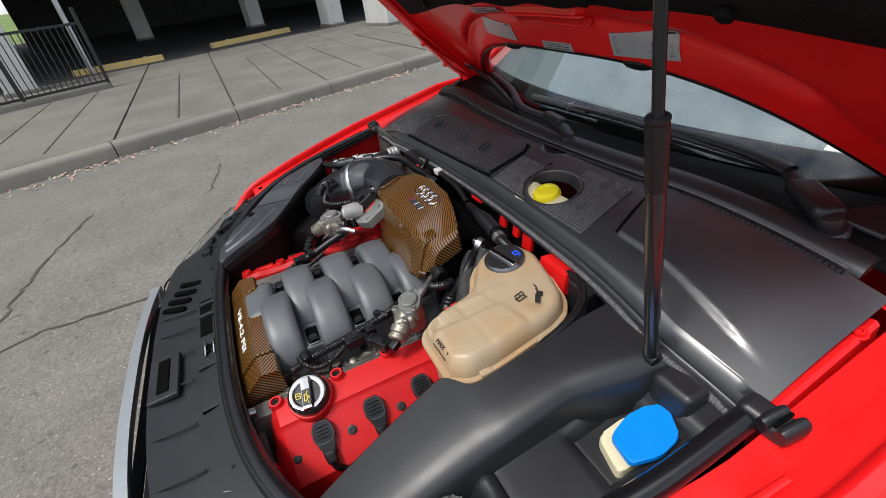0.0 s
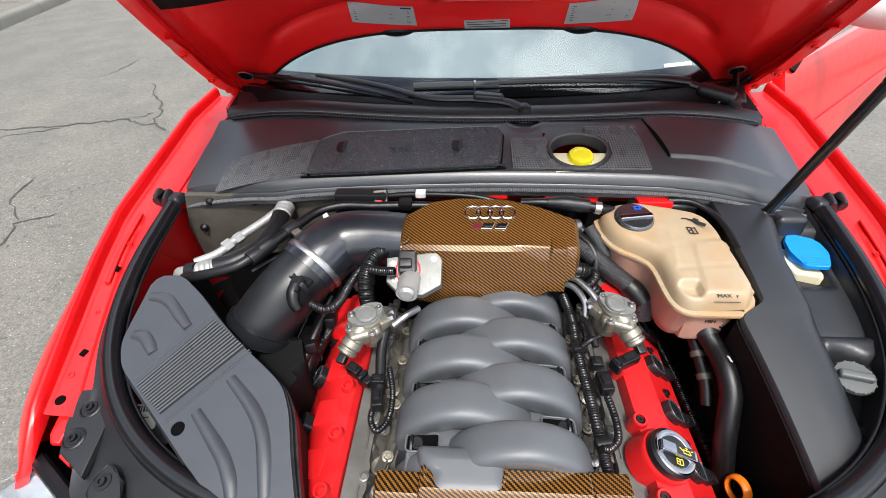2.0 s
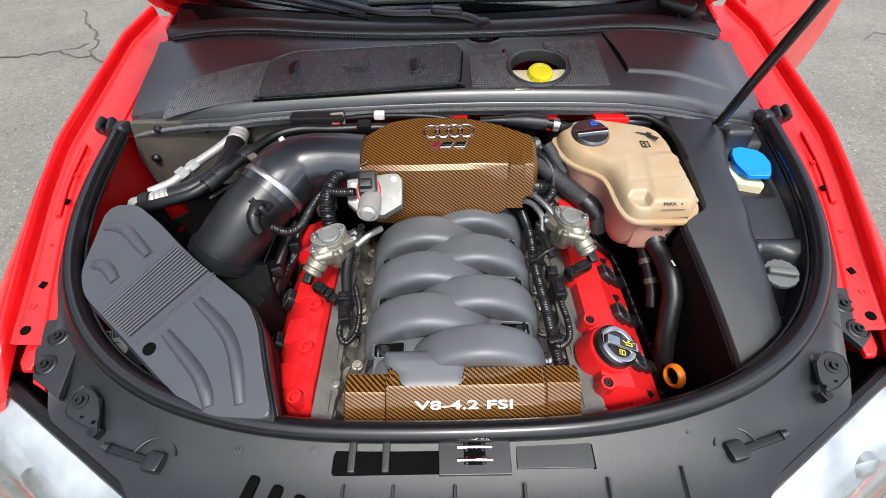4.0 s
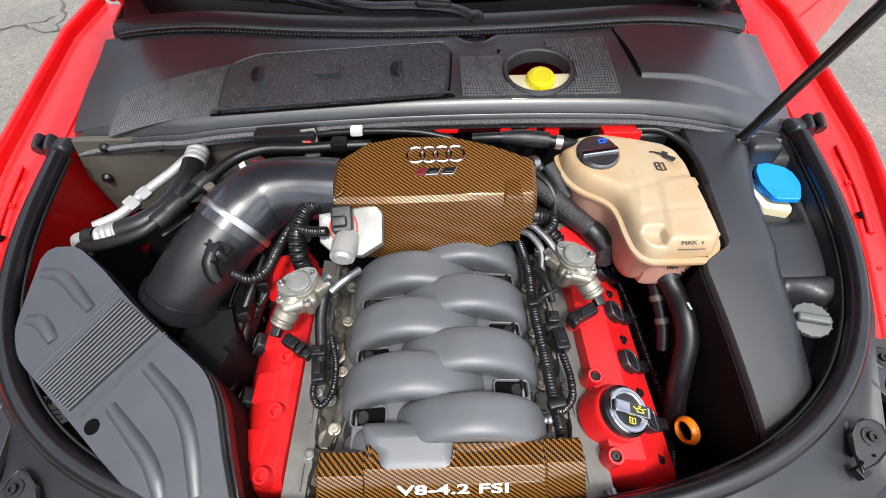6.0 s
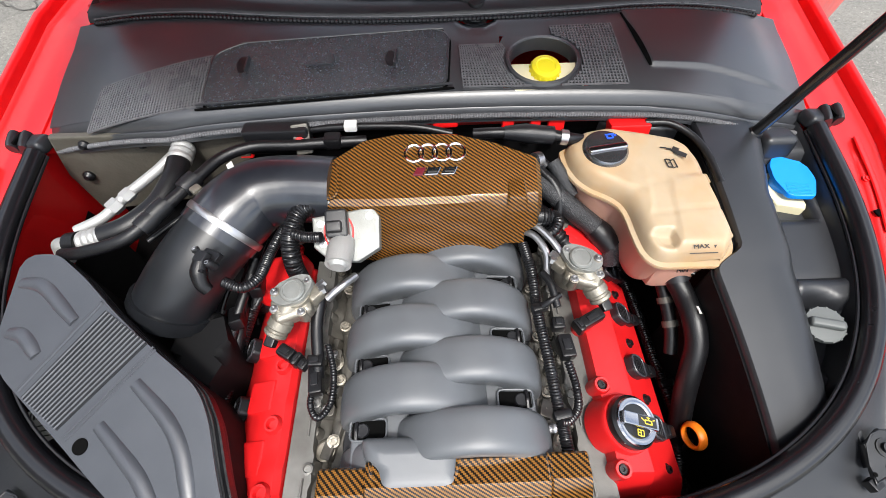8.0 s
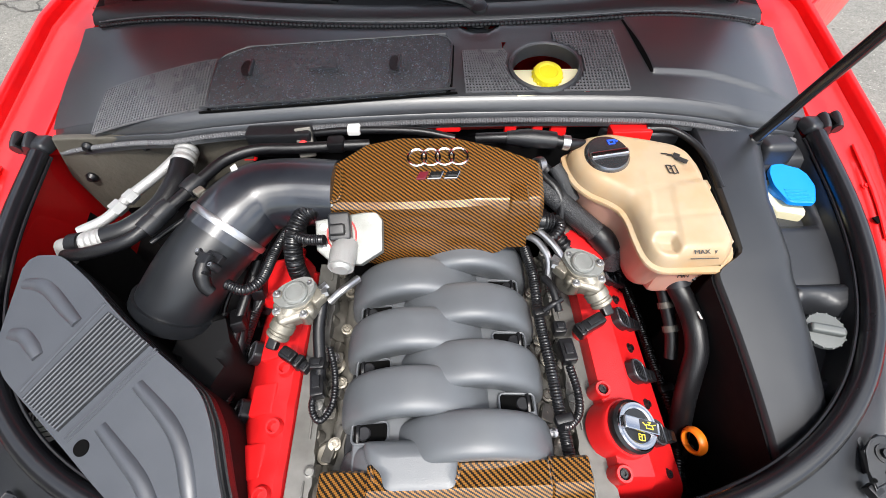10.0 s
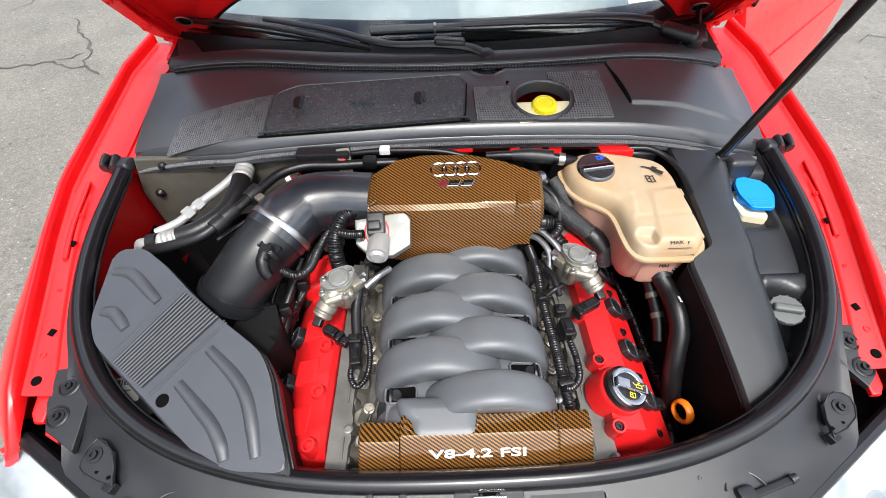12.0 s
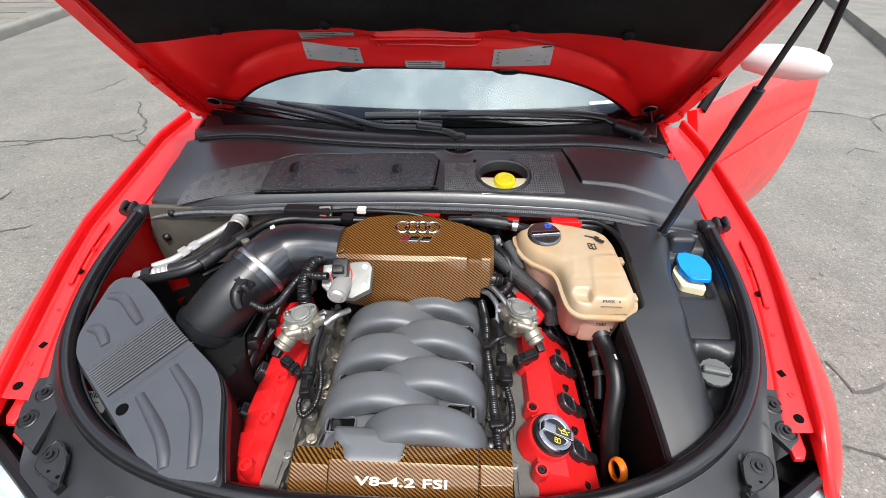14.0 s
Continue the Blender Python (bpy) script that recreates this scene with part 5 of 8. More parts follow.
hood = part("bonnet", bm, RED, car, "raised red bonnet with a pressed inner frame")
bm = fresh()


def inner(u, v):
    w = v ** 2.0
    x = (2 * u - 1) * hood_half(w)
    return tuple(hood_pt(x, w, inner_off(x, w)))


surf(bm, inner, 110, 90, 0.002)
panel = part("inner_frame", bm, RED_RAW, hood)
bm = fresh()
tube(bm, [hood_pt(x, 0.0, 0.014) for x in [-0.66 + 1.32 * k / 24 for k in range(25)]], 0.013, 8, 4, squash=0.7)
part("rear_lip", bm, RED_RAW, hood)
bm = fresh()
tube(bm, [hood_pt(x, 0.003, -0.003) for x in [-0.60 + 1.2 * k / 24 for k in range(25)]], 0.0035, 6, 4)
part("lip_seal", bm, RUBBER, hood)
for sg in (-1, 1):
    bm = fresh()
    loft(bm, [[hood_pt(sg * (hood_half(v) - 0.001), v, o) + Vector((sg * dx, 0, 0)) for dx, o in ((0, 0.034), (0.004, 0.012), (0.002, -0.020), (-0.004, -0.024), (-0.030, -0.014), (-0.034, -0.008))] for v in [k / 20 for k in range(21)]])
    part("side_flange", bm, RED, hood)
# insulating mat
def mat_edge(x):
    """Where the mat begins, in metres forward of the mid rear edge."""
    return 0.092 - 0.022 * rise_to(abs(x) - 0.30, 0.35) + 0.004 * math.cos(x * 34) * rise_to(0.34 - abs(x), 0.1)


def mat_pt(u, v):
    x = (2 * u - 1) * 0.665 * (1 - 0.05 * v)
    y0 = 0.285 - mat_edge(x)
    y = y0 + (-0.36 - y0) * v
    w = (y - hood_rear(x)) / (-0.44 + 0.10 * (abs(x) / 0.7) ** 3 - hood_rear(x))
    puff = min(1.0, 12 * min(u, 1 - u), 9 * v, 9 * (1 - v))
    return tuple(hood_pt(x, w, 0.004 - 0.020 * puff ** 0.5 + 0.003 * math.sin(u * 31) * math.sin(v * 23)))


bm = fresh()
surf(bm, mat_pt, 60, 40, 0.010)
mat_ = part("insulation_mat", bm, FABRIC, hood, "black felt insulation mat under the bonnet")
for x, y in ((-0.44, 0.175), (-0.20, 0.165), (0.20, 0.165), (0.44, 0.175), (-0.5, 0.0), (0.5, 0.0), (0.0, 0.0), (-0.25, -0.25), (0.25, -0.25)):
    w = (y - hood_rear(x)) / (-0.44 + 0.10 * (abs(x) / 0.7) ** 3 - hood_rear(x))
    b = fresh()
    lathe(b, [(0, 0.004), (0.007, 0.004), (0.011, 0.001), (0.013, 0.0), (0.013, -0.004), (0, -0.004)], aim(hood_pt(x, w, -0.018), -HN), 16)
    part("push_clip", b, DARK, mat_)


def under(x, y, lift=0.001):
    """A place on the underside of the bonnet."""
    v = (y - hood_rear(x)) / (-0.44 + 0.10 * (abs(x) / 0.7) ** 3 - hood_rear(x))
    return hood_pt(x, v, inner_off(x, v) - lift)


def label(q, rows, name="label"):
    b = fresh()
    q = [Vector(p) for p in q]
    g = lambda u, v: q[0].lerp(q[1], u).lerp(q[3].lerp(q[2], u), v)
    surf(b, lambda u, v: tuple(under(*g(u, v), 0.0016)), 10, 10, 0.0008)
    lab = part(name, b, STICKER, hood, "silver information label under the bonnet")
    for r in range(rows):
        b = fresh()
        v0 = 0.14 + 0.76 * r / rows
        length = 0.86 if r % 3 else 0.6
        ps = [under(*g(u, v), 0.0026) for u, v in ((0.06, v0), (0.06 + length, v0), (0.06 + length, v0 + 0.22 / rows), (0.06, v0 + 0.22 / rows))]
        b.faces.new([b.verts.new(p) for p in ps])
        part("print_bar", b, PRINT, lab, smooth=False)
    b = fresh()
    ps = [under(*g(u, v), 0.0026) for u, v in ((0.80, 0.05), (0.96, 0.05), (0.96, 0.12), (0.80, 0.12))]
    b.faces.new([b.verts.new(p) for p in ps])
    part("emblem_bar", b, PRINT, lab, smooth=False)


label([(-0.289, 0.238), (-0.151, 0.241), (-0.147, 0.270), (-0.287, 0.266)], 9)
label([(-0.278, 0.204), (-0.152, 0.201), (-0.153, 0.219), (-0.278, 0.222)], 3)
label([(-0.046, 0.263), (0.051, 0.262), (0.053, 0.277), (-0.044, 0.278)], 3)
label([(0.168, 0.241), (0.308, 0.238), (0.307, 0.272), (0.166, 0.272)], 9)
for x in (-0.195, 0.208):
    b = fresh()
    lathe(b, [(0, 0.006), (0.022, 0.005), (0.032, 0.0), (0.030, -0.004), (0, -0.004)], aim(hood_pt(x, 0.004, -0.004), -HN) @ Matrix.Diagonal((1.15, 0.42, 1, 1)), 24)
    part("rubber_stop", b, RUBBER, hood, "black oval rubber stop")
b = fresh()
tube(b, [under(x, y, 0.001) for x, y in ((-0.104, 0.236), (-0.112, 0.222), (-0.104, 0.210), (0.0, 0.206), (0.122, 0.207), (0.130, 0.220), (0.118, 0.232), (0.0, 0.229), (-0.085, 0.234))], 0.0030, 8, 8)
part("recess_bead", b, RED_RAW, hood)
for sg in (-1, 1):
    b = fresh()
    p = hood_pt(sg * 0.625, 0.085, -0.010)
    lathe(b, [(0.016, 0), (0.020, 0.0), (0.021, 0.003), (0.019, 0.004), (0.016, 0.002)], aim(p, -HN), 24)
    part("grommet", b, STEEL, hood)
    b = fresh()
    lathe(b, [(0, 0.001), (0.017, 0.001), (0.017, 0.0), (0, 0)], aim(p - HN * 0.001, -HN), 16)
    part("grommet_hole", b, VOID, hood)
    # hinge: a folded arm along the bonnet's edge, its pivot and bolts
    b = fresh()
    arm = [Vector((sg * x, y, z)) for x, y, z in ((0.668, 0.455, 0.955), (0.672, 0.410, 0.975), (0.680, 0.355, 1.012), (0.684, 0.300, 1.068), (0.684, 0.250, 1.122), (0.682, 0.215, 1.158))]
    rows = []
    for k, p in enumerate(arm):
        d = (arm[min(k + 1, 5)] - arm[max(k - 1, 0)]).normalized()
        n = Vector((0, -d.z, d.y)) if d.y < 0 else Vector((0, d.z, -d.y))
        w = (0.012, 0.018, 0.016, 0.014, 0.017, 0.010)[k]
        rows.append([p + Vector((sg * a, 0, 0)) + n * c for a, c in ((-w, 0.0), (-w, 0.004), (w, 0.004), (w, -0.012), (w - 0.003, -0.012), (w - 0.003, 0.0))])
    loft(b, rows)
    h = part("hinge", b, RED_RAW, car, "red painted bonnet hinge arm with bolts")
    for y, z in ((0.247, 1.113), (0.322, 1.033), (0.385, 0.985)):
        b = fresh()
        bolt(b, (sg * 0.682, y, z + 0.006), (0, -0.75, -0.55), 0.0075, 0.009, 1.7)
        part("bolt", b, RED_RAW, h)
    b = fresh()
    lathe(b, [(0, -0.016), (0.009, -0.016), (0.012, -0.010), (0.012, 0.010), (0.009, 0.016), (0, 0.016)], aim((sg * 0.672, 0.440, 0.962), (1, 0, 0)), 18)
    part("pivot", b, RED_RAW, h)
    b = fresh()
    box(b, (sg * 0.680, 0.400, 0.950), (0.030, 0.085, 0.016), 0.004, (10, 0, 0))
    part("base_plate", b, RED_RAW, h)
b = fresh()
tube(b, [hood_pt(0.625, 0.085, -0.012), hood_pt(0.650, 0.06, -0.030), (0.668, 0.395, 1.005), (0.662, 0.42, 0.985), (0.640, 0.40, 0.975)], 0.0075, 8)
part("washer_hose", b, RUBBER, hood, "black washer hose at the bonnet hinge")

# gas strut that holds the bonnet up
s0, s1 = Vector((0.560, -0.012, 0.868)), Vector((0.582, -0.103, 1.222))
sd = (s1 - s0).normalized()
b = fresh()
tube(b, [s0 + sd * 0.012, s0 + sd * 0.04, s1 - sd * 0.075, s1 - sd * 0.072, s1], 0.0092, 16, 2)
strut = part("gas_strut", b, material("strut_black", (0.012, 0.012, 0.013), 0.25, var=0.1, coat=0.4), car, "glossy black gas strut propping the bonnet")
b = fresh()
lathe(b, [(0.006, -0.004), (0.0096, -0.004), (0.0100, 0.0), (0.0100, 0.060), (0.0096, 0.064)], aim(s1 - sd * 0.068, sd), 20)
part("collar", b, RUBBER, strut)
b = fresh()
lathe(b, [(0.0092, 0), (0.0101, 0.002), (0.0101, 0.004), (0.006, 0.005)], aim(s1 - sd * 0.004, sd), 20)
part("end_cap", b, RUBBER, strut)
b = fresh()
tube(b, [s1, s1 + sd * 0.27], 0.0050, 12)
part("rod", b, material("rod_black", (0.02, 0.02, 0.022), 0.2, metal=0.4, var=0.1), strut)
b = fresh()
lathe(b, [(0, -0.012), (0.010, -0.010), (0.014, 0), (0.010, 0.010), (0, 0.012)], aim(s0 + sd * 0.004, (1, 0, 0)), 16)
part("ball_joint", b, RUBBER, strut)
b = fresh()
box(b, (0.581, -0.004, 0.838), (0.012, 0.012, 0.026), 0.004)
part("strut_mount", b, RED_RAW, car, "red strut mount peeping through the trim")


# ---- the engine ----
EC = 0.009                                # middle of the engine
engine = thing("engine", (EC, -0.33, 0.43), "V8 engine with grey plastic runners and red cam covers", "engine")

# block: one dark casting under everything
bm = fresh()
prism(bm, [(-0.30, -0.53), (0.32, -0.53), (0.32, -0.10), (-0.30, -0.10)], 0.43, 0.60, 0.03)
prism(bm, [(-0.16, -0.55), (0.18, -0.55), (0.18, -0.12), (-0.16, -0.12)], 0.58, 0.70, 0.02)
part("block", bm, ALU_DULL, engine)


def runner(yc, sg, crest=0.0, w=0.0350):
    """A manifold runner: a fat tube that rises beside the head and arches over to the middle."""
    line = ease([Vector((EC + sg * x * 1.05, yc + dy, z + crest)) for x, dy, z in ((0.110, 0, 0.690), (0.117, 0, 0.722), (0.110, 0, 0.762), (0.088, 0, 0.792), (0.050, 0, 0.808), (0.012, 0, 0.804), (-0.020, 0, 0.786), (-0.042, 0, 0.754), (-0.048, 0, 0.72))], 5)
    rings = []
    for i, p in enumerate(line):
        d = (line[min(i + 1, len(line) - 1)] - line[max(i - 1, 0)]).normalized()
        nrm = Vector((d.z, 0, -d.x)) * (-1 if sg > 0 else 1)
        h = 0.030 - 0.004 * (i / len(line))
        ring = []
        for k in range(36):
            a = 2 * math.pi * (k + 0.5) / 36
            c, s = math.cos(a), math.sin(a)
            sn = math.copysign(abs(s) ** 0.55, s)
            ring.append(p + Vector((0, 1, 0)) * w * (1.03 - 0.13 * (sn + 1)) * math.copysign(abs(c) ** 0.55, c) + nrm * h * sn)
        rings.append(ring)
    b = fresh()
    loft(b, rings)
    return b


LEFT_Y, RIGHT_Y = [-0.223 - 0.090 * k for k in range(3)], [-0.178 - 0.0945 * k for k in range(4)]
for y in LEFT_Y:
    part("intake_runner", runner(y, -1, -0.025), RUNNER, engine, sharp=60)
for y in RIGHT_Y:
    part("intake_runner", runner(y if y > -0.45 else y, 1, -0.025, 0.0350 if y > -0.45 else 0.0320), RUNNER, engine, sharp=60)
part("intake_runner", runner(-0.487, -1, -0.054, 0.0280), RUNNER, engine, sharp=60)
bm = fresh()
slab = rounded([(-0.100, -0.460), (-0.093, -0.488), (-0.077, -0.498), (-0.074, -0.528), (0.027, -0.528), (0.030, -0.460)], 0.011, 5)
rings = []
for inset, z in ((0.0, 0.700), (0.0, 0.7680), (0.0012, 0.7735), (0.0045, 0.7785), (0.0095, 0.7820), (0.0165, 0.7840), (0.0240, 0.7848)):
    rings.append([(-0.030 + (x + 0.030) * (1 - inset / 0.060), -0.495 + (y + 0.495) * (1 - inset / 0.035), z + 0.05 * (y + 0.48)) for x, y in slab])
loft(bm, rings)
part("intake_runner", bm, RUNNER, engine, sharp=60)
# web between the runners with its dark openings
bm = fresh()
prism(bm, [(EC - 0.128, -0.500), (EC + 0.132, -0.500), (EC + 0.128, -0.180), (EC + 0.02, -0.190), (EC - 0.120, -0.222)], 0.66, lambda x, y: 0.763 - 0.10 * abs(x - EC), 0.008)
web = part("manifold_web", bm, RUNNER, engine)
for sg, ys in ((-1, [y - 0.0430 for y in LEFT_Y]), (1, [y - 0.0460 for y in RIGHT_Y[:3]])):
    for k, y in enumerate(ys):
        zo = 0.763 - 0.0105
        b = fresh()
        tube(b, [(EC + sg * u, y + v, zo + 0.0015 - 0.10 * (u - 0.105)) for u, v in ((0.080, 0.0125), (0.102, 0.0135), (0.124, 0.0125), (0.127, 0.0), (0.124, -0.0125), (0.102, -0.0135), (0.080, -0.0125), (0.077, 0.0))], 0.0016, 8, 3, closed=True)
        part("opening_rim", b, RUNNER, web)
        b = fresh()
        box(b, (EC + sg * 0.102, y, zo - 0.001), (0.046, 0.0235, 0.004), 0.002, (0, sg * 6, 0))
        part("opening", b, VOID, web)
        b = fresh()
        lathe(b, [(0, 0), (0.0095, 0), (0.0095, 0.002), (0.008, 0.0035), (0, 0.0035)], Matrix.Translation((EC + sg * 0.110, y - 0.001, zo)), 18)
        part("injector_plug", b, PLASTIC, web)
        b = fresh()
        tube(b, [(EC + sg * 0.118, y + 0.012, zo), (EC + sg * 0.118, y, zo + 0.004), (EC + sg * 0.118, y - 0.012, zo)], 0.003, 6)
        part("injector_lead", b, RUBBER, web)
# flange with screws beside the runners
for sg in (-1, 1):
    b = fresh()
    pts = []
    for k in range(25):
        y = -0.555 + 0.40 * k / 24
        pts.append((EC + sg * (0.143 + 0.005 * math.sin(k * 1.3)), y))
    pts += [(EC + sg * 0.110, -0.155), (EC + sg * 0.110, -0.555)]
    prism(b, pts if sg < 0 else pts[::-1], 0.66, 0.702, 0.003, 1)
    part("manifold_flange", b, PLASTIC, engine)
    ys = (-0.449, -0.36, -0.270, -0.20) if sg < 0 else (-0.47, -0.39, -0.30, -0.21)
    for y in ys:
        x = -0.150 if sg < 0 else 0.168
        b = fresh()
        lathe(b, [(0, -0.02), (0.009, -0.02), (0.009, 0.0), (0, 0.0)], Matrix.Translation((x, y, 0.708)), 12)
        part("screw_boss", b, ALU_DULL, engine)
        b = fresh()
        bolt(b, (x, y, 0.708), (-sg * 0.2, -0.1, 1), 0.0062, 0.009, 1.5)
        part("flange_screw", b, ALU, engine, "bright flange screw")

for x, y in ((-0.153, -0.500), (-0.160, -0.405), (-0.158, -0.318)):
    b = fresh()
    prism(b, rounded([(x - 0.016, y - 0.009), (x + 0.006, y - 0.010), (x + 0.008, y + 0.008), (x - 0.014, y + 0.010)][::1], 0.006, 3), 0.690, 0.7095, 0.002, 2)
    lug = part("alloy_lug", b, ALU_DULL, engine)
    b = fresh()
    bolt(b, (x - 0.006, y, 0.7095), (0, -0.1, 1), 0.0045, 0.005, 1.6)
    part("lug_bolt", b, STEEL, lug)
# cylinder heads: grey cast rails between manifold and covers
for sg in (-1, 1):
    rnd = random.Random(3 + sg)
    b = fresh()
    rows = []
    for k in range(33):
        y = -0.545 + 0.42 * k / 32
        j = 0.004 * math.sin(k * 2.1) + rnd.uniform(-0.002, 0.002)
        rows.append([(EC + sg * x, y, z) for x, z in ((0.150, 0.58), (0.158, 0.665 + j), (0.172 + j, 0.690), (0.196 + j, 0.704), (0.206, 0.712), (0.212, 0.60))])
    loft(b, rows)
    head = part("cylinder_head", b, ALU_DULL, engine, sharp=30)
    for k in range(9):
        y = -0.53 + 0.047 * k
        b = fresh()
        if k % 2:
            box(b, (EC + sg * 0.187, y, 0.704), (0.022, 0.018, 0.022), 0.004, (0, sg * 20, 0))
        else:
            lathe(b, [(0, 0), (0.010, 0), (0.009, 0.016), (0.005, 0.018), (0, 0.018)], aim((EC + sg * 0.185, y, 0.694), (sg * 0.3, 0, 1)), 12)
        part("casting_boss", b, ALU_DULL, head)
    for y in (-0.46, -0.33):
        b = fresh()
        lathe(b, [(0, 0), (0.014, 0), (0.015, 0.003), (0.011, 0.006), (0, 0.004)], aim((EC + sg * 0.170, y, 0.700), (sg * 0.2, 0, 1)), 16)
        part("core_plug", b, ALU, head)

# pale flanges under the covers, with scalloped edges and screws
for sg, x0, x1, zz in ((-1, 0.184, 0.216, 0.722), (1, 0.188, 0.226, 0.722)):
    b = fresh()
    pts = [(EC + sg * x1, -0.552), (EC + sg * x1, -0.145)]
    for k in range(41):
        y = -0.145 - 0.407 * k / 40
        w = max(0.0, math.cos((y + 0.31) / 0.088 * 2 * math.pi)) ** 6
        pts.append((EC + sg * (x0 - 0.007 * w), y))
    prism(b, pts if sg < 0 else pts[::-1], 0.64, lambda x, y: zz + 0.15 * (abs(x - EC) - 0.2), 0.003, 2)
    fl = part("cover_flange", b, FLANGE, engine, "pale cast flange beside the cam cover", sharp=40)
    for k in range(5):
        y = -0.51 + 0.088 * k
        b = fresh()
        lathe(b, [(0, -0.01), (0.008, -0.01), (0.0075, 0.005), (0.005, 0.006), (0.0045, 0.003), (0, 0.003)], aim((EC + sg * (x0 + 0.003), y + 0.024, zz - 0.002), (-sg * 0.1, -0.1, 1)), 14)
        part("flange_boss", b, FLANGE, fl)
        b = fresh()
        tube(b, [(EC + sg * (x0 + 0.008), y - 0.022, zz), (EC + sg * (x0 + 0.008), y, zz + 0.001), (EC + sg * (x0 + 0.008), y + 0.012, zz)], 0.0018, 6)
        part("casting_rib", b, FLANGE, fl)

# left cam cover
bm = fresh()
rows = []
for k in range(43):
    y = -0.545 + 0.405 * k / 42
    end = min(1, min(k, 42 - k) / 2.5)
    s = 0.004 * max(0, math.cos((y + 0.31) / 0.09 * 2 * math.pi)) ** 3
    rows.append([(x, y, 0.60 + (z - 0.60) * (0.55 + 0.45 * end)) for x, z in ((-0.203, 0.62), (-0.206, 0.705), (-0.209, 0.728 + s), (-0.217, 0.737 + s), (-0.245, 0.731 + s * 0.5), (-0.262, 0.722), (-0.284, 0.704), (-0.318, 0.650), (-0.324, 0.60))])
loft(bm, rows)
cover_l = part("cam_cover", bm, RED_CAST, engine, "red cam cover with round screw bosses", sharp=28)
for y in (-0.515, -0.43, -0.345, -0.255, -0.18):
    b = fresh()
    lathe(b, [(0, 0.002), (0.006, 0.002), (0.0075, 0.010), (0.0105, 0.010), (0.0135, 0.0), (0.015, -0.03)], aim((-0.230, y, 0.734), (-0.12, -0.05, 1)), 20)
    boss = part("screw_boss", b, RED_CAST, cover_l)
    b = fresh()
    box(b, (-0.258, y + 0.043, 0.722), (0.045, 0.048, 0.012), 0.005, (0, -22, 0))
    part("raised_pad", b, RED_CAST, cover_l)
COIL = [(-0.010, -0.036), (0.010, -0.036), (0.011, -0.012), (0.018, -0.002), (0.018, 0.017), (0.011, 0.029), (-0.011, 0.029), (-0.018, 0.017), (-0.018, -0.002), (-0.011, -0.012)]


def ignition_coil(x, y, z, sg, n):
    """Dark six-sided pad with a raised rim, fins, and a stem with its plug down the slope."""
    up, along = Vector((-n.z * sg, 0, abs(n.x))), Vector((0, sg, 0))
    m = Matrix.Translation((x, y, z)) @ Matrix((along, up, n)).transposed().to_4x4()
    b = fresh()
    prism(b, rounded(COIL, 0.004, 2), -0.004, 0.011, 0.0025, 2)
    bmesh.ops.transform(b, matrix=m, verts=b.verts)
    k = part("ignition_coil", b, PLASTIC, engine, "black ignition coil")
    b = fresh()
    tube(b, [m @ Vector((u * 0.86, 0.009 + (v - 0.009) * 0.86, 0.0115)) for u, v in ((0.012, -0.010), (0.018, -0.001), (0.018, 0.017), (0.011, 0.029), (-0.011, 0.029), (-0.018, 0.017), (-0.018, -0.001), (-0.012, -0.010))], 0.0014, 6, 2, closed=True)
    part("coil_rim", b, AIRBOX, k)
    for v in (0.001, 0.007, 0.013, 0.019):
        b = fresh()
        tube(b, [m @ Vector((-0.010, v, 0.0110)), m @ Vector((0, v, 0.0118)), m @ Vector((0.010, v, 0.0110))], 0.0010, 6, 3)
        part("coil_fin", b, RUBBER, k)
    b = fresh()
    box(b, (0, -0.032, 0.009), (0.017, 0.020, 0.012), 0.003, (0, 0, 0))
    bmesh.ops.transform(b, matrix=m, verts=b.verts)
    part("coil_plug", b, RUBBER, k)
    b = fresh()
    tube(b, [m @ Vector((0, -0.038, 0.006)), m @ Vector((0.004, -0.052, 0.001)), m @ Vector((0.016, -0.060, -0.006))], [0.007, 0.006, 0.005], 10, 4)
    part("coil_lead", b, RUBBER, k)


for y in (-0.490, -0.395, -0.300, -0.206):
    ignition_coil(-0.302, y, 0.684, -1, Vector((-0.80, 0, 0.60)).normalized())

b = fresh()
box(b, (-0.258, -0.188, 0.732), (0.088, 0.080, 0.050), 0.014, (0, -12, 0), 3)
part("cover_end", b, RED_CAST, cover_l)
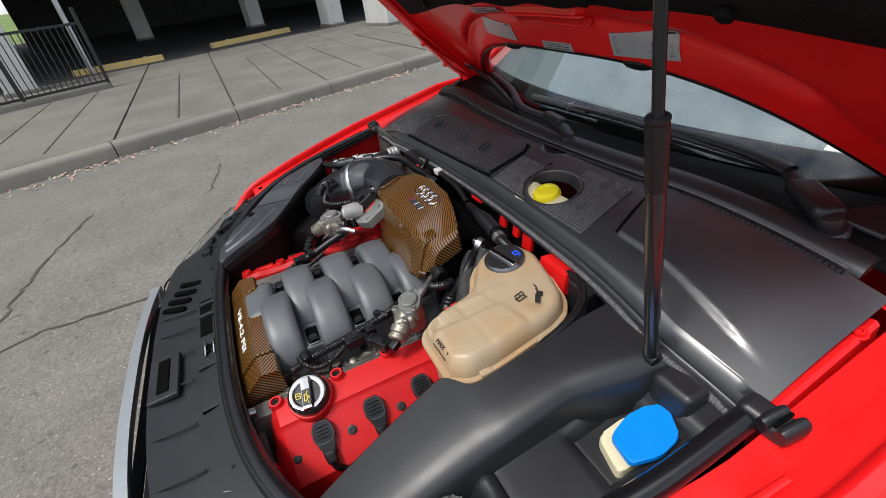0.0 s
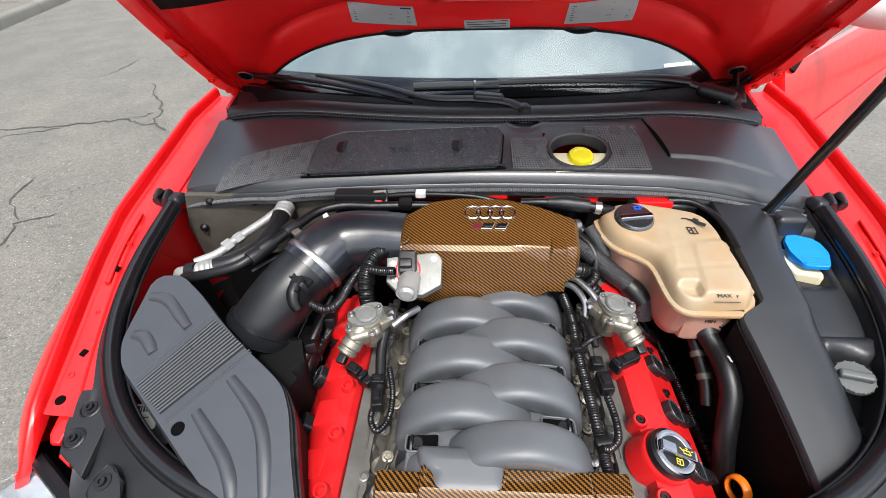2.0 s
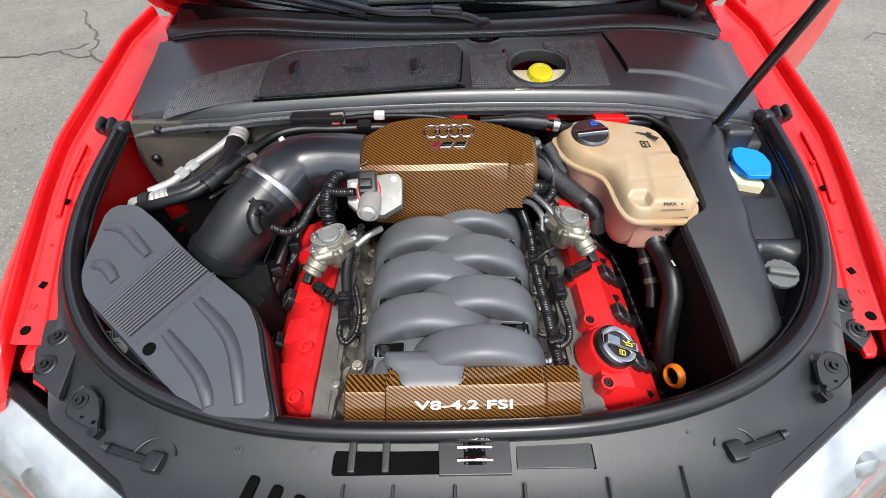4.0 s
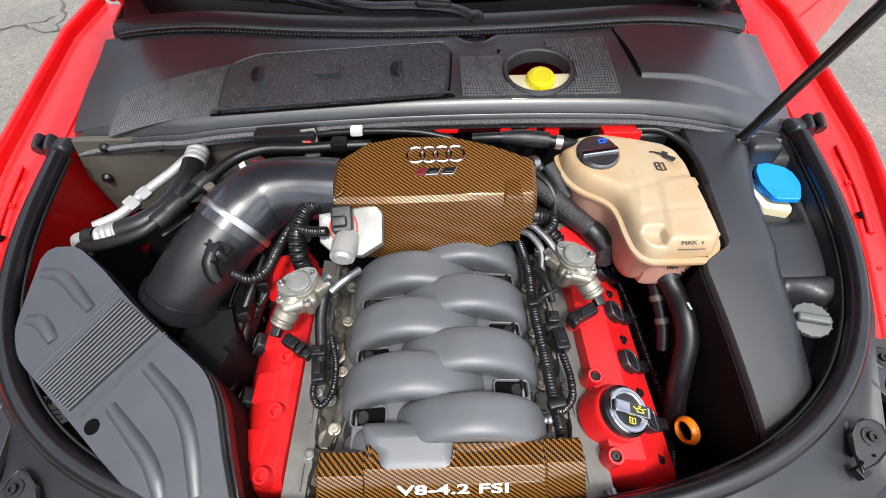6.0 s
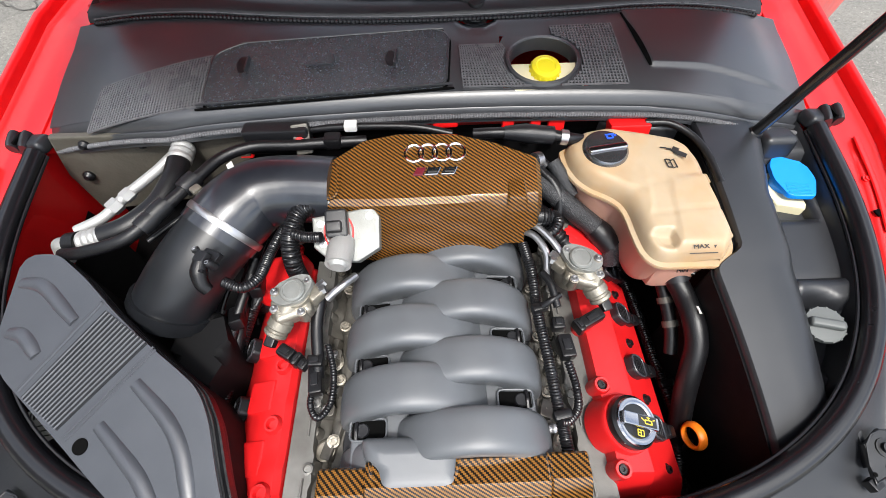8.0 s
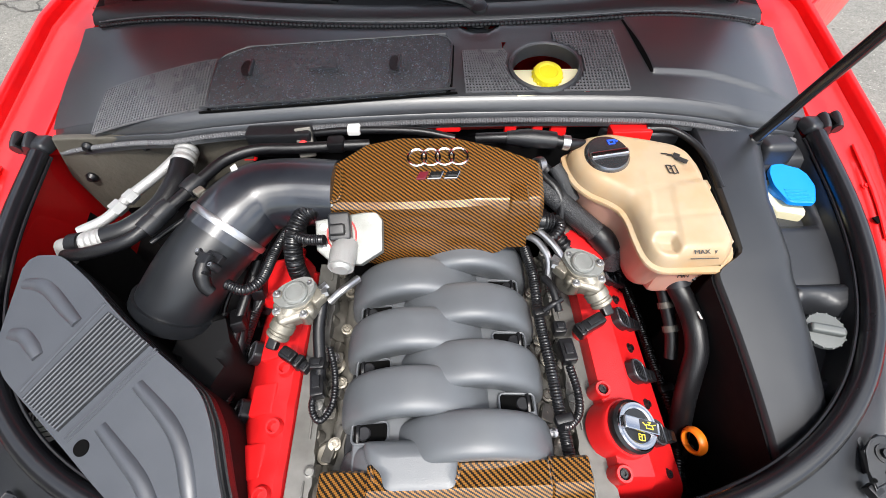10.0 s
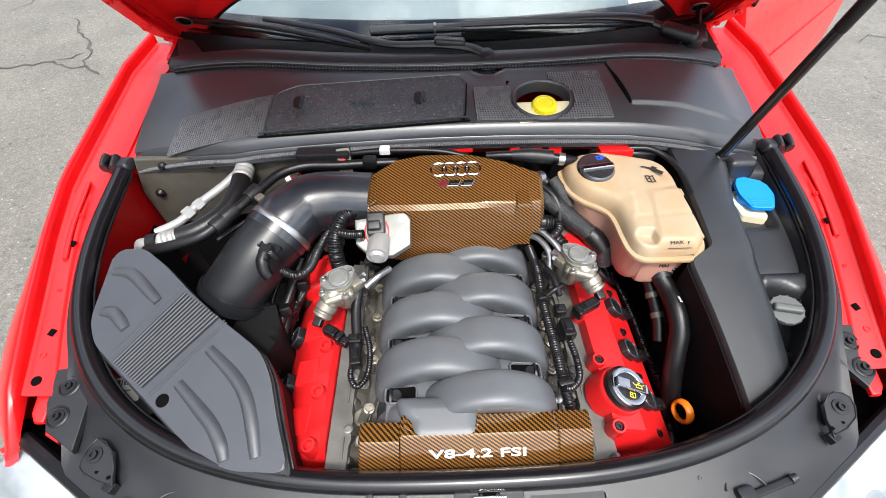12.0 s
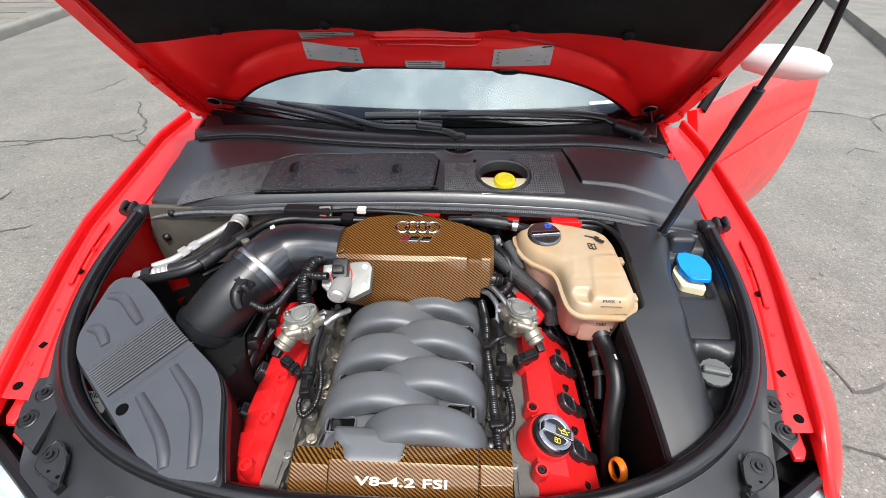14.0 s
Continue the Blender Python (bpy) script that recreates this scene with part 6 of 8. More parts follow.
# right cam cover: flat upper strip and a lower face with the coils
bm = fresh()
rows = []
for k in range(43):
    y = -0.535 + 0.372 * k / 42
    end = min(1, min(k, 42 - k) / 2.5)
    rows.append([(x, y, 0.58 + (z - 0.58) * (0.6 + 0.4 * end)) for x, z in ((0.226, 0.62), (0.228, 0.726), (0.235, 0.746), (0.262, 0.743), (0.283, 0.737), (0.287, 0.726), (0.335, 0.680), (0.352, 0.662), (0.356, 0.60))])
loft(bm, rows)
cover_r = part("cam_cover", bm, RED_CAST, engine, "red cam cover with the oil filler cap and coils", sharp=28)
for x, y, z in ((0.236, -0.396, 0.750), (0.234, -0.30, 0.750), (0.232, -0.20, 0.750), (0.238, -0.505, 0.747), (0.320, -0.500, 0.696), (0.318, -0.404, 0.700), (0.318, -0.313, 0.700), (0.318, -0.222, 0.700)):
    tilt = (0.06 if x < 0.3 else 0.75, -0.1, 1)
    boss = cover_r
    if x < 0.3:
        b = fresh()
        lathe(b, [(0.007, 0.0), (0.0075, 0.010), (0.0105, 0.010), (0.0125, 0.006), (0.0135, -0.03)], aim((x, y, z - 0.004), tilt), 20)
        boss = part("screw_boss", b, RED_CAST, cover_r)
    b = fresh()
    bolt(b, (x, y, z - 0.002 if x < 0.3 else z - 0.004), tilt, 0.0055, 0.006, 1.5)
    part("cover_screw", b, RUBBER, boss)
b = fresh()
box(b, (0.325, -0.545, 0.668), (0.06, 0.03, 0.03), 0.011, (0, 20, 0))
part("front_boss", b, RED_CAST, cover_r)
for y in (-0.449, -0.358, -0.267, -0.180):
    ignition_coil(0.313, y, 0.703, 1, Vector((0.69, 0, 0.72)).normalized())

# oil filler cap: black rim, chrome disc, two dark recesses and a grip bar
cn = Vector((0.36, -0.10, 1)).normalized()
cy = (Vector((0, 1, 0)) - cn * cn.y).normalized()
cx = cy.cross(cn)
cap_m = Matrix.Translation((0.257, -0.449, 0.745)) @ Matrix((cx, cy, cn)).transposed().to_4x4() @ Matrix.Diagonal((0.93, 0.93, 0.9, 1))
b = fresh()
lathe(b, [(0.045, -0.035), (0.043, 0.002), (0.040, 0.008), (0.0, 0.008)], cap_m, 32)
part("filler_neck", b, RED_CAST, cover_r)
b = fresh()
lathe(b, [(0.0, 0.008), (0.036, 0.008), (0.0375, 0.012), (0.0372, 0.022), (0.034, 0.026), (0.031, 0.0265), (0.0, 0.0255)], cap_m, 40)
oil = part("oil_cap", b, material("cap_black", (0.010, 0.010, 0.011), 0.32, var=0.1), cover_r, "black and chrome oil filler cap")
spun = cap_m @ pose(0, 0, 0, 0, 0, -9)
b = fresh()
lathe(b, [(0.0225, 0.0250), (0.0235, 0.0280), (0.0270, 0.0298), (0.0318, 0.0292), (0.0338, 0.0270), (0.0342, 0.0240)], cap_m, 40)
disc = part("chrome_ring", b, CAP_METAL, oil, "satin chrome ring")
b = fresh()
box(b, (0.002, 0, 0.031), (0.060, 0.0185, 0.011), 0.003, (0, 0, 0), 2)
bmesh.ops.transform(b, matrix=spun, verts=b.verts)
part("grip_bar", b, CAP_METAL, oil)
b = fresh()
box(b, (0.011, 0, 0.0364), (0.030, 0.0145, 0.0012), 0.0003)
bmesh.ops.transform(b, matrix=spun, verts=b.verts)
part("symbol_field", b, PRINT, oil)
b = fresh()
for u, v, w, h, r in ((0.012, -0.0035, 0.012, 0.0012, 0), (0.0065, -0.001, 0.0012, 0.005, 0), (0.0175, -0.001, 0.0012, 0.005, 25), (0.012, 0.0015, 0.011, 0.0012, 0), (0.012, 0.0035, 0.0012, 0.003, 0), (0.012, 0.005, 0.005, 0.0012, 0), (0.003, 0.0015, 0.006, 0.0012, -35), (0.021, 0.003, 0.004, 0.0012, 20)):
    box(b, (u, v, 0.0372), (w, h, 0.0008), 0, (0, 0, r))
bmesh.ops.transform(b, matrix=spun, verts=b.verts)
part("oil_can_symbol", b, YELLOW_MARK, oil)
b = fresh()
for u, v, w, h, r in ((-0.002, -0.0155, 0.001, 0.008, 0), (0.003, -0.0160, 0.001, 0.008, 0), (0.008, -0.0155, 0.001, 0.008, 0), (0.0005, -0.0118, 0.005, 0.001, -10), (0.0055, -0.0118, 0.005, 0.001, 10), (0.0005, -0.0197, 0.005, 0.001, -10), (0.0055, -0.0197, 0.005, 0.001, 10), (0.0005, -0.0155, 0.003, 0.0008, 0)):
    box(b, (u, v, 0.0304), (w, h, 0.0008), 0, (0, 0, r))
bmesh.ops.transform(b, matrix=spun, verts=b.verts)
part("book_symbol", b, YELLOW_MARK, oil)

# carbon plenum cover: stations across it, each with the back edge, the front ridge and the foot of the front face
def plenum_top(y):
    return 0.917 + 0.30 * (y + 0.087)


STATIONS = [(-0.160, -0.094, 0.898, -0.150, 0.880, -0.160), (-0.153, -0.088, 0.910, -0.154, 0.890, -0.170), (-0.100, -0.060, 0.926, -0.161, 0.895, -0.186), (-0.047, -0.050, 0.929, -0.162, 0.895, -0.190),
            (0.042, -0.053, 0.928, -0.161, 0.895, -0.190), (0.103, -0.070, 0.923, -0.158, 0.896, -0.188), (0.164, -0.092, 0.912, -0.150, 0.889, -0.172), (0.172, -0.098, 0.900, -0.145, 0.880, -0.160)]
bm = fresh()
rows = []
for x, yb, zb, yf, zf, yg in STATIONS:
    deep = 0.115 - 0.30 * max(0.0, x - 0.02) - 0.9 * max(0.0, x - 0.14)
    # back wall, top, flat chamfer of the ridge, front face
    rows.append([(x, yb + 0.004, zb - 0.035), (x, yb, zb - 0.002), (x, yb - 0.003, zb), (x, yf + 0.0055, zf + 0.0012), (x, yf - 0.0025, zf - 0.0062), (x, yf + (yg - yf) * 0.30 - 0.002, zf - deep * 0.33), (x, yg, zf - deep)])
loft(bm, rows)
bmesh.ops.bevel(bm, geom=[e for e in bm.edges if e.calc_face_angle(0) > radians(14) and abs((e.verts[0].co - e.verts[1].co).x) > 0.004], offset=0.0010, segments=2, affect="EDGES", profile=0.5)
plenum = part("plenum_cover", bm, CARBON, engine, "lacquered gold and black carbon fibre plenum cover", sharp=24)
# raised pad that runs over the ridge
bm = fresh()
loft(bm, [[(x, -0.130, 0.898 + d), (x, -0.1505, 0.8945 + d), (x, -0.1600, 0.8905 + d), (x, -0.1640, 0.8830 + d), (x, -0.186, 0.815), (x, -0.170, 0.815), (x, -0.130, 0.885)] for x, d in ((0.116, 0.000), (0.119, 0.0045), (0.143, 0.0030), (0.146, -0.0020))])
part("raised_pad", bm, CARBON, plenum, sharp=24)
bm = fresh()
tube(bm, [(-0.152, -0.094, 0.909), (-0.138, -0.100, 0.914), (-0.136, -0.135, 0.904), (-0.140, -0.149, 0.899), (-0.154, -0.152, 0.893)], 0.0022, 8, 4)
part("edge_bead", bm, CARBON, plenum)
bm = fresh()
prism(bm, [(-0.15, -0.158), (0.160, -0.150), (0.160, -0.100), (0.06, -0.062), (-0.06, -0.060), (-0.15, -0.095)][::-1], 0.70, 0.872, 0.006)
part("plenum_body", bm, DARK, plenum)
for k in range(4):
    b = fresh()
    x = -0.0218 + 0.0212 * k
    m = pose(x, -0.0875, plenum_top(-0.0875) + 0.003, 16.7, 0, -1.5)
    tube(b, [m @ Vector((0.0142 * math.cos(a), 0.0142 * math.sin(a), 0.0004 * k)) for a in [2 * math.pi * j / 14 for j in range(14)]], 0.0021, 8, 3, closed=True)
    part("emblem_ring", b, CHROME, plenum, "chrome emblem ring")
by = -0.117
for x, w, mt, nm in ((-0.014, 0.014, material("emblem_red", (0.12, 0.01, 0.02), 0.3, var=0.1), "red_bar"), (0.006, 0.020, CAP_METAL, "chrome_bar"), (0.031, 0.020, CAP_METAL, "chrome_bar")):
    b = fresh()
    prism(b, [(x - w / 2 - 0.003, by - 0.006), (x + w / 2 - 0.003, by - 0.006), (x + w / 2 + 0.003, by + 0.006), (x - w / 2 + 0.003, by + 0.006)], lambda u, v: plenum_top(v) + 0.001, lambda u, v: plenum_top(v) + 0.004, 0.0008, 1)
    bd = part(nm, b, mt, plenum)
    if mt is CAP_METAL:
        b = fresh()
        for dv in (-0.0022, 0.0022):
            box(b, (x, by + dv, plenum_top(by) + 0.0042), (w - 0.006, 0.0016, 0.0008), 0, (16.7, 0, 0))
        part("inlay", b, PRINT, bd)

# front carbon cover with the cut-out for the last runner
bm = fresh()
prof = [(-0.487, 0.700), (-0.488, 0.772), (-0.491, 0.777), (-0.519, 0.7795), (-0.5235, 0.7770), (-0.561, 0.741), (-0.565, 0.735), (-0.567, 0.690)]
rows = []
for x, dz, dy in ((-0.090, -0.001, 0.0), (-0.088, 0, 0), (0.020, 0, 0), (0.136, 0, 0), (0.138, -0.001, 0.0)):
    rows.append([(x, y + dy, z + dz) for y, z in prof])
loft(bm, rows)
front = part("front_cover", bm, CARBON, engine, "lacquered gold carbon fibre front engine cover", sharp=20)
for x0, x1, d in ((-0.150, -0.091, -0.006), (0.139, 0.190, -0.005)):
    b = fresh()
    rows = [[(x, (y + 0.003 if x > 0 else max(-0.567, y - 0.006)), z + d + (0.002 if 0 < i < 2 else 0)) for y, z in prof] for i, x in enumerate((x0, x0 + 0.003, x1 - 0.003, x1))]
    loft(b, rows)
    part("wing", b, CARBON, front, sharp=20)
b = fresh()
tube(b, [(-0.084, -0.482, 0.775), (-0.083, -0.500, 0.779), (-0.076, -0.511, 0.777), (-0.030, -0.516, 0.774), (0.016, -0.511, 0.777), (0.024, -0.500, 0.779), (0.025, -0.482, 0.775)], 0.0024, 8)
part("cutout_edge", b, CARBON, front)
txt = lettering("V8-4.2 FSI", 0.0175, Matrix(), bold=0.0003)
xs_ = [v.co.x for v in txt.verts]
k_ = 0.140 / (max(xs_) - min(xs_))
bmesh.ops.transform(txt, matrix=pose(0.0225, -0.5410, 0.7612, 43.8, 0, 0) @ Matrix.Diagonal((k_, 1.0, 1.0, 1)), verts=txt.verts)
part("lettering", txt, WHITE, front, "white raised lettering reading V8-4.2 FSI", smooth=False)

# bright flap housing with its actuator
bm = fresh()
pts = [(-0.046, 0.026), (0.036, 0.034), (0.045, 0.020), (0.042, -0.022), (0.012, -0.038), (-0.026, -0.034), (-0.046, -0.014)]
prism(bm, [(u * 1.1, v * 1.12) for u, v in pts[::-1]], 0, 0.022, 0.004, 2)
hm = pose(-0.124, -0.186, 0.848, 30, 0, 4)
bmesh.ops.transform(bm, matrix=hm, verts=bm.verts)
flap = part("flap_housing", bm, ALU_PALE, engine, "bright alloy flap housing with a black actuator plug")
for u, v in ((-0.038, 0.018), (0.034, 0.024), (0.034, -0.016), (-0.036, -0.012)):
    b = fresh()
    bolt(b, hm @ Vector((u, v, 0.022)), hm.to_3x3() @ Vector((0, 0, 1)), 0.004, 0.003, 1.4)
    part("screw", b, STEEL, flap)
b = fresh()
tube(b, [(-0.128, -0.208, 0.866), (-0.130, -0.226, 0.868), (-0.131, -0.252, 0.868)], [0.017, 0.019, 0.0185], 20, 4)
tube(b, [(-0.131, -0.250, 0.868), (-0.131, -0.257, 0.868)], [0.016, 0.010], 16, 3)
part("vacuum_can", b, ALU_WHITE, flap, "white metal vacuum can")
b = fresh()
box(b, (-0.135, -0.192, 0.885), (0.032, 0.042, 0.022), 0.005, (30, 0, 4))
part("actuator_plug", b, PLASTIC, flap)
b = fresh()
tube(b, [hm @ Vector((-0.012 + 0.021 * math.cos(radians(t)), 0.004 + 0.027 * math.sin(radians(t)), 0.0225)) for t in range(0, 360, 30)], 0.0014, 6, 3, closed=True)
part("gasket_ring", b, RED_RAW, flap, "thin red gasket ring")
b = fresh()
box(b, (-0.136, -0.205, 0.895), (0.022, 0.016, 0.014), 0.003, (30, 0, 4))
part("plug_clip", b, RUBBER, flap)


def fuel_pump(top, sg):
    """High pressure fuel pump: lobed cover plate on a cast body, a valve barrel and pipe unions."""
    x, y, z = top
    c = Vector((x, y, z))

    def at(u, v, w=0.0):
        return c + Vector((-sg * u, v, w))
    b = fresh()
    lathe(b, [(0.0, -0.085), (0.030, -0.085), (0.030, -0.040), (0.027, -0.034), (0.027, -0.016), (0.0, -0.016)], aim(c, (sg * 0.06, -0.1, 1)), 28)
    p = part("fuel_pump", b, ALU, engine, "bare alloy high-pressure fuel pump")
    plate = [(-0.042, -0.006), (-0.035, 0.013), (-0.006, 0.029), (0.020, 0.034), (0.033, 0.023), (0.030, 0.004), (0.018, -0.019), (-0.012, -0.027), (-0.034, -0.020)]
    b = fresh()
    q = rounded([(-sg * u, v) for u, v in plate][::-sg], 0.009, 3)
    prism(b, q, -0.018, -0.006, 0.002, 2)
    bmesh.ops.transform(b, matrix=Matrix.Translation(c) @ pose(0, 0, 0, 6, sg * 3, 0), verts=b.verts)
    pl = part("cover_plate", b, ALU_PALE, p, "pale cast cover plate")
    b = fresh()
    lathe(b, [(0.0225, -0.008), (0.0225, -0.001), (0.020, 0.002), (0.0165, 0.0025), (0.0155, 0.001), (0.0, 0.002)], aim(c, (sg * 0.06, -0.1, 1)), 32)
    part("dome", b, ALU_PALE, pl)
    for u, v, w in ((0.023, 0.020, -0.006), (-0.032, 0.000, -0.006), (-0.034, -0.024, -0.024), (0.014, -0.030, -0.026)):
        b = fresh()
        lathe(b, [(0.0, -0.03), (0.0095, -0.03), (0.0090, -0.001), (0.0, 0.0)], aim(at(u, v, w), (0, -0.1, 1)), 14)
        part("bolt_boss", b, ALU, p)
        b = fresh()
        bolt(b, at(u, v, w), (0, -0.1, 1), 0.0052, 0.006, 1.4)
        part("pump_bolt", b, STEEL, p)
    b = fresh()
    box(b, at(-0.008, -0.014, -0.042), (0.068, 0.050, 0.038), 0.010, (10, 0, sg * -22), 3)
    part("pump_body", b, ALU, p)
    b = fresh()
    d = Vector((sg * 0.033, -0.045, -0.034)).normalized()
    lathe(b, [(0.0, -0.03), (0.020, -0.03), (0.020, 0.010), (0.0225, 0.012), (0.0225, 0.026), (0.0195, 0.029), (0.0195, 0.033), (0.0215, 0.034), (0.0215, 0.040), (0.016, 0.044), (0.0, 0.044)], aim(at(-0.010, -0.012, -0.034) + d * 0.020, d), 26)
    part("valve_barrel", b, ALU, p)
    b = fresh()
    box(b, at(-0.010, -0.012, -0.034) + d * 0.074, (0.020, 0.024, 0.018), 0.004, (20, 0, sg * 20))
    part("sensor_plug", b, RUBBER, p)
    b = fresh()
    box(b, at(0.030, 0.008, -0.034), (0.032, 0.030, 0.026), 0.006, (0, 0, sg * 40), 2)
    part("port_block", b, ALU, p)
    for u, v in ((0.052, 0.014), (0.048, 0.030)):
        b = fresh()
        tube(b, [at(0.030, v * 0.5, -0.030), at(u, v, -0.026)], 0.0080, 6, 1)
        part("union_nut", b, STEEL, p)
    # the whole pump at its size
    o = c - BASE[p]
    m = Matrix.Translation(o) @ Matrix.Scale(0.80, 4) @ Matrix.Translation(-o)
    for ob in (p, *p.children, *pl.children):
        ob.data.transform(m)
    return p


fuel_pump((-0.198, -0.276, 0.846), -1)
fuel_pump((0.222, -0.236, 0.842), 1)
for pts in ([(-0.155, -0.276, 0.815), (-0.135, -0.262, 0.825), (-0.115, -0.24, 0.82)], [(0.150, -0.152, 0.822), (0.170, -0.165, 0.826), (0.190, -0.190, 0.822), (0.205, -0.215, 0.812)], [(0.150, -0.160, 0.812), (0.168, -0.176, 0.814), (0.182, -0.205, 0.806), (0.180, -0.235, 0.78)]):
    b = fresh()
    tube(b, pts, 0.0058, 10)
    part("fuel_pipe", b, STEEL, engine, "bare steel fuel pipe")

# engine wiring and hoses
def hose(pts, r, name="cable", mat=None, corr=0.0, pitch=0.006, lab=""):
    b = fresh()
    tube(b, pts, r, 12, 6, corr, pitch)
    return part(name, b, mat or HOSE, engine, lab)


hose([(0.152, -0.165, 0.784), (0.160, -0.222, 0.778), (0.160, -0.283, 0.768), (0.166, -0.354, 0.758), (0.170, -0.425, 0.750), (0.177, -0.495, 0.734), (0.184, -0.542, 0.718)], 0.0088, "cable_conduit", HOSE, 0.0013, 0.0042, "ribbed black cable conduit")
hose([(0.372, -0.117, 0.63), (0.384, -0.216, 0.625), (0.388, -0.309, 0.62), (0.395, -0.404, 0.615), (0.390, -0.453, 0.60), (0.38, -0.53, 0.58)], 0.0095, "cable_conduit", HOSE, 0.0013, 0.0042, "ribbed black cable conduit")
hose([(-0.178, -0.146, 0.875), (-0.200, -0.160, 0.872), (-0.212, -0.192, 0.855), (-0.212, -0.216, 0.825), (-0.210, -0.222, 0.785)], 0.0145, "breather_hose", HOSE, 0.0014, 0.0046, "ribbed black breather hose")
b = fresh()
tube(b, [(-0.150, -0.142, 0.882), (-0.178, -0.146, 0.876)], 0.0125, 14, 2)
part("breather_stub", b, ALU_WHITE, engine)
b = fresh()
lathe(b, [(0.012, 0.0), (0.021, 0.0), (0.022, 0.008), (0.018, 0.012), (0.016, 0.010), (0.012, 0.010)], Matrix.Translation((-0.206, -0.233, 0.752)), 20)
part("breather_collar", b, RED_CAST, engine)
hose([(-0.155, -0.215, 0.885), (-0.180, -0.210, 0.880), (-0.20, -0.198, 0.872)], 0.008, "plug_lead", HOSE, 0.0010, 0.0036)
# left wiring loom with its plugs
hose([(-0.172, -0.262, 0.795), (-0.176, -0.300, 0.780), (-0.172, -0.345, 0.765), (-0.170, -0.375, 0.758)], 0.009, "plug_lead", RUBBER)
hose([(-0.172, -0.375, 0.756), (-0.180, -0.405, 0.745), (-0.168, -0.425, 0.740), (-0.152, -0.405, 0.742), (-0.150, -0.365, 0.750), (-0.160, -0.325, 0.764)], 0.0052, "plug_lead", HOSE, 0.001, 0.004)
for x, y, z, s, r in ((-0.214, -0.342, 0.778, (0.026, 0.018, 0.020), -32), (-0.199, -0.351, 0.772, (0.010, 0.021, 0.022), -32), (-0.190, -0.358, 0.770, (0.014, 0.016, 0.017), -32), (-0.172, -0.378, 0.757, (0.020, 0.040, 0.022), 8), (-0.174, -0.352, 0.765, (0.024, 0.018, 0.02), 0), (0.236, -0.306, 0.778, (0.040, 0.019, 0.019), 28), (0.216, -0.316, 0.774, (0.012, 0.022, 0.022), 28), (0.192, -0.345, 0.768, (0.022, 0.036, 0.022), 5), (0.186, -0.310, 0.772, (0.020, 0.020, 0.02), 0)):
    b = fresh()
    box(b, (x, y, z), s, 0.004, (0, 0, r))
    k = part("wiring_plug", b, RUBBER, engine, "black wiring plug")
    b = fresh()
    box(b, (x, y, z + s[2] * 0.5), (s[0] * 0.5, s[1] * 0.45, 0.005), 0.001, (0, 0, r))
    part("plug_tab", b, PLASTIC, k)
hose([(0.186, -0.290, 0.790), (0.180, -0.255, 0.800), (0.170, -0.235, 0.80)], 0.006, "plug_lead", RUBBER)
hose([(0.192, -0.365, 0.765), (0.200, -0.395, 0.752), (0.198, -0.425, 0.748), (0.180, -0.445, 0.755), (0.166, -0.448, 0.762)], 0.0062, "plug_lead", HOSE, 0.0012, 0.0045)
hose([(0.165, -0.285, 0.785), (0.178, -0.280, 0.795), (0.192, -0.272, 0.795)], 0.005, "plug_lead", RUBBER)
for x, y, z in ((0.162, -0.284, 0.779), (0.171, -0.438, 0.759), (0.391, -0.36, 0.630)):
    b = fresh()
    box(b, (x, y, z), (0.026, 0.014, 0.014), 0.004, (0, 0, 12))
    part("cable_clip", b, RUBBER, engine)
# grey sensor behind the runners and small castings in the valley
rnd = random.Random(11)
for k in range(14):
    sg = -1 if k % 2 else 1
    y = -0.53 + 0.38 * rnd.random()
    x = EC + sg * (0.150 + 0.028 * rnd.random())
    b = fresh()
    if k % 3 == 0:
        lathe(b, [(0, 0), (0.007, 0), (0.007, 0.008), (0.004, 0.009), (0, 0.009)], aim((x, y, 0.700), (sg * rnd.random() * 0.4, rnd.uniform(-0.3, 0.3), 1)), 10)
        part("fitting", b, rnd.choice((ALU, STEEL)), engine)
    else:
        box(b, (x, y, 0.700), (0.010 + 0.012 * rnd.random(), 0.012 + 0.02 * rnd.random(), 0.018), 0.003, (0, sg * 15, rnd.uniform(-20, 20)))
        part("fitting", b, ALU_DULL, engine)
# ancillaries at the front of the block
for x, y, z, r, mt in ((0.21, -0.560, 0.700, 0.016, RUBBER), (0.236, -0.565, 0.668, 0.010, STEEL), (0.262, -0.565, 0.655, 0.008, STEEL), (0.225, -0.555, 0.735, 0.008, STEEL), (-0.165, -0.555, 0.70, 0.010, STEEL), (-0.19, -0.56, 0.66, 0.012, ALU_DULL)):
    b = fresh()
    lathe(b, [(0, 0), (r, 0), (r, 0.016), (r * 0.7, 0.02), (0, 0.02)], aim((x, y + 0.012, z), (0.1, -1, 0.3)), 14)
    part("front_fitting", b, mt, engine)
b = fresh()
prism(b, [(0.20, -0.575), (0.34, -0.565), (0.345, -0.535), (0.19, -0.545)], 0.60, lambda x, y: 0.70 - 0.28 * (x - 0.2), 0.006)
part("timing_case", b, ALU_DULL, engine)


# ---- things in the bay ----
def hang(t, name, pts, r, mat, corr=0.0, pitch=0.006, lab="", seg=14, res=6):
    b = fresh()
    tube(b, pts, r, seg, res, corr, pitch)
    return part(name, b, mat, t, lab)


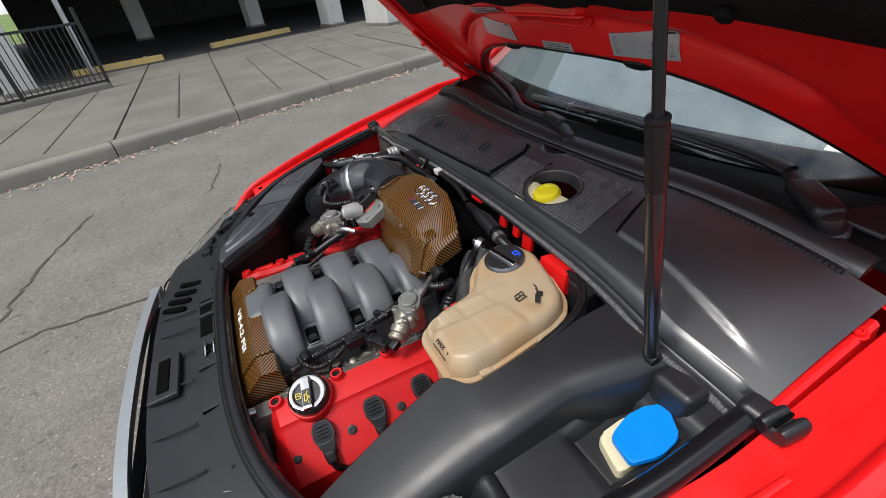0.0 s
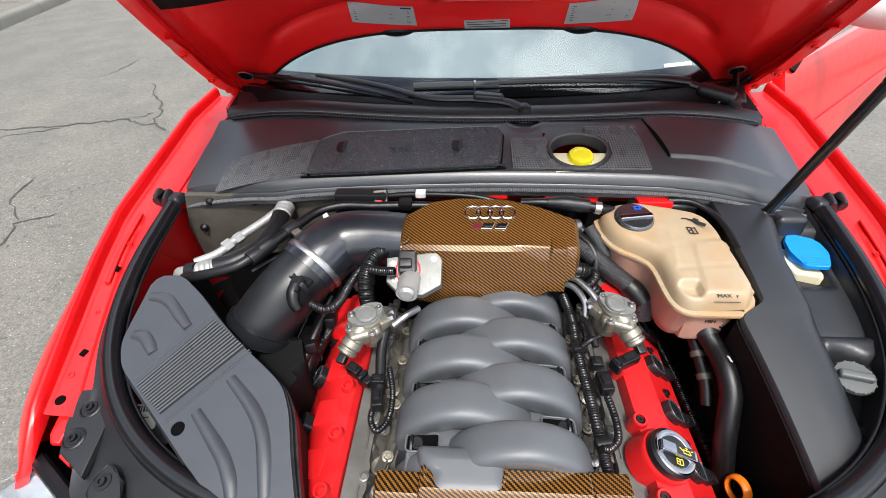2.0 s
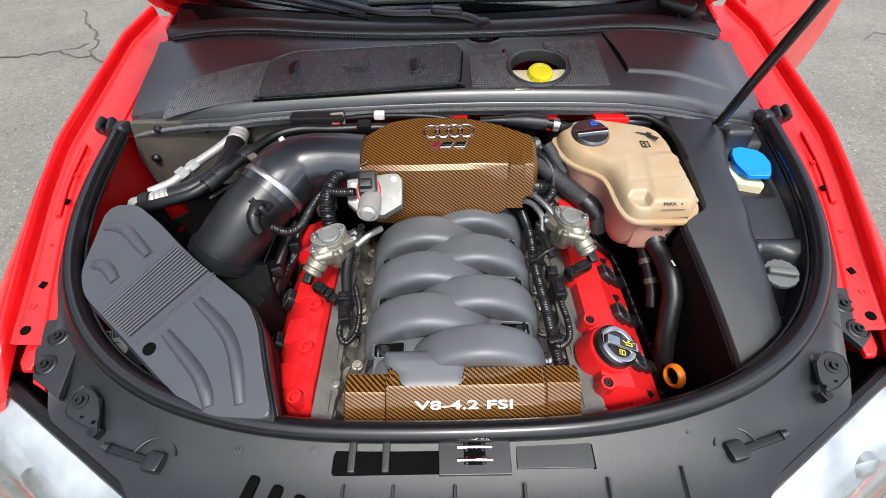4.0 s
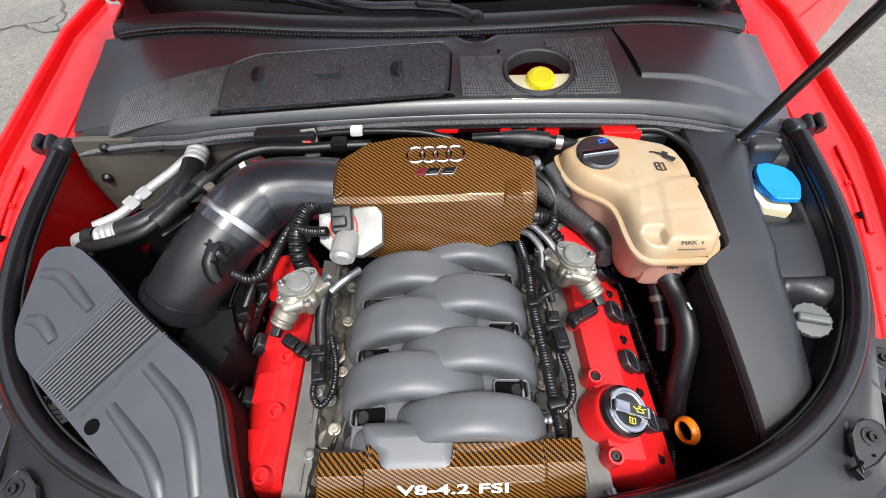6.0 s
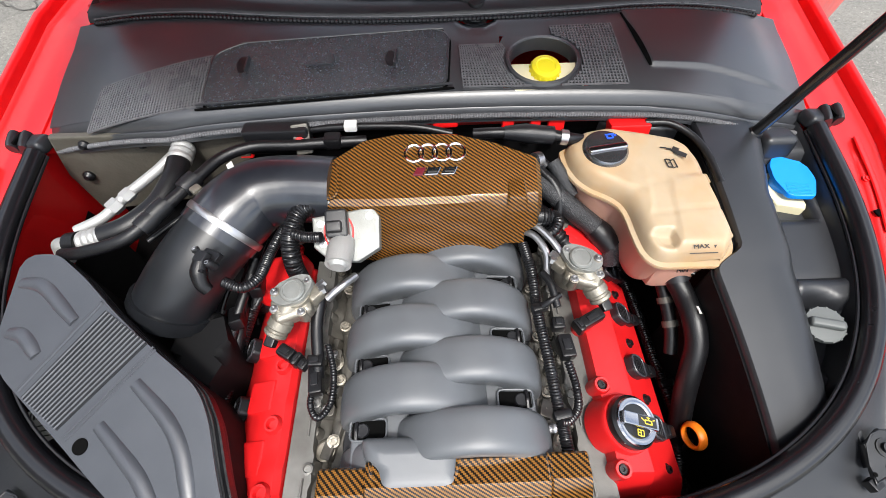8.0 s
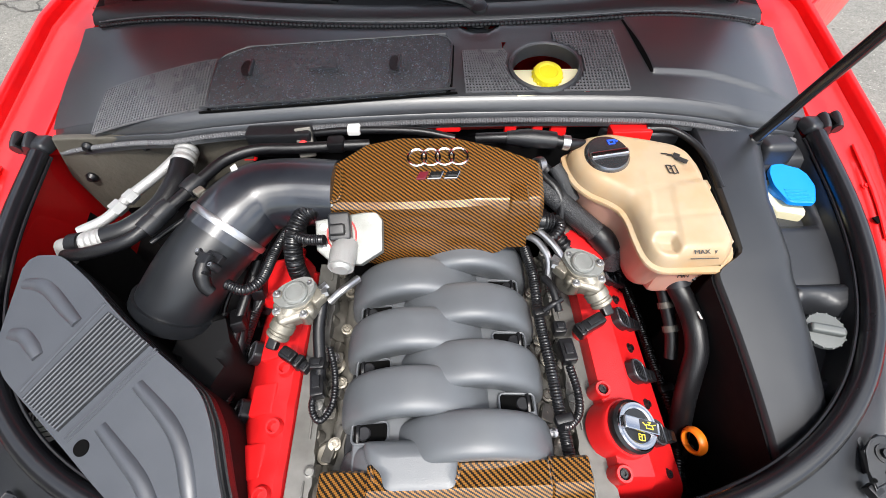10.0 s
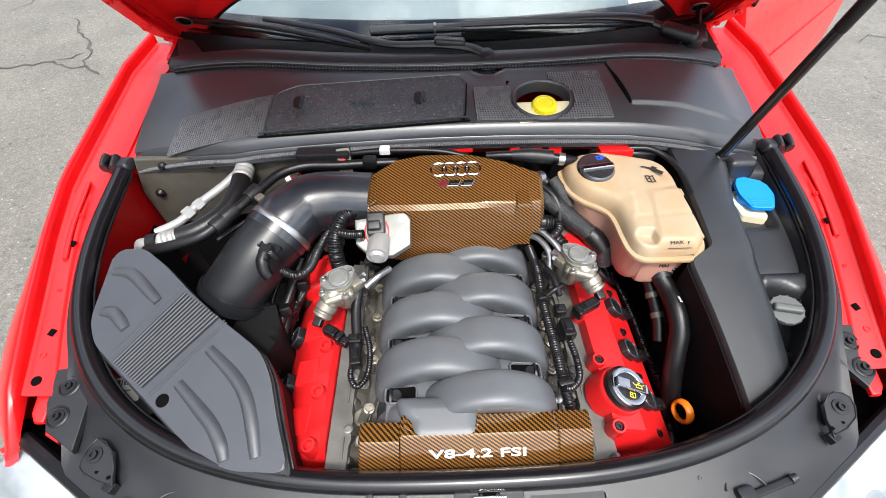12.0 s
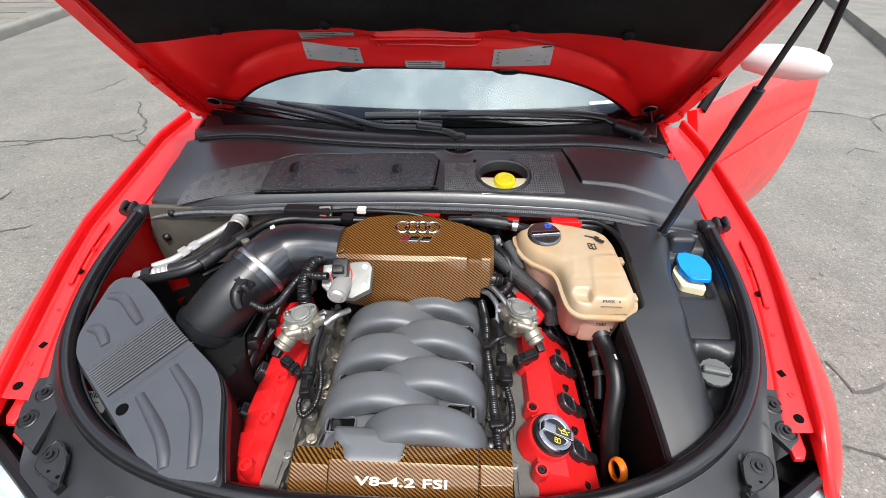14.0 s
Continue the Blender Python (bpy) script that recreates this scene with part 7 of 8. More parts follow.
# air filter box
airbox = thing("air_filter_box", (-0.44, -0.36, 0.55), "dark grey air filter box with a ribbed band", "air filter box")
AB = [(-0.602, -0.205), (-0.547, -0.207), (-0.493, -0.248), (-0.435, -0.301), (-0.383, -0.343), (-0.333, -0.379), (-0.299, -0.405), (-0.279, -0.440), (-0.260, -0.500), (-0.234, -0.569), (-0.318, -0.562), (-0.368, -0.542), (-0.417, -0.505), (-0.475, -0.458), (-0.551, -0.398), (-0.585, -0.371), (-0.606, -0.330)]


def lid_z(x, y):
    return 0.848 + 0.287 * (y + 0.282) + 0.09 * (x + 0.454)


bm = fresh()
prism(bm, rounded([((x + 0.44) * 0.985 - 0.441, (y + 0.36) * 0.985 - 0.360) for x, y in AB], 0.018, 4), lambda x, y: lid_z(x, y) - 0.020, lid_z, 0.0035, 3)
lid = part("lid", bm, AIRBOX, airbox, sharp=40)
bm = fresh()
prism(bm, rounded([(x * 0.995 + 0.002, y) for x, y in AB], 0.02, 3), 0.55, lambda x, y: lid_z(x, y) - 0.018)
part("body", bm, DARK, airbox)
bm = fresh()
loft(bm, [[((x + 0.44) * f - 0.44 - 0.06 * (1 - f), (y + 0.36) * f - 0.36 + 0.05 * (1 - f), lid_z(x, y) + dz) for x, y in rounded(AB, 0.012, 3)] for f, dz in ((1.030, -0.034), (1.026, -0.024), (1.000, -0.0075), (0.975, -0.0065))])
part("lid_flank", bm, PLASTIC, airbox, "black edge of the lid")
bm = fresh()
prism(bm, rounded([((x + 0.44) * 1.035 - 0.44, (y + 0.36) * 1.028 - 0.36) for x, y in AB], 0.014, 3), lambda x, y: lid_z(x, y) - 0.034, lambda x, y: lid_z(x, y) - 0.014, 0.005, 2)
part("rim", bm, PLASTIC, airbox)
# rib band: fine ridges that run across the lid, painted pale over black for contrast of light and shade
ra, rb = Vector((-0.447, -0.300)), Vector((-0.539, -0.403))       # first ridge
run = Vector((0.0053, -0.0036))
b = fresh()
e0, e1 = ra - run * 0.7, rb - run * 0.6
prism(b, [(p.x, p.y) for p in (e0, e1, rb + run * 12.7 * 0.88, ra + run * 12.7)], lambda x, y: lid_z(x, y) - 0.004, lambda x, y: lid_z(x, y) + 0.0008)
# black plate paints the shade in the grooves
part("groove_field", b, PLASTIC, lid)
for k in range(13):
    a, c = ra + run * k, rb + run * k * 0.88
    b = fresh()
    tube(b, [(p.x, p.y, lid_z(p.x, p.y) + 0.0016) for p in (a, a.lerp(c, 0.33), a.lerp(c, 0.66), c)], 0.00125, 8, 4)
    part("ridge", b, RIDGE, lid)
for (ax, ay), (bx, by), r in (((-0.458, -0.286), (-0.549, -0.393), 0.0028), ((-0.371, -0.350), (-0.469, -0.451), 0.0016), ((-0.367, -0.354), (-0.465, -0.455), 0.0016)):
    b = fresh()
    tube(b, [(ax, ay, lid_z(ax, ay) + 0.0004), ((ax + bx) / 2, (ay + by) / 2, lid_z((ax + bx) / 2, (ay + by) / 2) + 0.0004), (bx, by, lid_z(bx, by) + 0.0004)], r, 8, squash=0.7)
    part("crease", b, AIRBOX, lid)
for pts in ([(-0.386, -0.393), (-0.337, -0.436), (-0.313, -0.468), (-0.298, -0.505), (-0.286, -0.545)], [(-0.424, -0.440), (-0.376, -0.483), (-0.356, -0.503), (-0.340, -0.526), (-0.331, -0.546)], [(-0.590, -0.248), (-0.566, -0.251), (-0.545, -0.262), (-0.518, -0.286), (-0.492, -0.309)], [(-0.588, -0.317), (-0.567, -0.321), (-0.550, -0.335), (-0.536, -0.350)]):
    b = fresh()
    tube(b, [(x, y, lid_z(x, y) - 0.001) for x, y in pts], [0.0085, 0.0108, 0.0108, 0.0108, 0.0085], 16, 6, squash=0.62)
    part("moulded_swage", b, AIRBOX, lid)
b = fresh()
lathe(b, [(0, 0.0012), (0.0092, 0.0012), (0.0100, 0), (0, 0)], aim((-0.443, -0.463, lid_z(-0.443, -0.463) + 0.0008), (0, -0.28, 1)), 20)
part("drain_hole", b, VOID, lid)

# intake pipe, clamp and elbow
intake = thing("intake_pipe", (-0.36, -0.20, 0.70), "fat black intake pipe with a glossy elbow and steel clamp", "intake pipe")
hang(intake, "pipe", [(-0.412, -0.262, 0.765), (-0.395, -0.245, 0.790), (-0.358, -0.208, 0.826), (-0.318, -0.160, 0.850)], [0.060, 0.058, 0.057, 0.057], PIPE_BLACK, seg=28)
hang(intake, "pipe_collar", [(-0.408, -0.258, 0.772), (-0.400, -0.250, 0.783)], 0.064, PIPE_BLACK, seg=28, res=2)
hang(intake, "elbow", [(-0.330, -0.175, 0.844), (-0.305, -0.143, 0.857), (-0.270, -0.112, 0.866), (-0.215, -0.104, 0.868), (-0.150, -0.108, 0.866)], [0.060, 0.060, 0.057, 0.054, 0.054], SILICONE, seg=28)
d_ = Vector((0.045, 0.06, 0.024)).normalized()
b = fresh()
lathe(b, [(0.0595, -0.0056), (0.0612, -0.0056), (0.0620, -0.0030), (0.0622, 0.0), (0.0620, 0.0030), (0.0612, 0.0056), (0.0595, 0.0056)], aim((-0.318, -0.160, 0.850), d_), 36)
clamp = part("hose_clamp", b, STEEL, intake, "bright steel hose clamp")
b = fresh()
box(b, (-0.352, -0.126, 0.898), (0.016, 0.014, 0.010), 0.003, (0, 0, 50))
part("clamp_screw", b, ALU, clamp)
b = fresh()
box(b, (-0.300, -0.098, 0.915), (0.010, 0.020, 0.001), 0, (0, -20, 30))
part("tag", b, PAPER, intake)
# air mass sensor and its lead
sm = pose(-0.316, -0.234, 0.872, 14, -8, -28)
b = fresh()
prism(b, rounded([(-0.024, -0.010), (0.018, -0.014), (0.022, 0.012), (-0.020, 0.012)], 0.006, 3), -0.004, 0.004, 0.0015, 2)
bmesh.ops.transform(b, matrix=sm, verts=b.verts)
maf = part("air_mass_sensor", b, RUBBER, intake, "black air mass sensor with a screw")
for u, v in ((-0.018, 0.003), (0.017, -0.008)):
    b = fresh()
    lathe(b, [(0, 0.010), (0.0035, 0.010), (0.0045, 0.012), (0.0060, 0.010), (0.0066, 0.004), (0.0066, -0.004)], sm @ Matrix.Translation((u, v, 0)), 14)
    part("screw_sleeve", b, PLASTIC, maf)
    b = fresh()
    bolt(b, sm @ Vector((u, v, 0.009)), sm.to_3x3() @ Vector((0, 0, 1)), 0.0034, 0.004, 1.1)
    part("sensor_screw", b, STEEL, maf)
b = fresh()
box(b, (0.001, -0.004, 0.009), (0.020, 0.018, 0.012), 0.003, (0, 0, 6))
bmesh.ops.transform(b, matrix=sm, verts=b.verts)
part("sensor_head", b, PLASTIC, maf)
b = fresh()
tube(b, [sm @ Vector((0.003, -0.010, 0.008)), sm @ Vector((0.006, -0.024, 0.004)), sm @ Vector((0.012, -0.036, -0.006)), sm @ Vector((0.018, -0.040, -0.016))], [0.0105, 0.0115, 0.0100, 0.0085], 12, 5)
part("sensor_plug", b, RUBBER, maf)
for w in (-0.008, 0.004):
    b = fresh()
    box(b, (0.014, -0.014 + w, 0.006), (0.010, 0.004, 0.014), 0.001, (0, 0, 20))
    bmesh.ops.transform(b, matrix=sm, verts=b.verts)
    part("locking_tab", b, RUBBER, maf)
hang(intake, "sensor_lead", [(-0.296, -0.262, 0.850), (-0.270, -0.270, 0.845), (-0.252, -0.250, 0.840), (-0.246, -0.205, 0.835), (-0.236, -0.165, 0.835), (-0.226, -0.135, 0.83)], 0.008, HOSE, 0.0011, 0.0036, "ribbed black sensor lead")
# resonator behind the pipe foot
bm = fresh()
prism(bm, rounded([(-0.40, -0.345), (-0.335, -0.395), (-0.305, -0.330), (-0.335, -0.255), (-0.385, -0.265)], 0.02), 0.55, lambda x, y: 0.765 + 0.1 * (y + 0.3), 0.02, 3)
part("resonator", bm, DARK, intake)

# air-conditioning pipes beside the bulkhead
ac = thing("refrigerant_lines", (-0.50, -0.09, 0.70), "bare aluminium refrigerant pipe and thick black hose", "pipes")
hang(ac, "thin_pipe", [(-0.425, 0.002, 0.868), (-0.438, -0.012, 0.868), (-0.460, -0.045, 0.862), (-0.495, -0.090, 0.855), (-0.520, -0.130, 0.848), (-0.560, -0.150, 0.84)], 0.0085, ALU_WHITE, lab="bare aluminium pipe")
for f, r in (((-0.508, -0.112, 0.852), 0.0125), ((-0.494, -0.091, 0.855), 0.0110)):
    b = fresh()
    lathe(b, [(0.006, -0.009), (r - 0.0012, -0.009), (r, -0.0075), (r, 0.0075), (r - 0.0012, 0.009), (0.006, 0.009)], aim(f, (-0.5, -0.72, -0.13)), 6)
    part("union_nut", b, ALU_WHITE, ac)
hang(ac, "thick_hose", [(-0.424, -0.030, 0.868), (-0.424, -0.068, 0.862), (-0.440, -0.115, 0.852), (-0.475, -0.150, 0.845), (-0.512, -0.164, 0.840)], 0.0185, RUBBER, lab="thick black hose")
hang(ac, "crimped_sleeve", [(-0.425, 0.006, 0.870), (-0.424, -0.032, 0.867)], 0.0195, ALU_WHITE, 0.002, 0.012, seg=20)
hang(ac, "crimped_sleeve", [(-0.508, -0.163, 0.841), (-0.545, -0.170, 0.835)], 0.0175, ALU_WHITE, 0.002, 0.010, seg=20)
hang(ac, "end_pipe", [(-0.545, -0.170, 0.835), (-0.575, -0.172, 0.832), (-0.592, -0.165, 0.820), (-0.600, -0.172, 0.79)], 0.0125, ALU_WHITE)
hang(ac, "collar", [(-0.548, -0.170, 0.835), (-0.566, -0.171, 0.833)], 0.018, RUBBER, seg=18)

# vacuum hose that runs across to the bulkhead
vac = thing("vacuum_hose", (-0.35, -0.10, 0.70), "thin black vacuum hose with clipped connectors", "hose")
hang(vac, "hose", [(-0.555, -0.200, 0.845), (-0.510, -0.208, 0.860), (-0.450, -0.198, 0.872), (-0.418, -0.170, 0.880), (-0.395, -0.140, 0.885), (-0.365, -0.095, 0.890), (-0.335, -0.052, 0.893), (-0.290, -0.028, 0.893), (-0.225, -0.024, 0.890), (-0.160, -0.018, 0.888), (-0.105, -0.012, 0.884)], 0.0095, RUBBER)
for p, d in (((-0.405, -0.152, 0.884), (0.5, 0.75, 0.1)), ((-0.418, -0.172, 0.880), (0.5, 0.75, 0.1)), ((-0.372, -0.105, 0.890), (0.5, 0.8, 0.1))):
    b = fresh()
    lathe(b, [(0.006, -0.014), (0.014, -0.014), (0.015, 0), (0.014, 0.014), (0.006, 0.014)], aim(p, d), 14)
    part("connector", b, PLASTIC, vac)
b = fresh()
box(b, (-0.160, -0.016, 0.890), (0.030, 0.026, 0.022), 0.006)
part("clip", b, RUBBER, vac)
hang(vac, "link", [(-0.43, -0.185, 0.85), (-0.40, -0.15, 0.852), (-0.36, -0.11, 0.855)], 0.004, RUBBER)

# lines and brackets along the bulkhead
lines = thing("bulkhead_line", (-0.05, 0.01, 0.80), "thin black line with a white clip along the bulkhead", "hose")
hang(lines, "line", [(-0.235, 0.012, 0.888), (-0.170, 0.010, 0.896), (-0.10, 0.006, 0.900), (-0.02, 0.002, 0.898), (0.04, -0.006, 0.888)], 0.0065, RUBBER)
b = fresh()
box(b, (-0.130, 0.006, 0.902), (0.022, 0.018, 0.014), 0.003)
part("white_clip", b, PAPER, lines)
b = fresh()
box(b, (-0.255, 0.002, 0.885), (0.11, 0.03, 0.05), 0.006)
part("junction_box", b, PLASTIC, lines)
b = fresh()
box(b, (-0.212, -0.012, 0.892), (0.028, 0.006, 0.05), 0.003, (-35, 0, 10))
lug = part("lug", b, ALU_DULL, lines)
b = fresh()
bolt(b, (-0.214, -0.020, 0.892), (0, -0.6, 0.8), 0.006, 0.005)
part("lug_screw", b, RED_RAW, lug)

# check valve hose behind the plenum
brake = thing("brake_vacuum_hose", (0.17, -0.03, 0.80), "black hose with a fat check valve behind the plenum", "hose")
hang(brake, "hose", [(0.075, -0.020, 0.898), (0.105, -0.024, 0.902), (0.135, -0.026, 0.903)], 0.009, RUBBER)
hang(brake, "check_valve", [(0.125, -0.026, 0.903), (0.160, -0.029, 0.903), (0.205, -0.033, 0.900)], [0.011, 0.0155, 0.0145], PLASTIC, seg=16)
hang(brake, "hose_tail", [(0.205, -0.033, 0.900), (0.232, -0.037, 0.896), (0.26, -0.03, 0.885)], 0.0095, RUBBER)
b = fresh()
lathe(b, [(0.009, -0.006), (0.0125, -0.006), (0.0125, 0.006), (0.009, 0.006)], aim((0.222, -0.036, 0.898), (1, -0.1, -0.1)), 16)
part("clip_ring", b, STEEL, brake)

# heater hoses right of the plenum
heat = thing("heater_hose", (0.24, -0.12, 0.70), "braided black heater hose beside the plenum", "hose")
hang(heat, "hose", [(0.176, -0.070, 0.842), (0.202, -0.096, 0.836), (0.240, -0.126, 0.816), (0.276, -0.150, 0.796), (0.298, -0.168, 0.778), (0.306, -0.180, 0.745)], 0.0185, BRAID, 0.0005, 0.0030, "braided grey-black heater hose")
hang(heat, "hose_end", [(0.272, -0.147, 0.798), (0.284, -0.156, 0.790), (0.300, -0.170, 0.776)], [0.0195, 0.0210, 0.0205], RUBBER)
hang(heat, "riser", [(0.172, -0.055, 0.862), (0.186, -0.072, 0.858), (0.204, -0.094, 0.850), (0.214, -0.118, 0.832), (0.210, -0.14, 0.80)], 0.0085, RUBBER)
hang(heat, "second_hose", [(0.180, -0.090, 0.80), (0.20, -0.135, 0.79), (0.225, -0.165, 0.775), (0.24, -0.17, 0.75)], 0.016, RUBBER, 0.002, 0.008)
hang(heat, "coupling", [(0.160, -0.150, 0.838), (0.172, -0.152, 0.838), (0.190, -0.150, 0.834)], [0.014, 0.0155, 0.014], RUBBER, 0.0022, 0.0055)
hang(heat, "elbow_hose", [(0.178, -0.176, 0.815), (0.196, -0.170, 0.822), (0.206, -0.154, 0.826), (0.200, -0.136, 0.822)], 0.0095, HOSE, 0.0012, 0.005)
hang(heat, "mesh_sleeve", [(0.205, -0.060, 0.868), (0.222, -0.082, 0.850), (0.238, -0.100, 0.828)], 0.012, BRAID)
hang(heat, "stub", [(0.168, -0.062, 0.872), (0.182, -0.055, 0.868), (0.195, -0.062, 0.860)], 0.009, RUBBER)
b = fresh()
lathe(b, [(0.010, -0.006), (0.014, -0.006), (0.014, 0.006), (0.010, 0.006)], aim((0.180, -0.056, 0.868), (0.8, 0.4, -0.2)), 14)
part("clamp", b, STEEL, heat)
b = fresh()
box(b, (0.228, -0.126, 0.778), (0.07, 0.04, 0.03), 0.008, (0, 15, -25))
part("thermostat_casting", b, ALU_DULL, heat)
b = fresh()
box(b, (0.252, -0.162, 0.768), (0.080, 0.050, 0.030), 0.01, (0, 18, -25))
part("red_bracket", b, RED_CAST, heat)

# coolant expansion tank
tank = thing("coolant_tank", (0.35, -0.14, 0.72), "cream translucent coolant tank with a black and chrome cap", "coolant tank")
TQ = [(0.2185, -0.036), (0.2205, -0.070), (0.232, -0.100), (0.252, -0.122), (0.277, -0.136), (0.294, -0.150), (0.300, -0.172), (0.302, -0.200), (0.307, -0.232), (0.317, -0.250), (0.334, -0.259), (0.424, -0.260), (0.433, -0.252), (0.446, -0.238), (0.452, -0.222), (0.450, -0.165), (0.446, -0.120), (0.444, -0.080), (0.432, -0.046), (0.408, -0.026), (0.360, -0.012), (0.300, 0.002), (0.250, -0.008), (0.235, -0.030)]


def tank_top(x, y):
    return 0.903 + 0.13 * y


def shrunk(q, d):
    """An outline moved inwards by a distance."""
    out, n = [], len(q)
    for k in range(n):
        a, p, c = Vector(q[k - 1]), Vector(q[k]), Vector(q[(k + 1) % n])
        t = (c - a).normalized()
        out.append((p.x - t.y * d, p.y + t.x * d))
    return out


def span_at(q, y):
    """Left and right end of an outline at a depth y."""
    xs = []
    for (ax, ay), (bx, by) in zip(q, q[1:] + q[:1]):
        if (ay - y) * (by - y) <= 0 and ay != by:
            xs.append(ax + (bx - ax) * (y - ay) / (by - ay))
    return min(xs), max(xs)


def edge_gap(q, x, y):
    """Distance of a place to the nearest side of an outline."""
    best = 1.0
    for (ax, ay), (bx, by) in zip(q, q[1:] + q[:1]):
        dx, dy = bx - ax, by - ay
        t = max(0.0, min(1.0, ((x - ax) * dx + (y - ay) * dy) / (dx * dx + dy * dy + 1e-12)))
        best = min(best, math.hypot(x - ax - dx * t, y - ay - dy * t))
    return best


def step(v, lo, hi):
    t = max(0.0, min(1.0, (v - lo) / (hi - lo)))
    return t * t * (3 - 2 * t)


rq = rounded(TQ, 0.010, 2)
bq = shrunk(rq, 0.0085)                  # foot of the body inside the flange


def line_bump(x, y, a, b, w):
    dx, dy = b[0] - a[0], b[1] - a[1]
    t = max(0.0, min(1.0, ((x - a[0]) * dx + (y - a[1]) * dy) / (dx * dx + dy * dy)))
    return math.exp(-(math.hypot(x - a[0] - dx * t, y - a[1] - dy * t) / w) ** 2)


def tank_pt(u, v):
    y0, y1 = min(q[1] for q in bq) + 0.0004, max(q[1] for q in bq) - 0.0004
    y = y0 + (y1 - y0) * (0.5 - 0.5 * math.cos(math.pi * v))
    x0, x1 = span_at(bq, y)
    x = x0 + (x1 - x0) * (0.5 - 0.5 * math.cos(math.pi * u))
    d = edge_gap(bq, x, y)
    z = -0.031 + 0.031 * math.sqrt(max(0.0, 1 - (1 - min(1.0, d / 0.021)) ** 2.4))
    # pocket, raised panel and the seams of the top
    pocket = step(x, 0.312, 0.320) * (1 - step(x, 0.350, 0.355)) * step(y, -0.262, -0.250) * (1 - step(y, -0.219, -0.212))
    z -= 0.013 * pocket * step(d, 0.002, 0.02)
    z += 0.0030 * step(x - 0.12 * (y + 0.2), 0.358, 0.366) * step(-y, 0.115, 0.125) * step(d, 0.0, 0.012)
    z -= 0.0022 * line_bump(x, y, (0.309, -0.143), (0.436, -0.110), 0.0028)
    z -= 0.0018 * line_bump(x, y, (0.330, -0.186), (0.440, -0.180), 0.0028)
    z += 0.0020 * line_bump(x, y, (0.338, -0.105), (0.330, -0.180), 0.005)
    z -= 0.004 * math.exp(-((x - 0.405) / 0.014) ** 2 - ((y + 0.083) / 0.012) ** 2)
    return (x, y, tank_top(x, y) + z)


bm = fresh()
surf(bm, tank_pt, 64, 72)
shell = part("upper_shell", bm, TANK, tank, sharp=60)
bm = fresh()
loft(bm, [[(x, y, tank_top(x, y) + dz) for x, y in q] for q, dz in ((shrunk(rq, 0.012), -0.037), (shrunk(rq, 0.001), -0.0365), (rq, -0.033), (shrunk(rq, 0.001), -0.030), (shrunk(rq, 0.010), -0.0296))])
part("weld_seam", bm, TANK, tank, sharp=50)
bm = fresh()
loft(bm, [[((x - 0.345) * f + 0.345, (y + 0.14) * f - 0.14, tank_top(x, y) + dz) for x, y in rq] for f, dz in ((0.50, -0.120), (0.72, -0.116), (0.82, -0.095), (0.90, -0.036))])
part("lower_shell", bm, TANK_LOW, tank, sharp=50)
bm = fresh()
box(bm, (0.376, -0.224, 0.795), (0.075, 0.045, 0.08), 0.015)
part("outlet_neck", bm, TANK_LOW, tank)
for x, y in ((0.447, -0.205), (0.446, -0.105)):
    bm = fresh()
    box(bm, (x, y, tank_top(x, y) - 0.030), (0.012, 0.020, 0.010), 0.003)
    part("flange_lug", bm, TANK, tank)
cm = aim((0.284, -0.062, 0.876), (0.02, -0.16, 1)) @ Matrix.Diagonal((0.92, 0.92, 0.66, 1))
b = fresh()
lathe(b, [(0.045, -0.02), (0.043, 0.008), (0.040, 0.012), (0, 0.012)], cm, 32)
part("neck", b, TANK, tank)
b = fresh()
lathe(b, [(0.0, 0.012), (0.034, 0.012), (0.0395, 0.014), (0.041, 0.020), (0.039, 0.034), (0.035, 0.040), (0.0, 0.042)], cm, 40)
ccap = part("cap", b, material("coolant_cap_black", (0.20, 0.205, 0.22), 0.22, metal=0.9, var=0.1), tank, "dark metallic cap with a chrome band")
b = fresh()
lathe(b, [(0.0395, 0.012), (0.0425, 0.013), (0.0430, 0.018), (0.0405, 0.022), (0.0395, 0.020)], cm, 40)
part("chrome_band", b, CHROME, ccap)
b = fresh()
box(b, (0, -0.004, 0.042), (0.070, 0.013, 0.012), 0.004, (0, 0, 0), 3)
bmesh.ops.transform(b, matrix=cm @ pose(0, 0, 0, 0, 0, 2), verts=b.verts)
part("grip_bar", b, CAP_METAL, ccap)
b = fresh()
for u, v, w, h in ((0.012, 0.024, 0.016, 0.003), (0.006, 0.020, 0.003, 0.008), (0.016, 0.020, 0.003, 0.008), (0.011, 0.016, 0.012, 0.0025), (0.021, 0.021, 0.004, 0.003)):
    box(b, (u, v, 0.0425), (w, h, 0.001))
bmesh.ops.transform(b, matrix=cm, verts=b.verts)
part("blue_symbol", b, BLUE_MARK, ccap)


def on_tank(name, bits, parent, mat):
    b = fresh()
    for x, y, w, h, r in bits:
        box(b, (x, y, tank_top(x, y) + 0.0024), (w, h, 0.0012), 0, (8, 0, r))
    return part(name, b, mat, parent, smooth=False)


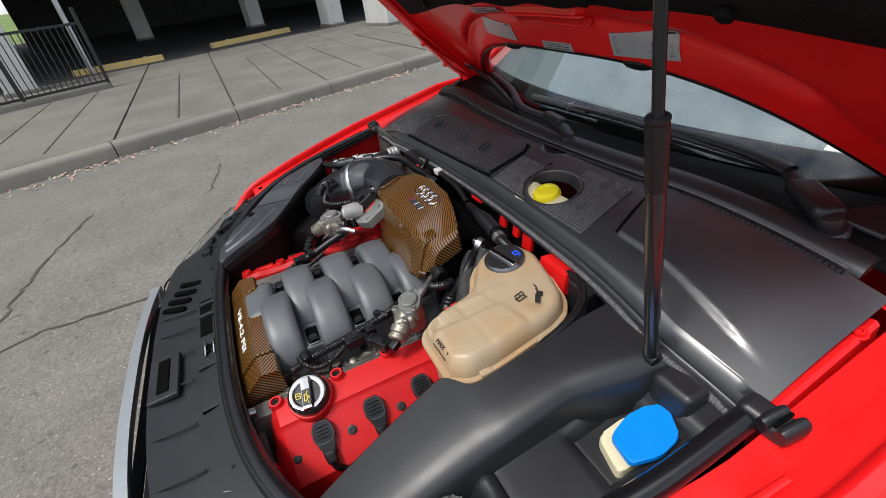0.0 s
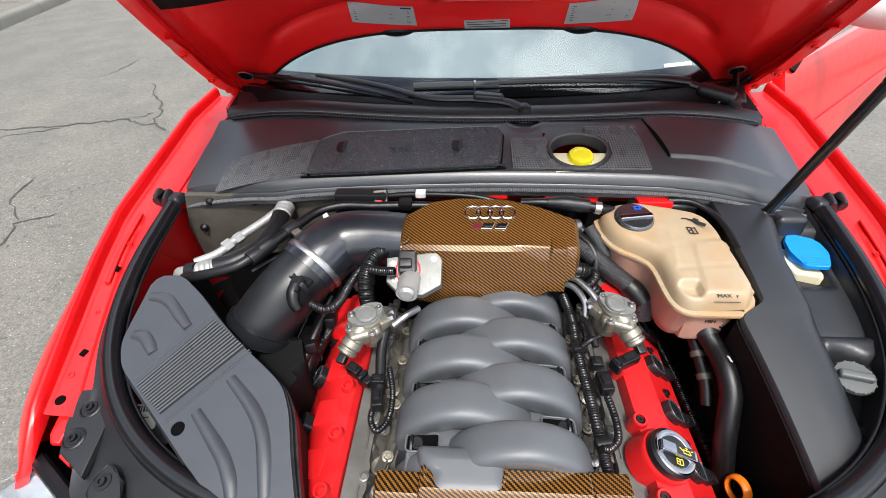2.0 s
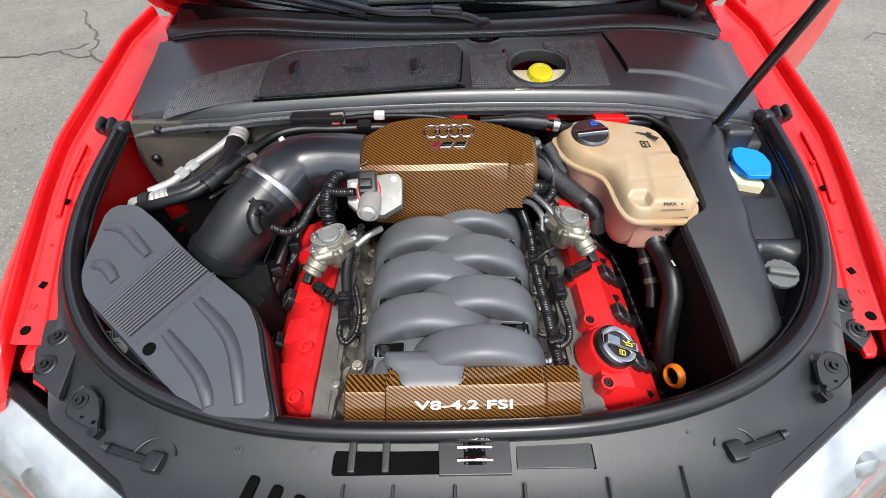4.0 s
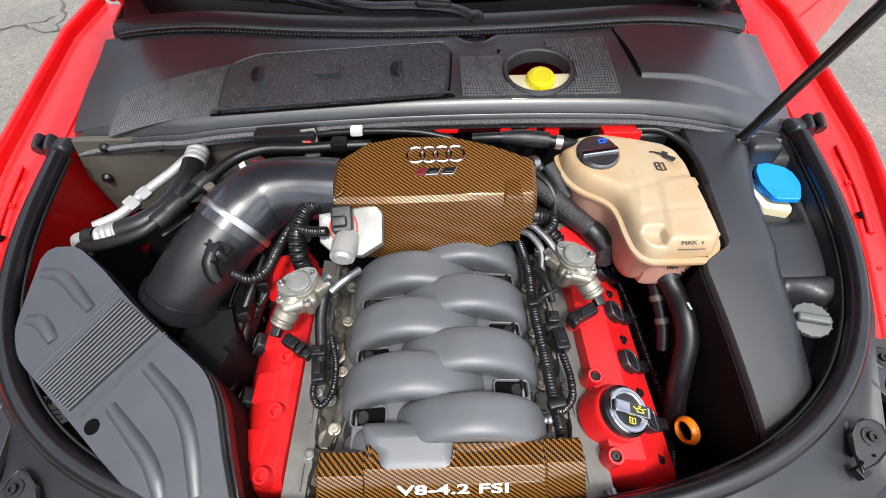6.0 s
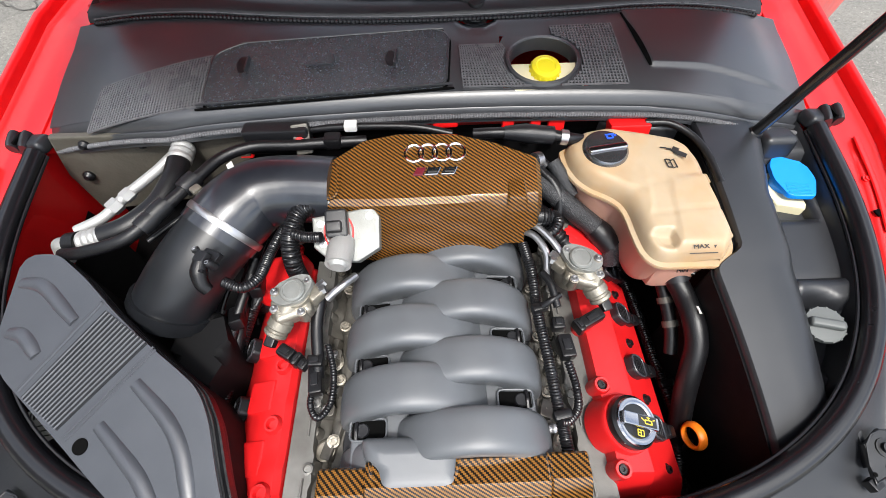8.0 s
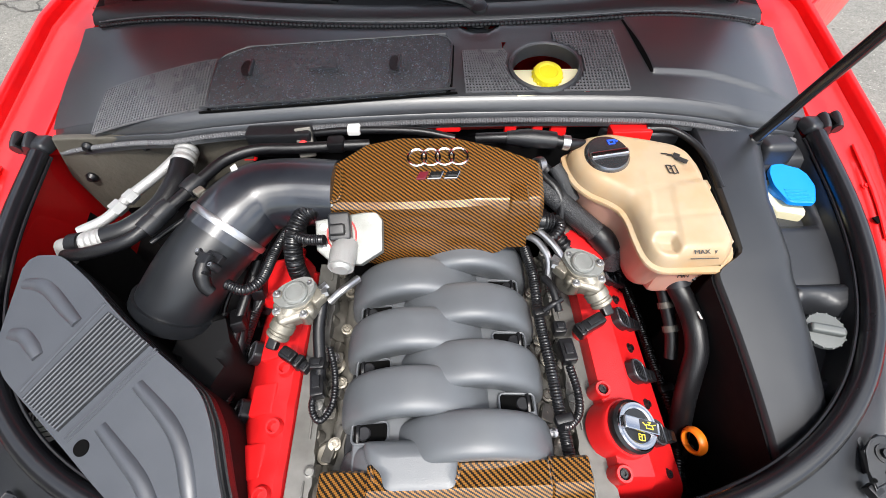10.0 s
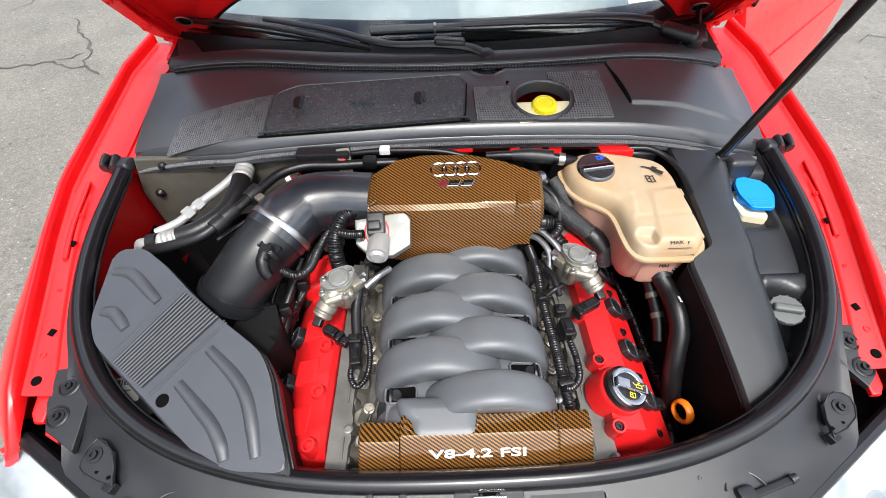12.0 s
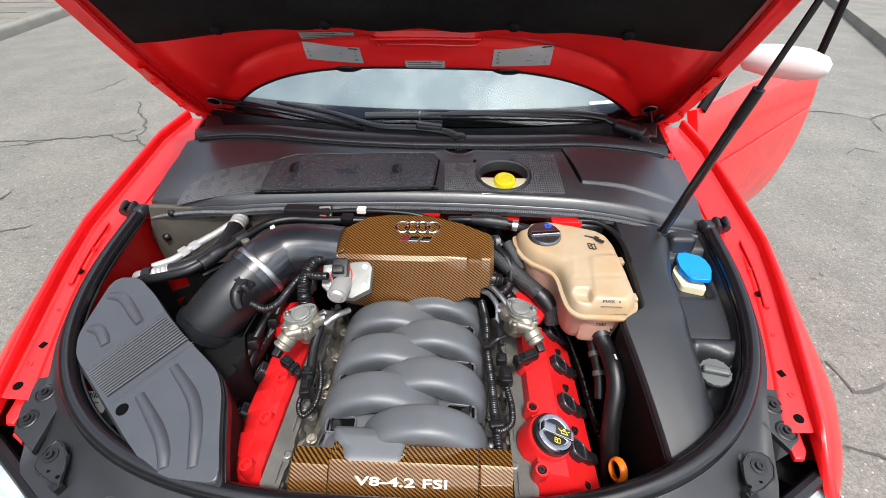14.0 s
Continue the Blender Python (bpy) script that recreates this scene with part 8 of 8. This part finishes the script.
on_tank("book_symbol", [(0.373, -0.098, 0.0014, 0.015, 8), (0.380, -0.099, 0.0014, 0.015, 8), (0.387, -0.100, 0.0014, 0.015, 8), (0.377, -0.091, 0.007, 0.0014, -12), (0.384, -0.092, 0.007, 0.0014, 24), (0.377, -0.106, 0.007, 0.0014, -12), (0.384, -0.107, 0.007, 0.0014, 24), (0.377, -0.098, 0.004, 0.0012, 8)], tank, PRINT)
on_tank("cap_symbol", [(0.400, -0.080, 0.020, 0.008, -38), (0.394, -0.072, 0.010, 0.010, -38), (0.376, -0.067, 0.010, 0.0018, -8), (0.384, -0.070, 0.008, 0.003, -14)], tank, PRINT)
t_ = lettering("MAX", 0.0086, Matrix())
bmesh.ops.transform(t_, matrix=pose(0.383, -0.2445, tank_top(0.383, -0.2445) - 0.0010, 30, 0, 1) @ Matrix.Diagonal((1.25, 1, 1, 1)), verts=t_.verts)
part("max_lettering", t_, PRINT, tank, "black level mark reading MAX", smooth=False)
b = fresh()
box(b, (0.388, -0.2500, tank_top(0.388, -0.25) - 0.0085), (0.040, 0.0012, 0.0014), 0, (40, 0, 0))
prism(b, [(0.399, -0.2385), (0.409, -0.2385), (0.404, -0.2450)], tank_top(0.404, -0.24) - 0.006, lambda x, y: tank_top(x, y) + 0.0006 + 0.6 * (y + 0.2385))
part("level_mark", b, PRINT, tank, smooth=False)
t_ = lettering("MIN", 0.010, Matrix())
bmesh.ops.transform(t_, matrix=pose(0.380, -0.2475, 0.812, 70, 0, 0), verts=t_.verts)
part("min_lettering", t_, PRINT, tank, "black level mark reading MIN", smooth=False)

# coolant hose below the tank
ch = thing("coolant_hose", (0.41, -0.33, 0.55), "black coolant hose with a spring clamp and a long bend", "hose")
hang(ch, "hose", [(0.386, -0.225, 0.790), (0.388, -0.240, 0.775), (0.397, -0.266, 0.765), (0.401, -0.305, 0.757), (0.402, -0.337, 0.738), (0.396, -0.363, 0.712), (0.391, -0.394, 0.672), (0.394, -0.44, 0.60)], 0.0170, RUBBER, seg=18)
b = fresh()
lathe(b, [(0.019, -0.008), (0.0215, -0.008), (0.0215, 0.008), (0.019, 0.008)], aim((0.3875, -0.236, 0.779), (0.2, -0.75, -0.6)) @ Matrix.Diagonal((0.93, 0.93, 1, 1)), 20)
cl = part("clamp", b, TRIM, ch)
b = fresh()
box(b, (0.398, -0.238, 0.797), (0.022, 0.012, 0.010), 0.002, (20, 0, -20))
part("clamp_ear", b, RUBBER, cl)
b = fresh()
box(b, (0.4025, -0.292, 0.7772), (0.004, 0.026, 0.001), 0, (-12, 12, -6))
part("print_bar", b, PAPER, ch)
hang(ch, "small_hose", [(0.372, -0.195, 0.765), (0.378, -0.225, 0.750), (0.384, -0.265, 0.730), (0.386, -0.30, 0.712), (0.384, -0.33, 0.69)], 0.0105, RUBBER)
for p in ((0.382, -0.256, 0.735), (0.386, -0.290, 0.717)):
    b = fresh()
    lathe(b, [(0.010, -0.005), (0.013, -0.005), (0.013, 0.005), (0.010, 0.005)], aim(p, (0.1, -0.8, -0.4)), 16)
    part("small_clamp", b, ALU_DULL, ch)

# dipstick with its orange ring
dip = thing("dipstick", (0.40, -0.46, 0.56), "oil dipstick with an orange plastic ring", "dipstick")
b = fresh()
m = aim((0.394, -0.450, 0.653), (-0.95, -0.20, 0.22))
tube(b, [m @ Vector((0.0180 * math.cos(a), 0.0180 * math.sin(a), 0)) for a in [2 * math.pi * k / 16 for k in range(16)]], 0.0036, 12, 2, closed=True, squash=2.0)
part("ring", b, ORANGE, dip)
hang(dip, "tube", [(0.396, -0.455, 0.634), (0.400, -0.462, 0.60), (0.406, -0.472, 0.55)], 0.006, RUBBER)

# trim beside the tank: long rounded divider
trim = thing("bay_divider", (0.50, -0.24, 0.55), "smooth black plastic divider between engine and washer tray", "trim panel")


def div_edge(y):
    """Left and right edge of the divider with their heights; it makes room for the tank."""
    f = max(0.0, min(1.0, (0.03 - y) / 0.54))
    xl = 0.4545 - 0.0445 * step(-y, 0.226, 0.264) + 0.034 * max(0.0, (-0.272 - y) / 0.227)
    zl = 0.886 + 0.06 * y - 0.44 * y * y
    xr = 0.602 - 0.046 * min(1, f / 0.30) - 0.008 * f
    return xl, zl, xr


def tray_base(y):
    """Height of the tray's floor along the divider."""
    z = 0.790 + (0.15 if y > -0.25 else 0.30) * (y + 0.25)
    return min(z, div_edge(y)[1] - 0.024)


bm = fresh()
rows = []
for k in range(73):
    y = 0.030 - 0.541 * k / 72
    xl, zl, xr = div_edge(y)
    w_ = xr - xl
    rows.append([(xl + 0.004, y, 0.52), (xl + 0.001, y, zl - 0.014), (xl + 0.002, y, zl - 0.004), (xl + 0.006, y, zl), (xl + w_ * 0.45, y, zl - 0.001), (xl + w_ * 0.68, y, zl - 0.004), (xl + w_ * 0.80, y, zl - 0.009), (xl + w_ * 0.88, y, zl - 0.016), (xl + w_ * 0.94, y, zl - 0.026), (xr, y, tray_base(y) - 0.002), (xr + 0.003, y, tray_base(y) - 0.02), (xr + 0.003, y, 0.52)])
loft(bm, rows)
part("panel", bm, TRIM, trim, sharp=40)
# added black sheet: the divider's side towards the engine is shaded by colour
bm = fresh()
loft(bm, [[(div_edge(y)[0] - 0.004, y, 0.50), (div_edge(y)[0] - 0.002, y, div_edge(y)[1] - 0.010), (div_edge(y)[0] + 0.003, y, div_edge(y)[1] - 0.012), (div_edge(y)[0] + 0.003, y, 0.50)] for y in [0.028 - 0.537 * k / 72 for k in range(73)]])
part("side_plate", bm, DARK, trim, "added black sheet for the divider's shaded side towards the engine")
hang(trim, "edge_piping", [(0.372, 0.004, 0.890), (0.410, -0.004, 0.893), (0.440, -0.030, 0.888), (0.456, -0.070, 0.880), (0.462, -0.12, 0.868)], 0.006, RUBBER)
b = fresh()
prism(b, [(0.300, 0.025), (0.425, 0.030), (0.430, -0.005), (0.38, -0.002), (0.31, 0.012)], 0.80, 0.884, 0.008)
part("rear_wing", b, TRIM, trim)

# washer tray with its two fillers
tray = thing("washer_tray", (0.58, -0.22, 0.60), "black plastic tray with recesses for the fillers", "trim panel")


def tray_z(x, y):
    z = tray_base(y)
    # well of the grey cap, well of the blue cap, the ridge between them
    g = math.hypot((x - 0.568) / 0.040, (y + 0.338) / 0.046)
    z -= 0.026 * step(1.35 - g, 0.0, 0.35)
    gx = step(x, 0.556, 0.566) * (1 - step(x, 0.640, 0.645)) * step(y, -0.158, -0.150) * (1 - step(y, -0.052, -0.044))
    z -= 0.020 * gx
    z += 0.018 * step(y, -0.040, -0.028)
    z += 0.014 * step(-y, 0.262, 0.270) * (1 - step(-y, 0.292, 0.304)) * step(x, 0.545, 0.555)
    return z


bm = fresh()


def tray_pt(u, v):
    y = 0.030 - 0.545 * v
    x0 = div_edge(y)[2] - 0.001
    yy = min(0.999, max(0.0, -y / 0.577))
    x1 = 0.672 * (1 - yy ** 2.85) ** (1 / 2.85) - 0.006
    x = x0 + (max(x1, x0 + 0.004) - x0) * u
    wall = step(u, 0.93, 1.0)
    z = tray_z(x, y)
    return (x, y, z + (seal_z(y) - 0.012 - z) * wall)


surf(bm, tray_pt, 40, 110, 0.006)
part("tray_shell", bm, TRIM, tray, sharp=60)
b = fresh()
lathe(b, [(0, 0.0012), (0.014, 0.0012), (0.016, 0), (0, 0)], aim((0.540, -0.425, tray_z(0.540, -0.425) + 0.003), (-0.2, -0.2, 1)), 20)
part("hole", b, VOID, tray)
b = fresh()
box(b, (0.607, -0.014, 0.842), (0.060, 0.046, 0.060), 0.012, (-8, 0, 0), 3)
part("corner_box", b, TRIM, tray)
for x, y, rz in ((0.585, -0.395, 35), (0.555, -0.435, 45)):
    b = fresh()
    box(b, (x, y, tray_z(x, y) + 0.012), (0.035, 0.008, 0.03), 0.003, (0, 0, rz))
    part("rib", b, PLASTIC, tray)

washer = thing("washer_filler", (0.61, -0.09, 0.76), "cream washer filler neck under a flipped blue cap", "filler cap")
b = fresh()
prism(b, rounded([(0.585, -0.122), (0.634, -0.135), (0.638, -0.060), (0.600, -0.045), (0.582, -0.075)], 0.010), 0.74, lambda x, y: 0.812 + 0.05 * (y + 0.1), 0.004)
part("neck", b, CREAM, washer)


def flip_z(x, y):
    return 0.819 + 0.12 * (y + 0.12) + 0.12 * (x - 0.60)


b = fresh()
prism(b, rounded([(0.600, -0.117), (0.640, -0.125), (0.652, -0.090), (0.648, -0.056), (0.610, -0.030), (0.594, -0.046), (0.590, -0.080)], 0.008, 3), flip_z, lambda x, y: flip_z(x, y) + 0.008, 0.0025, 2)
lidb = part("cap", b, BLUE, washer, "bright blue flip cap")
for k in range(4):
    b = fresh()
    tube(b, [(x, y + 0.006 * k, flip_z(x, y + 0.006 * k) + 0.0082) for x, y in ((0.602, -0.1105), (0.616, -0.1135), (0.635, -0.1175))], 0.0013, 6)
    part("grip_line", b, BLUE, lidb)
b = fresh()
lathe(b, [(0.018, -0.012), (0.022, -0.012), (0.023, 0.001), (0.018, 0.001)], Matrix.Translation((0.614, -0.080, 0.822)), 28)
part("cap_collar", b, BLUE, washer)

gcap = thing("grey_filler_cap", (0.569, -0.332, 0.772), "grey ribbed plastic filler cap in the tray", "filler cap")
m = aim((0.569, -0.332, 0.782), (-0.15, -0.2, 1)) @ Matrix.Diagonal((0.70, 0.70, 0.8, 1))
b = fresh()
lathe(b, [(0, 0), (0.038, 0), (0.039, 0.004), (0.037, 0.010), (0, 0.012)], m, 32)
part("disc", b, GREY_CAP, gcap)
b = fresh()
box(b, (0, 0, 0.014), (0.064, 0.020, 0.018), 0.006, (0, 0, 20), 3)
bmesh.ops.transform(b, matrix=m, verts=b.verts)
part("grip", b, GREY_CAP, gcap)
for k in range(14):
    a = 2 * math.pi * k / 14
    b = fresh()
    box(b, (0.0375 * math.cos(a), 0.0375 * math.sin(a), 0.006), (0.004, 0.004, 0.009), 0.001, (0, 0, math.degrees(a)))
    bmesh.ops.transform(b, matrix=m, verts=b.verts)
    part("knurl", b, GREY_CAP, gcap)

# paper label on the black carrier in front of the air box
tag = thing("headlamp_carrier", (-0.545, -0.45, 0.62), "black headlamp carrier with a white warning label", "bracket")
b = fresh()
box(b, (-0.53, -0.46, 0.690), (0.14, 0.05, 0.10), 0.008, (0, 0, 40))
part("carrier", b, PLASTIC, tag)
m = pose(-0.547, -0.425, 0.744, 20, 0, 8)
b = fresh()
box(b, (0, 0, 0), (0.046, 0.052, 0.002), 0.0005)
bmesh.ops.transform(b, matrix=m, verts=b.verts)
lab = part("label", b, PAPER, tag, "white paper label with a barcode")
for k in range(9):
    b = fresh()
    box(b, (-0.018 + 0.0045 * k, 0.018, 0.0014), (0.0014 + 0.001 * (k % 3), 0.010, 0.0008))
    bmesh.ops.transform(b, matrix=m, verts=b.verts)
    part("code_bar", b, PRINT, lab)
for k in range(3):
    b = fresh()
    box(b, (-0.004, 0.004 - 0.007 * k, 0.0014), (0.028 - 0.006 * (k % 2), 0.0016, 0.0008))
    bmesh.ops.transform(b, matrix=m, verts=b.verts)
    part("print_bar", b, PRINT, lab)
b = fresh()
box(b, (0.006, -0.032, 0.001), (0.030, 0.010, 0.002))
bmesh.ops.transform(b, matrix=m, verts=b.verts)
part("warning_strip", b, YELLOW_MARK, tag)
for k in range(5):
    b = fresh()
    box(b, (-0.50 + 0.022 * k, -0.485 - 0.010 * k, 0.700), (0.010, 0.06, 0.02), 0.003, (0, 0, 40))
    part("rib", b, PLASTIC, tag)

# cables down in the gap beside the left cam cover
gap = thing("wiring_harness", (-0.34, -0.30, 0.50), "black wiring harness in the gap beside the engine", "cables")
hang(gap, "trunking", [(-0.300, -0.165, 0.770), (-0.316, -0.206, 0.745), (-0.320, -0.250, 0.730), (-0.322, -0.291, 0.715), (-0.325, -0.330, 0.70)], [0.010, 0.012, 0.0115, 0.0105, 0.009], RUBBER)
hang(gap, "lower_conduit", [(-0.325, -0.325, 0.70), (-0.332, -0.380, 0.688), (-0.342, -0.440, 0.67), (-0.345, -0.52, 0.65)], 0.0095, HOSE, 0.0012, 0.0042)
hang(gap, "sensor_cable", [(-0.338, -0.195, 0.755), (-0.352, -0.235, 0.735), (-0.358, -0.262, 0.718), (-0.372, -0.300, 0.690), (-0.378, -0.36, 0.66)], 0.0042, RUBBER)
for p, d in (((-0.356, -0.252, 0.724), (-0.2, -0.8, -0.5)), ((-0.368, -0.288, 0.700), (-0.2, -0.8, -0.5))):
    b = fresh()
    lathe(b, [(0.003, -0.013), (0.0075, -0.013), (0.0085, -0.002), (0.0085, 0.010), (0.006, 0.013), (0.003, 0.013)], aim(p, d), 12)
    part("cable_plug", b, PLASTIC, gap)
hang(gap, "return_line", [(-0.285, -0.150, 0.780), (-0.292, -0.185, 0.760), (-0.287, -0.215, 0.745), (-0.296, -0.238, 0.735)], 0.0055, RUBBER)
hang(gap, "conduit", [(-0.285, -0.175, 0.74), (-0.312, -0.24, 0.715), (-0.330, -0.32, 0.69), (-0.345, -0.42, 0.66), (-0.35, -0.52, 0.63)], 0.012, HOSE, 0.0012, 0.0042)
hang(gap, "lead", [(-0.300, -0.20, 0.77), (-0.315, -0.26, 0.75), (-0.335, -0.32, 0.71), (-0.36, -0.37, 0.66)], 0.008, RUBBER)
hang(gap, "lead", [(-0.270, -0.145, 0.79), (-0.285, -0.19, 0.77), (-0.300, -0.24, 0.73)], 0.007, RUBBER)
for p, rz in (((-0.318, -0.265, 0.745), 20), ((-0.345, -0.345, 0.690), 35), ((-0.290, -0.215, 0.758), 10)):
    b = fresh()
    box(b, p, (0.022, 0.040, 0.022), 0.005, (-20, 0, rz))
    part("connector", b, RUBBER, gap)
for k, p in enumerate(((-0.235, -0.130, 0.80), (-0.250, -0.115, 0.775))):
    b = fresh()
    box(b, p, (0.035, 0.05, 0.04), 0.008, (0, 0, 15))
    part("alloy_bracket", b, ALU_DULL, gap)
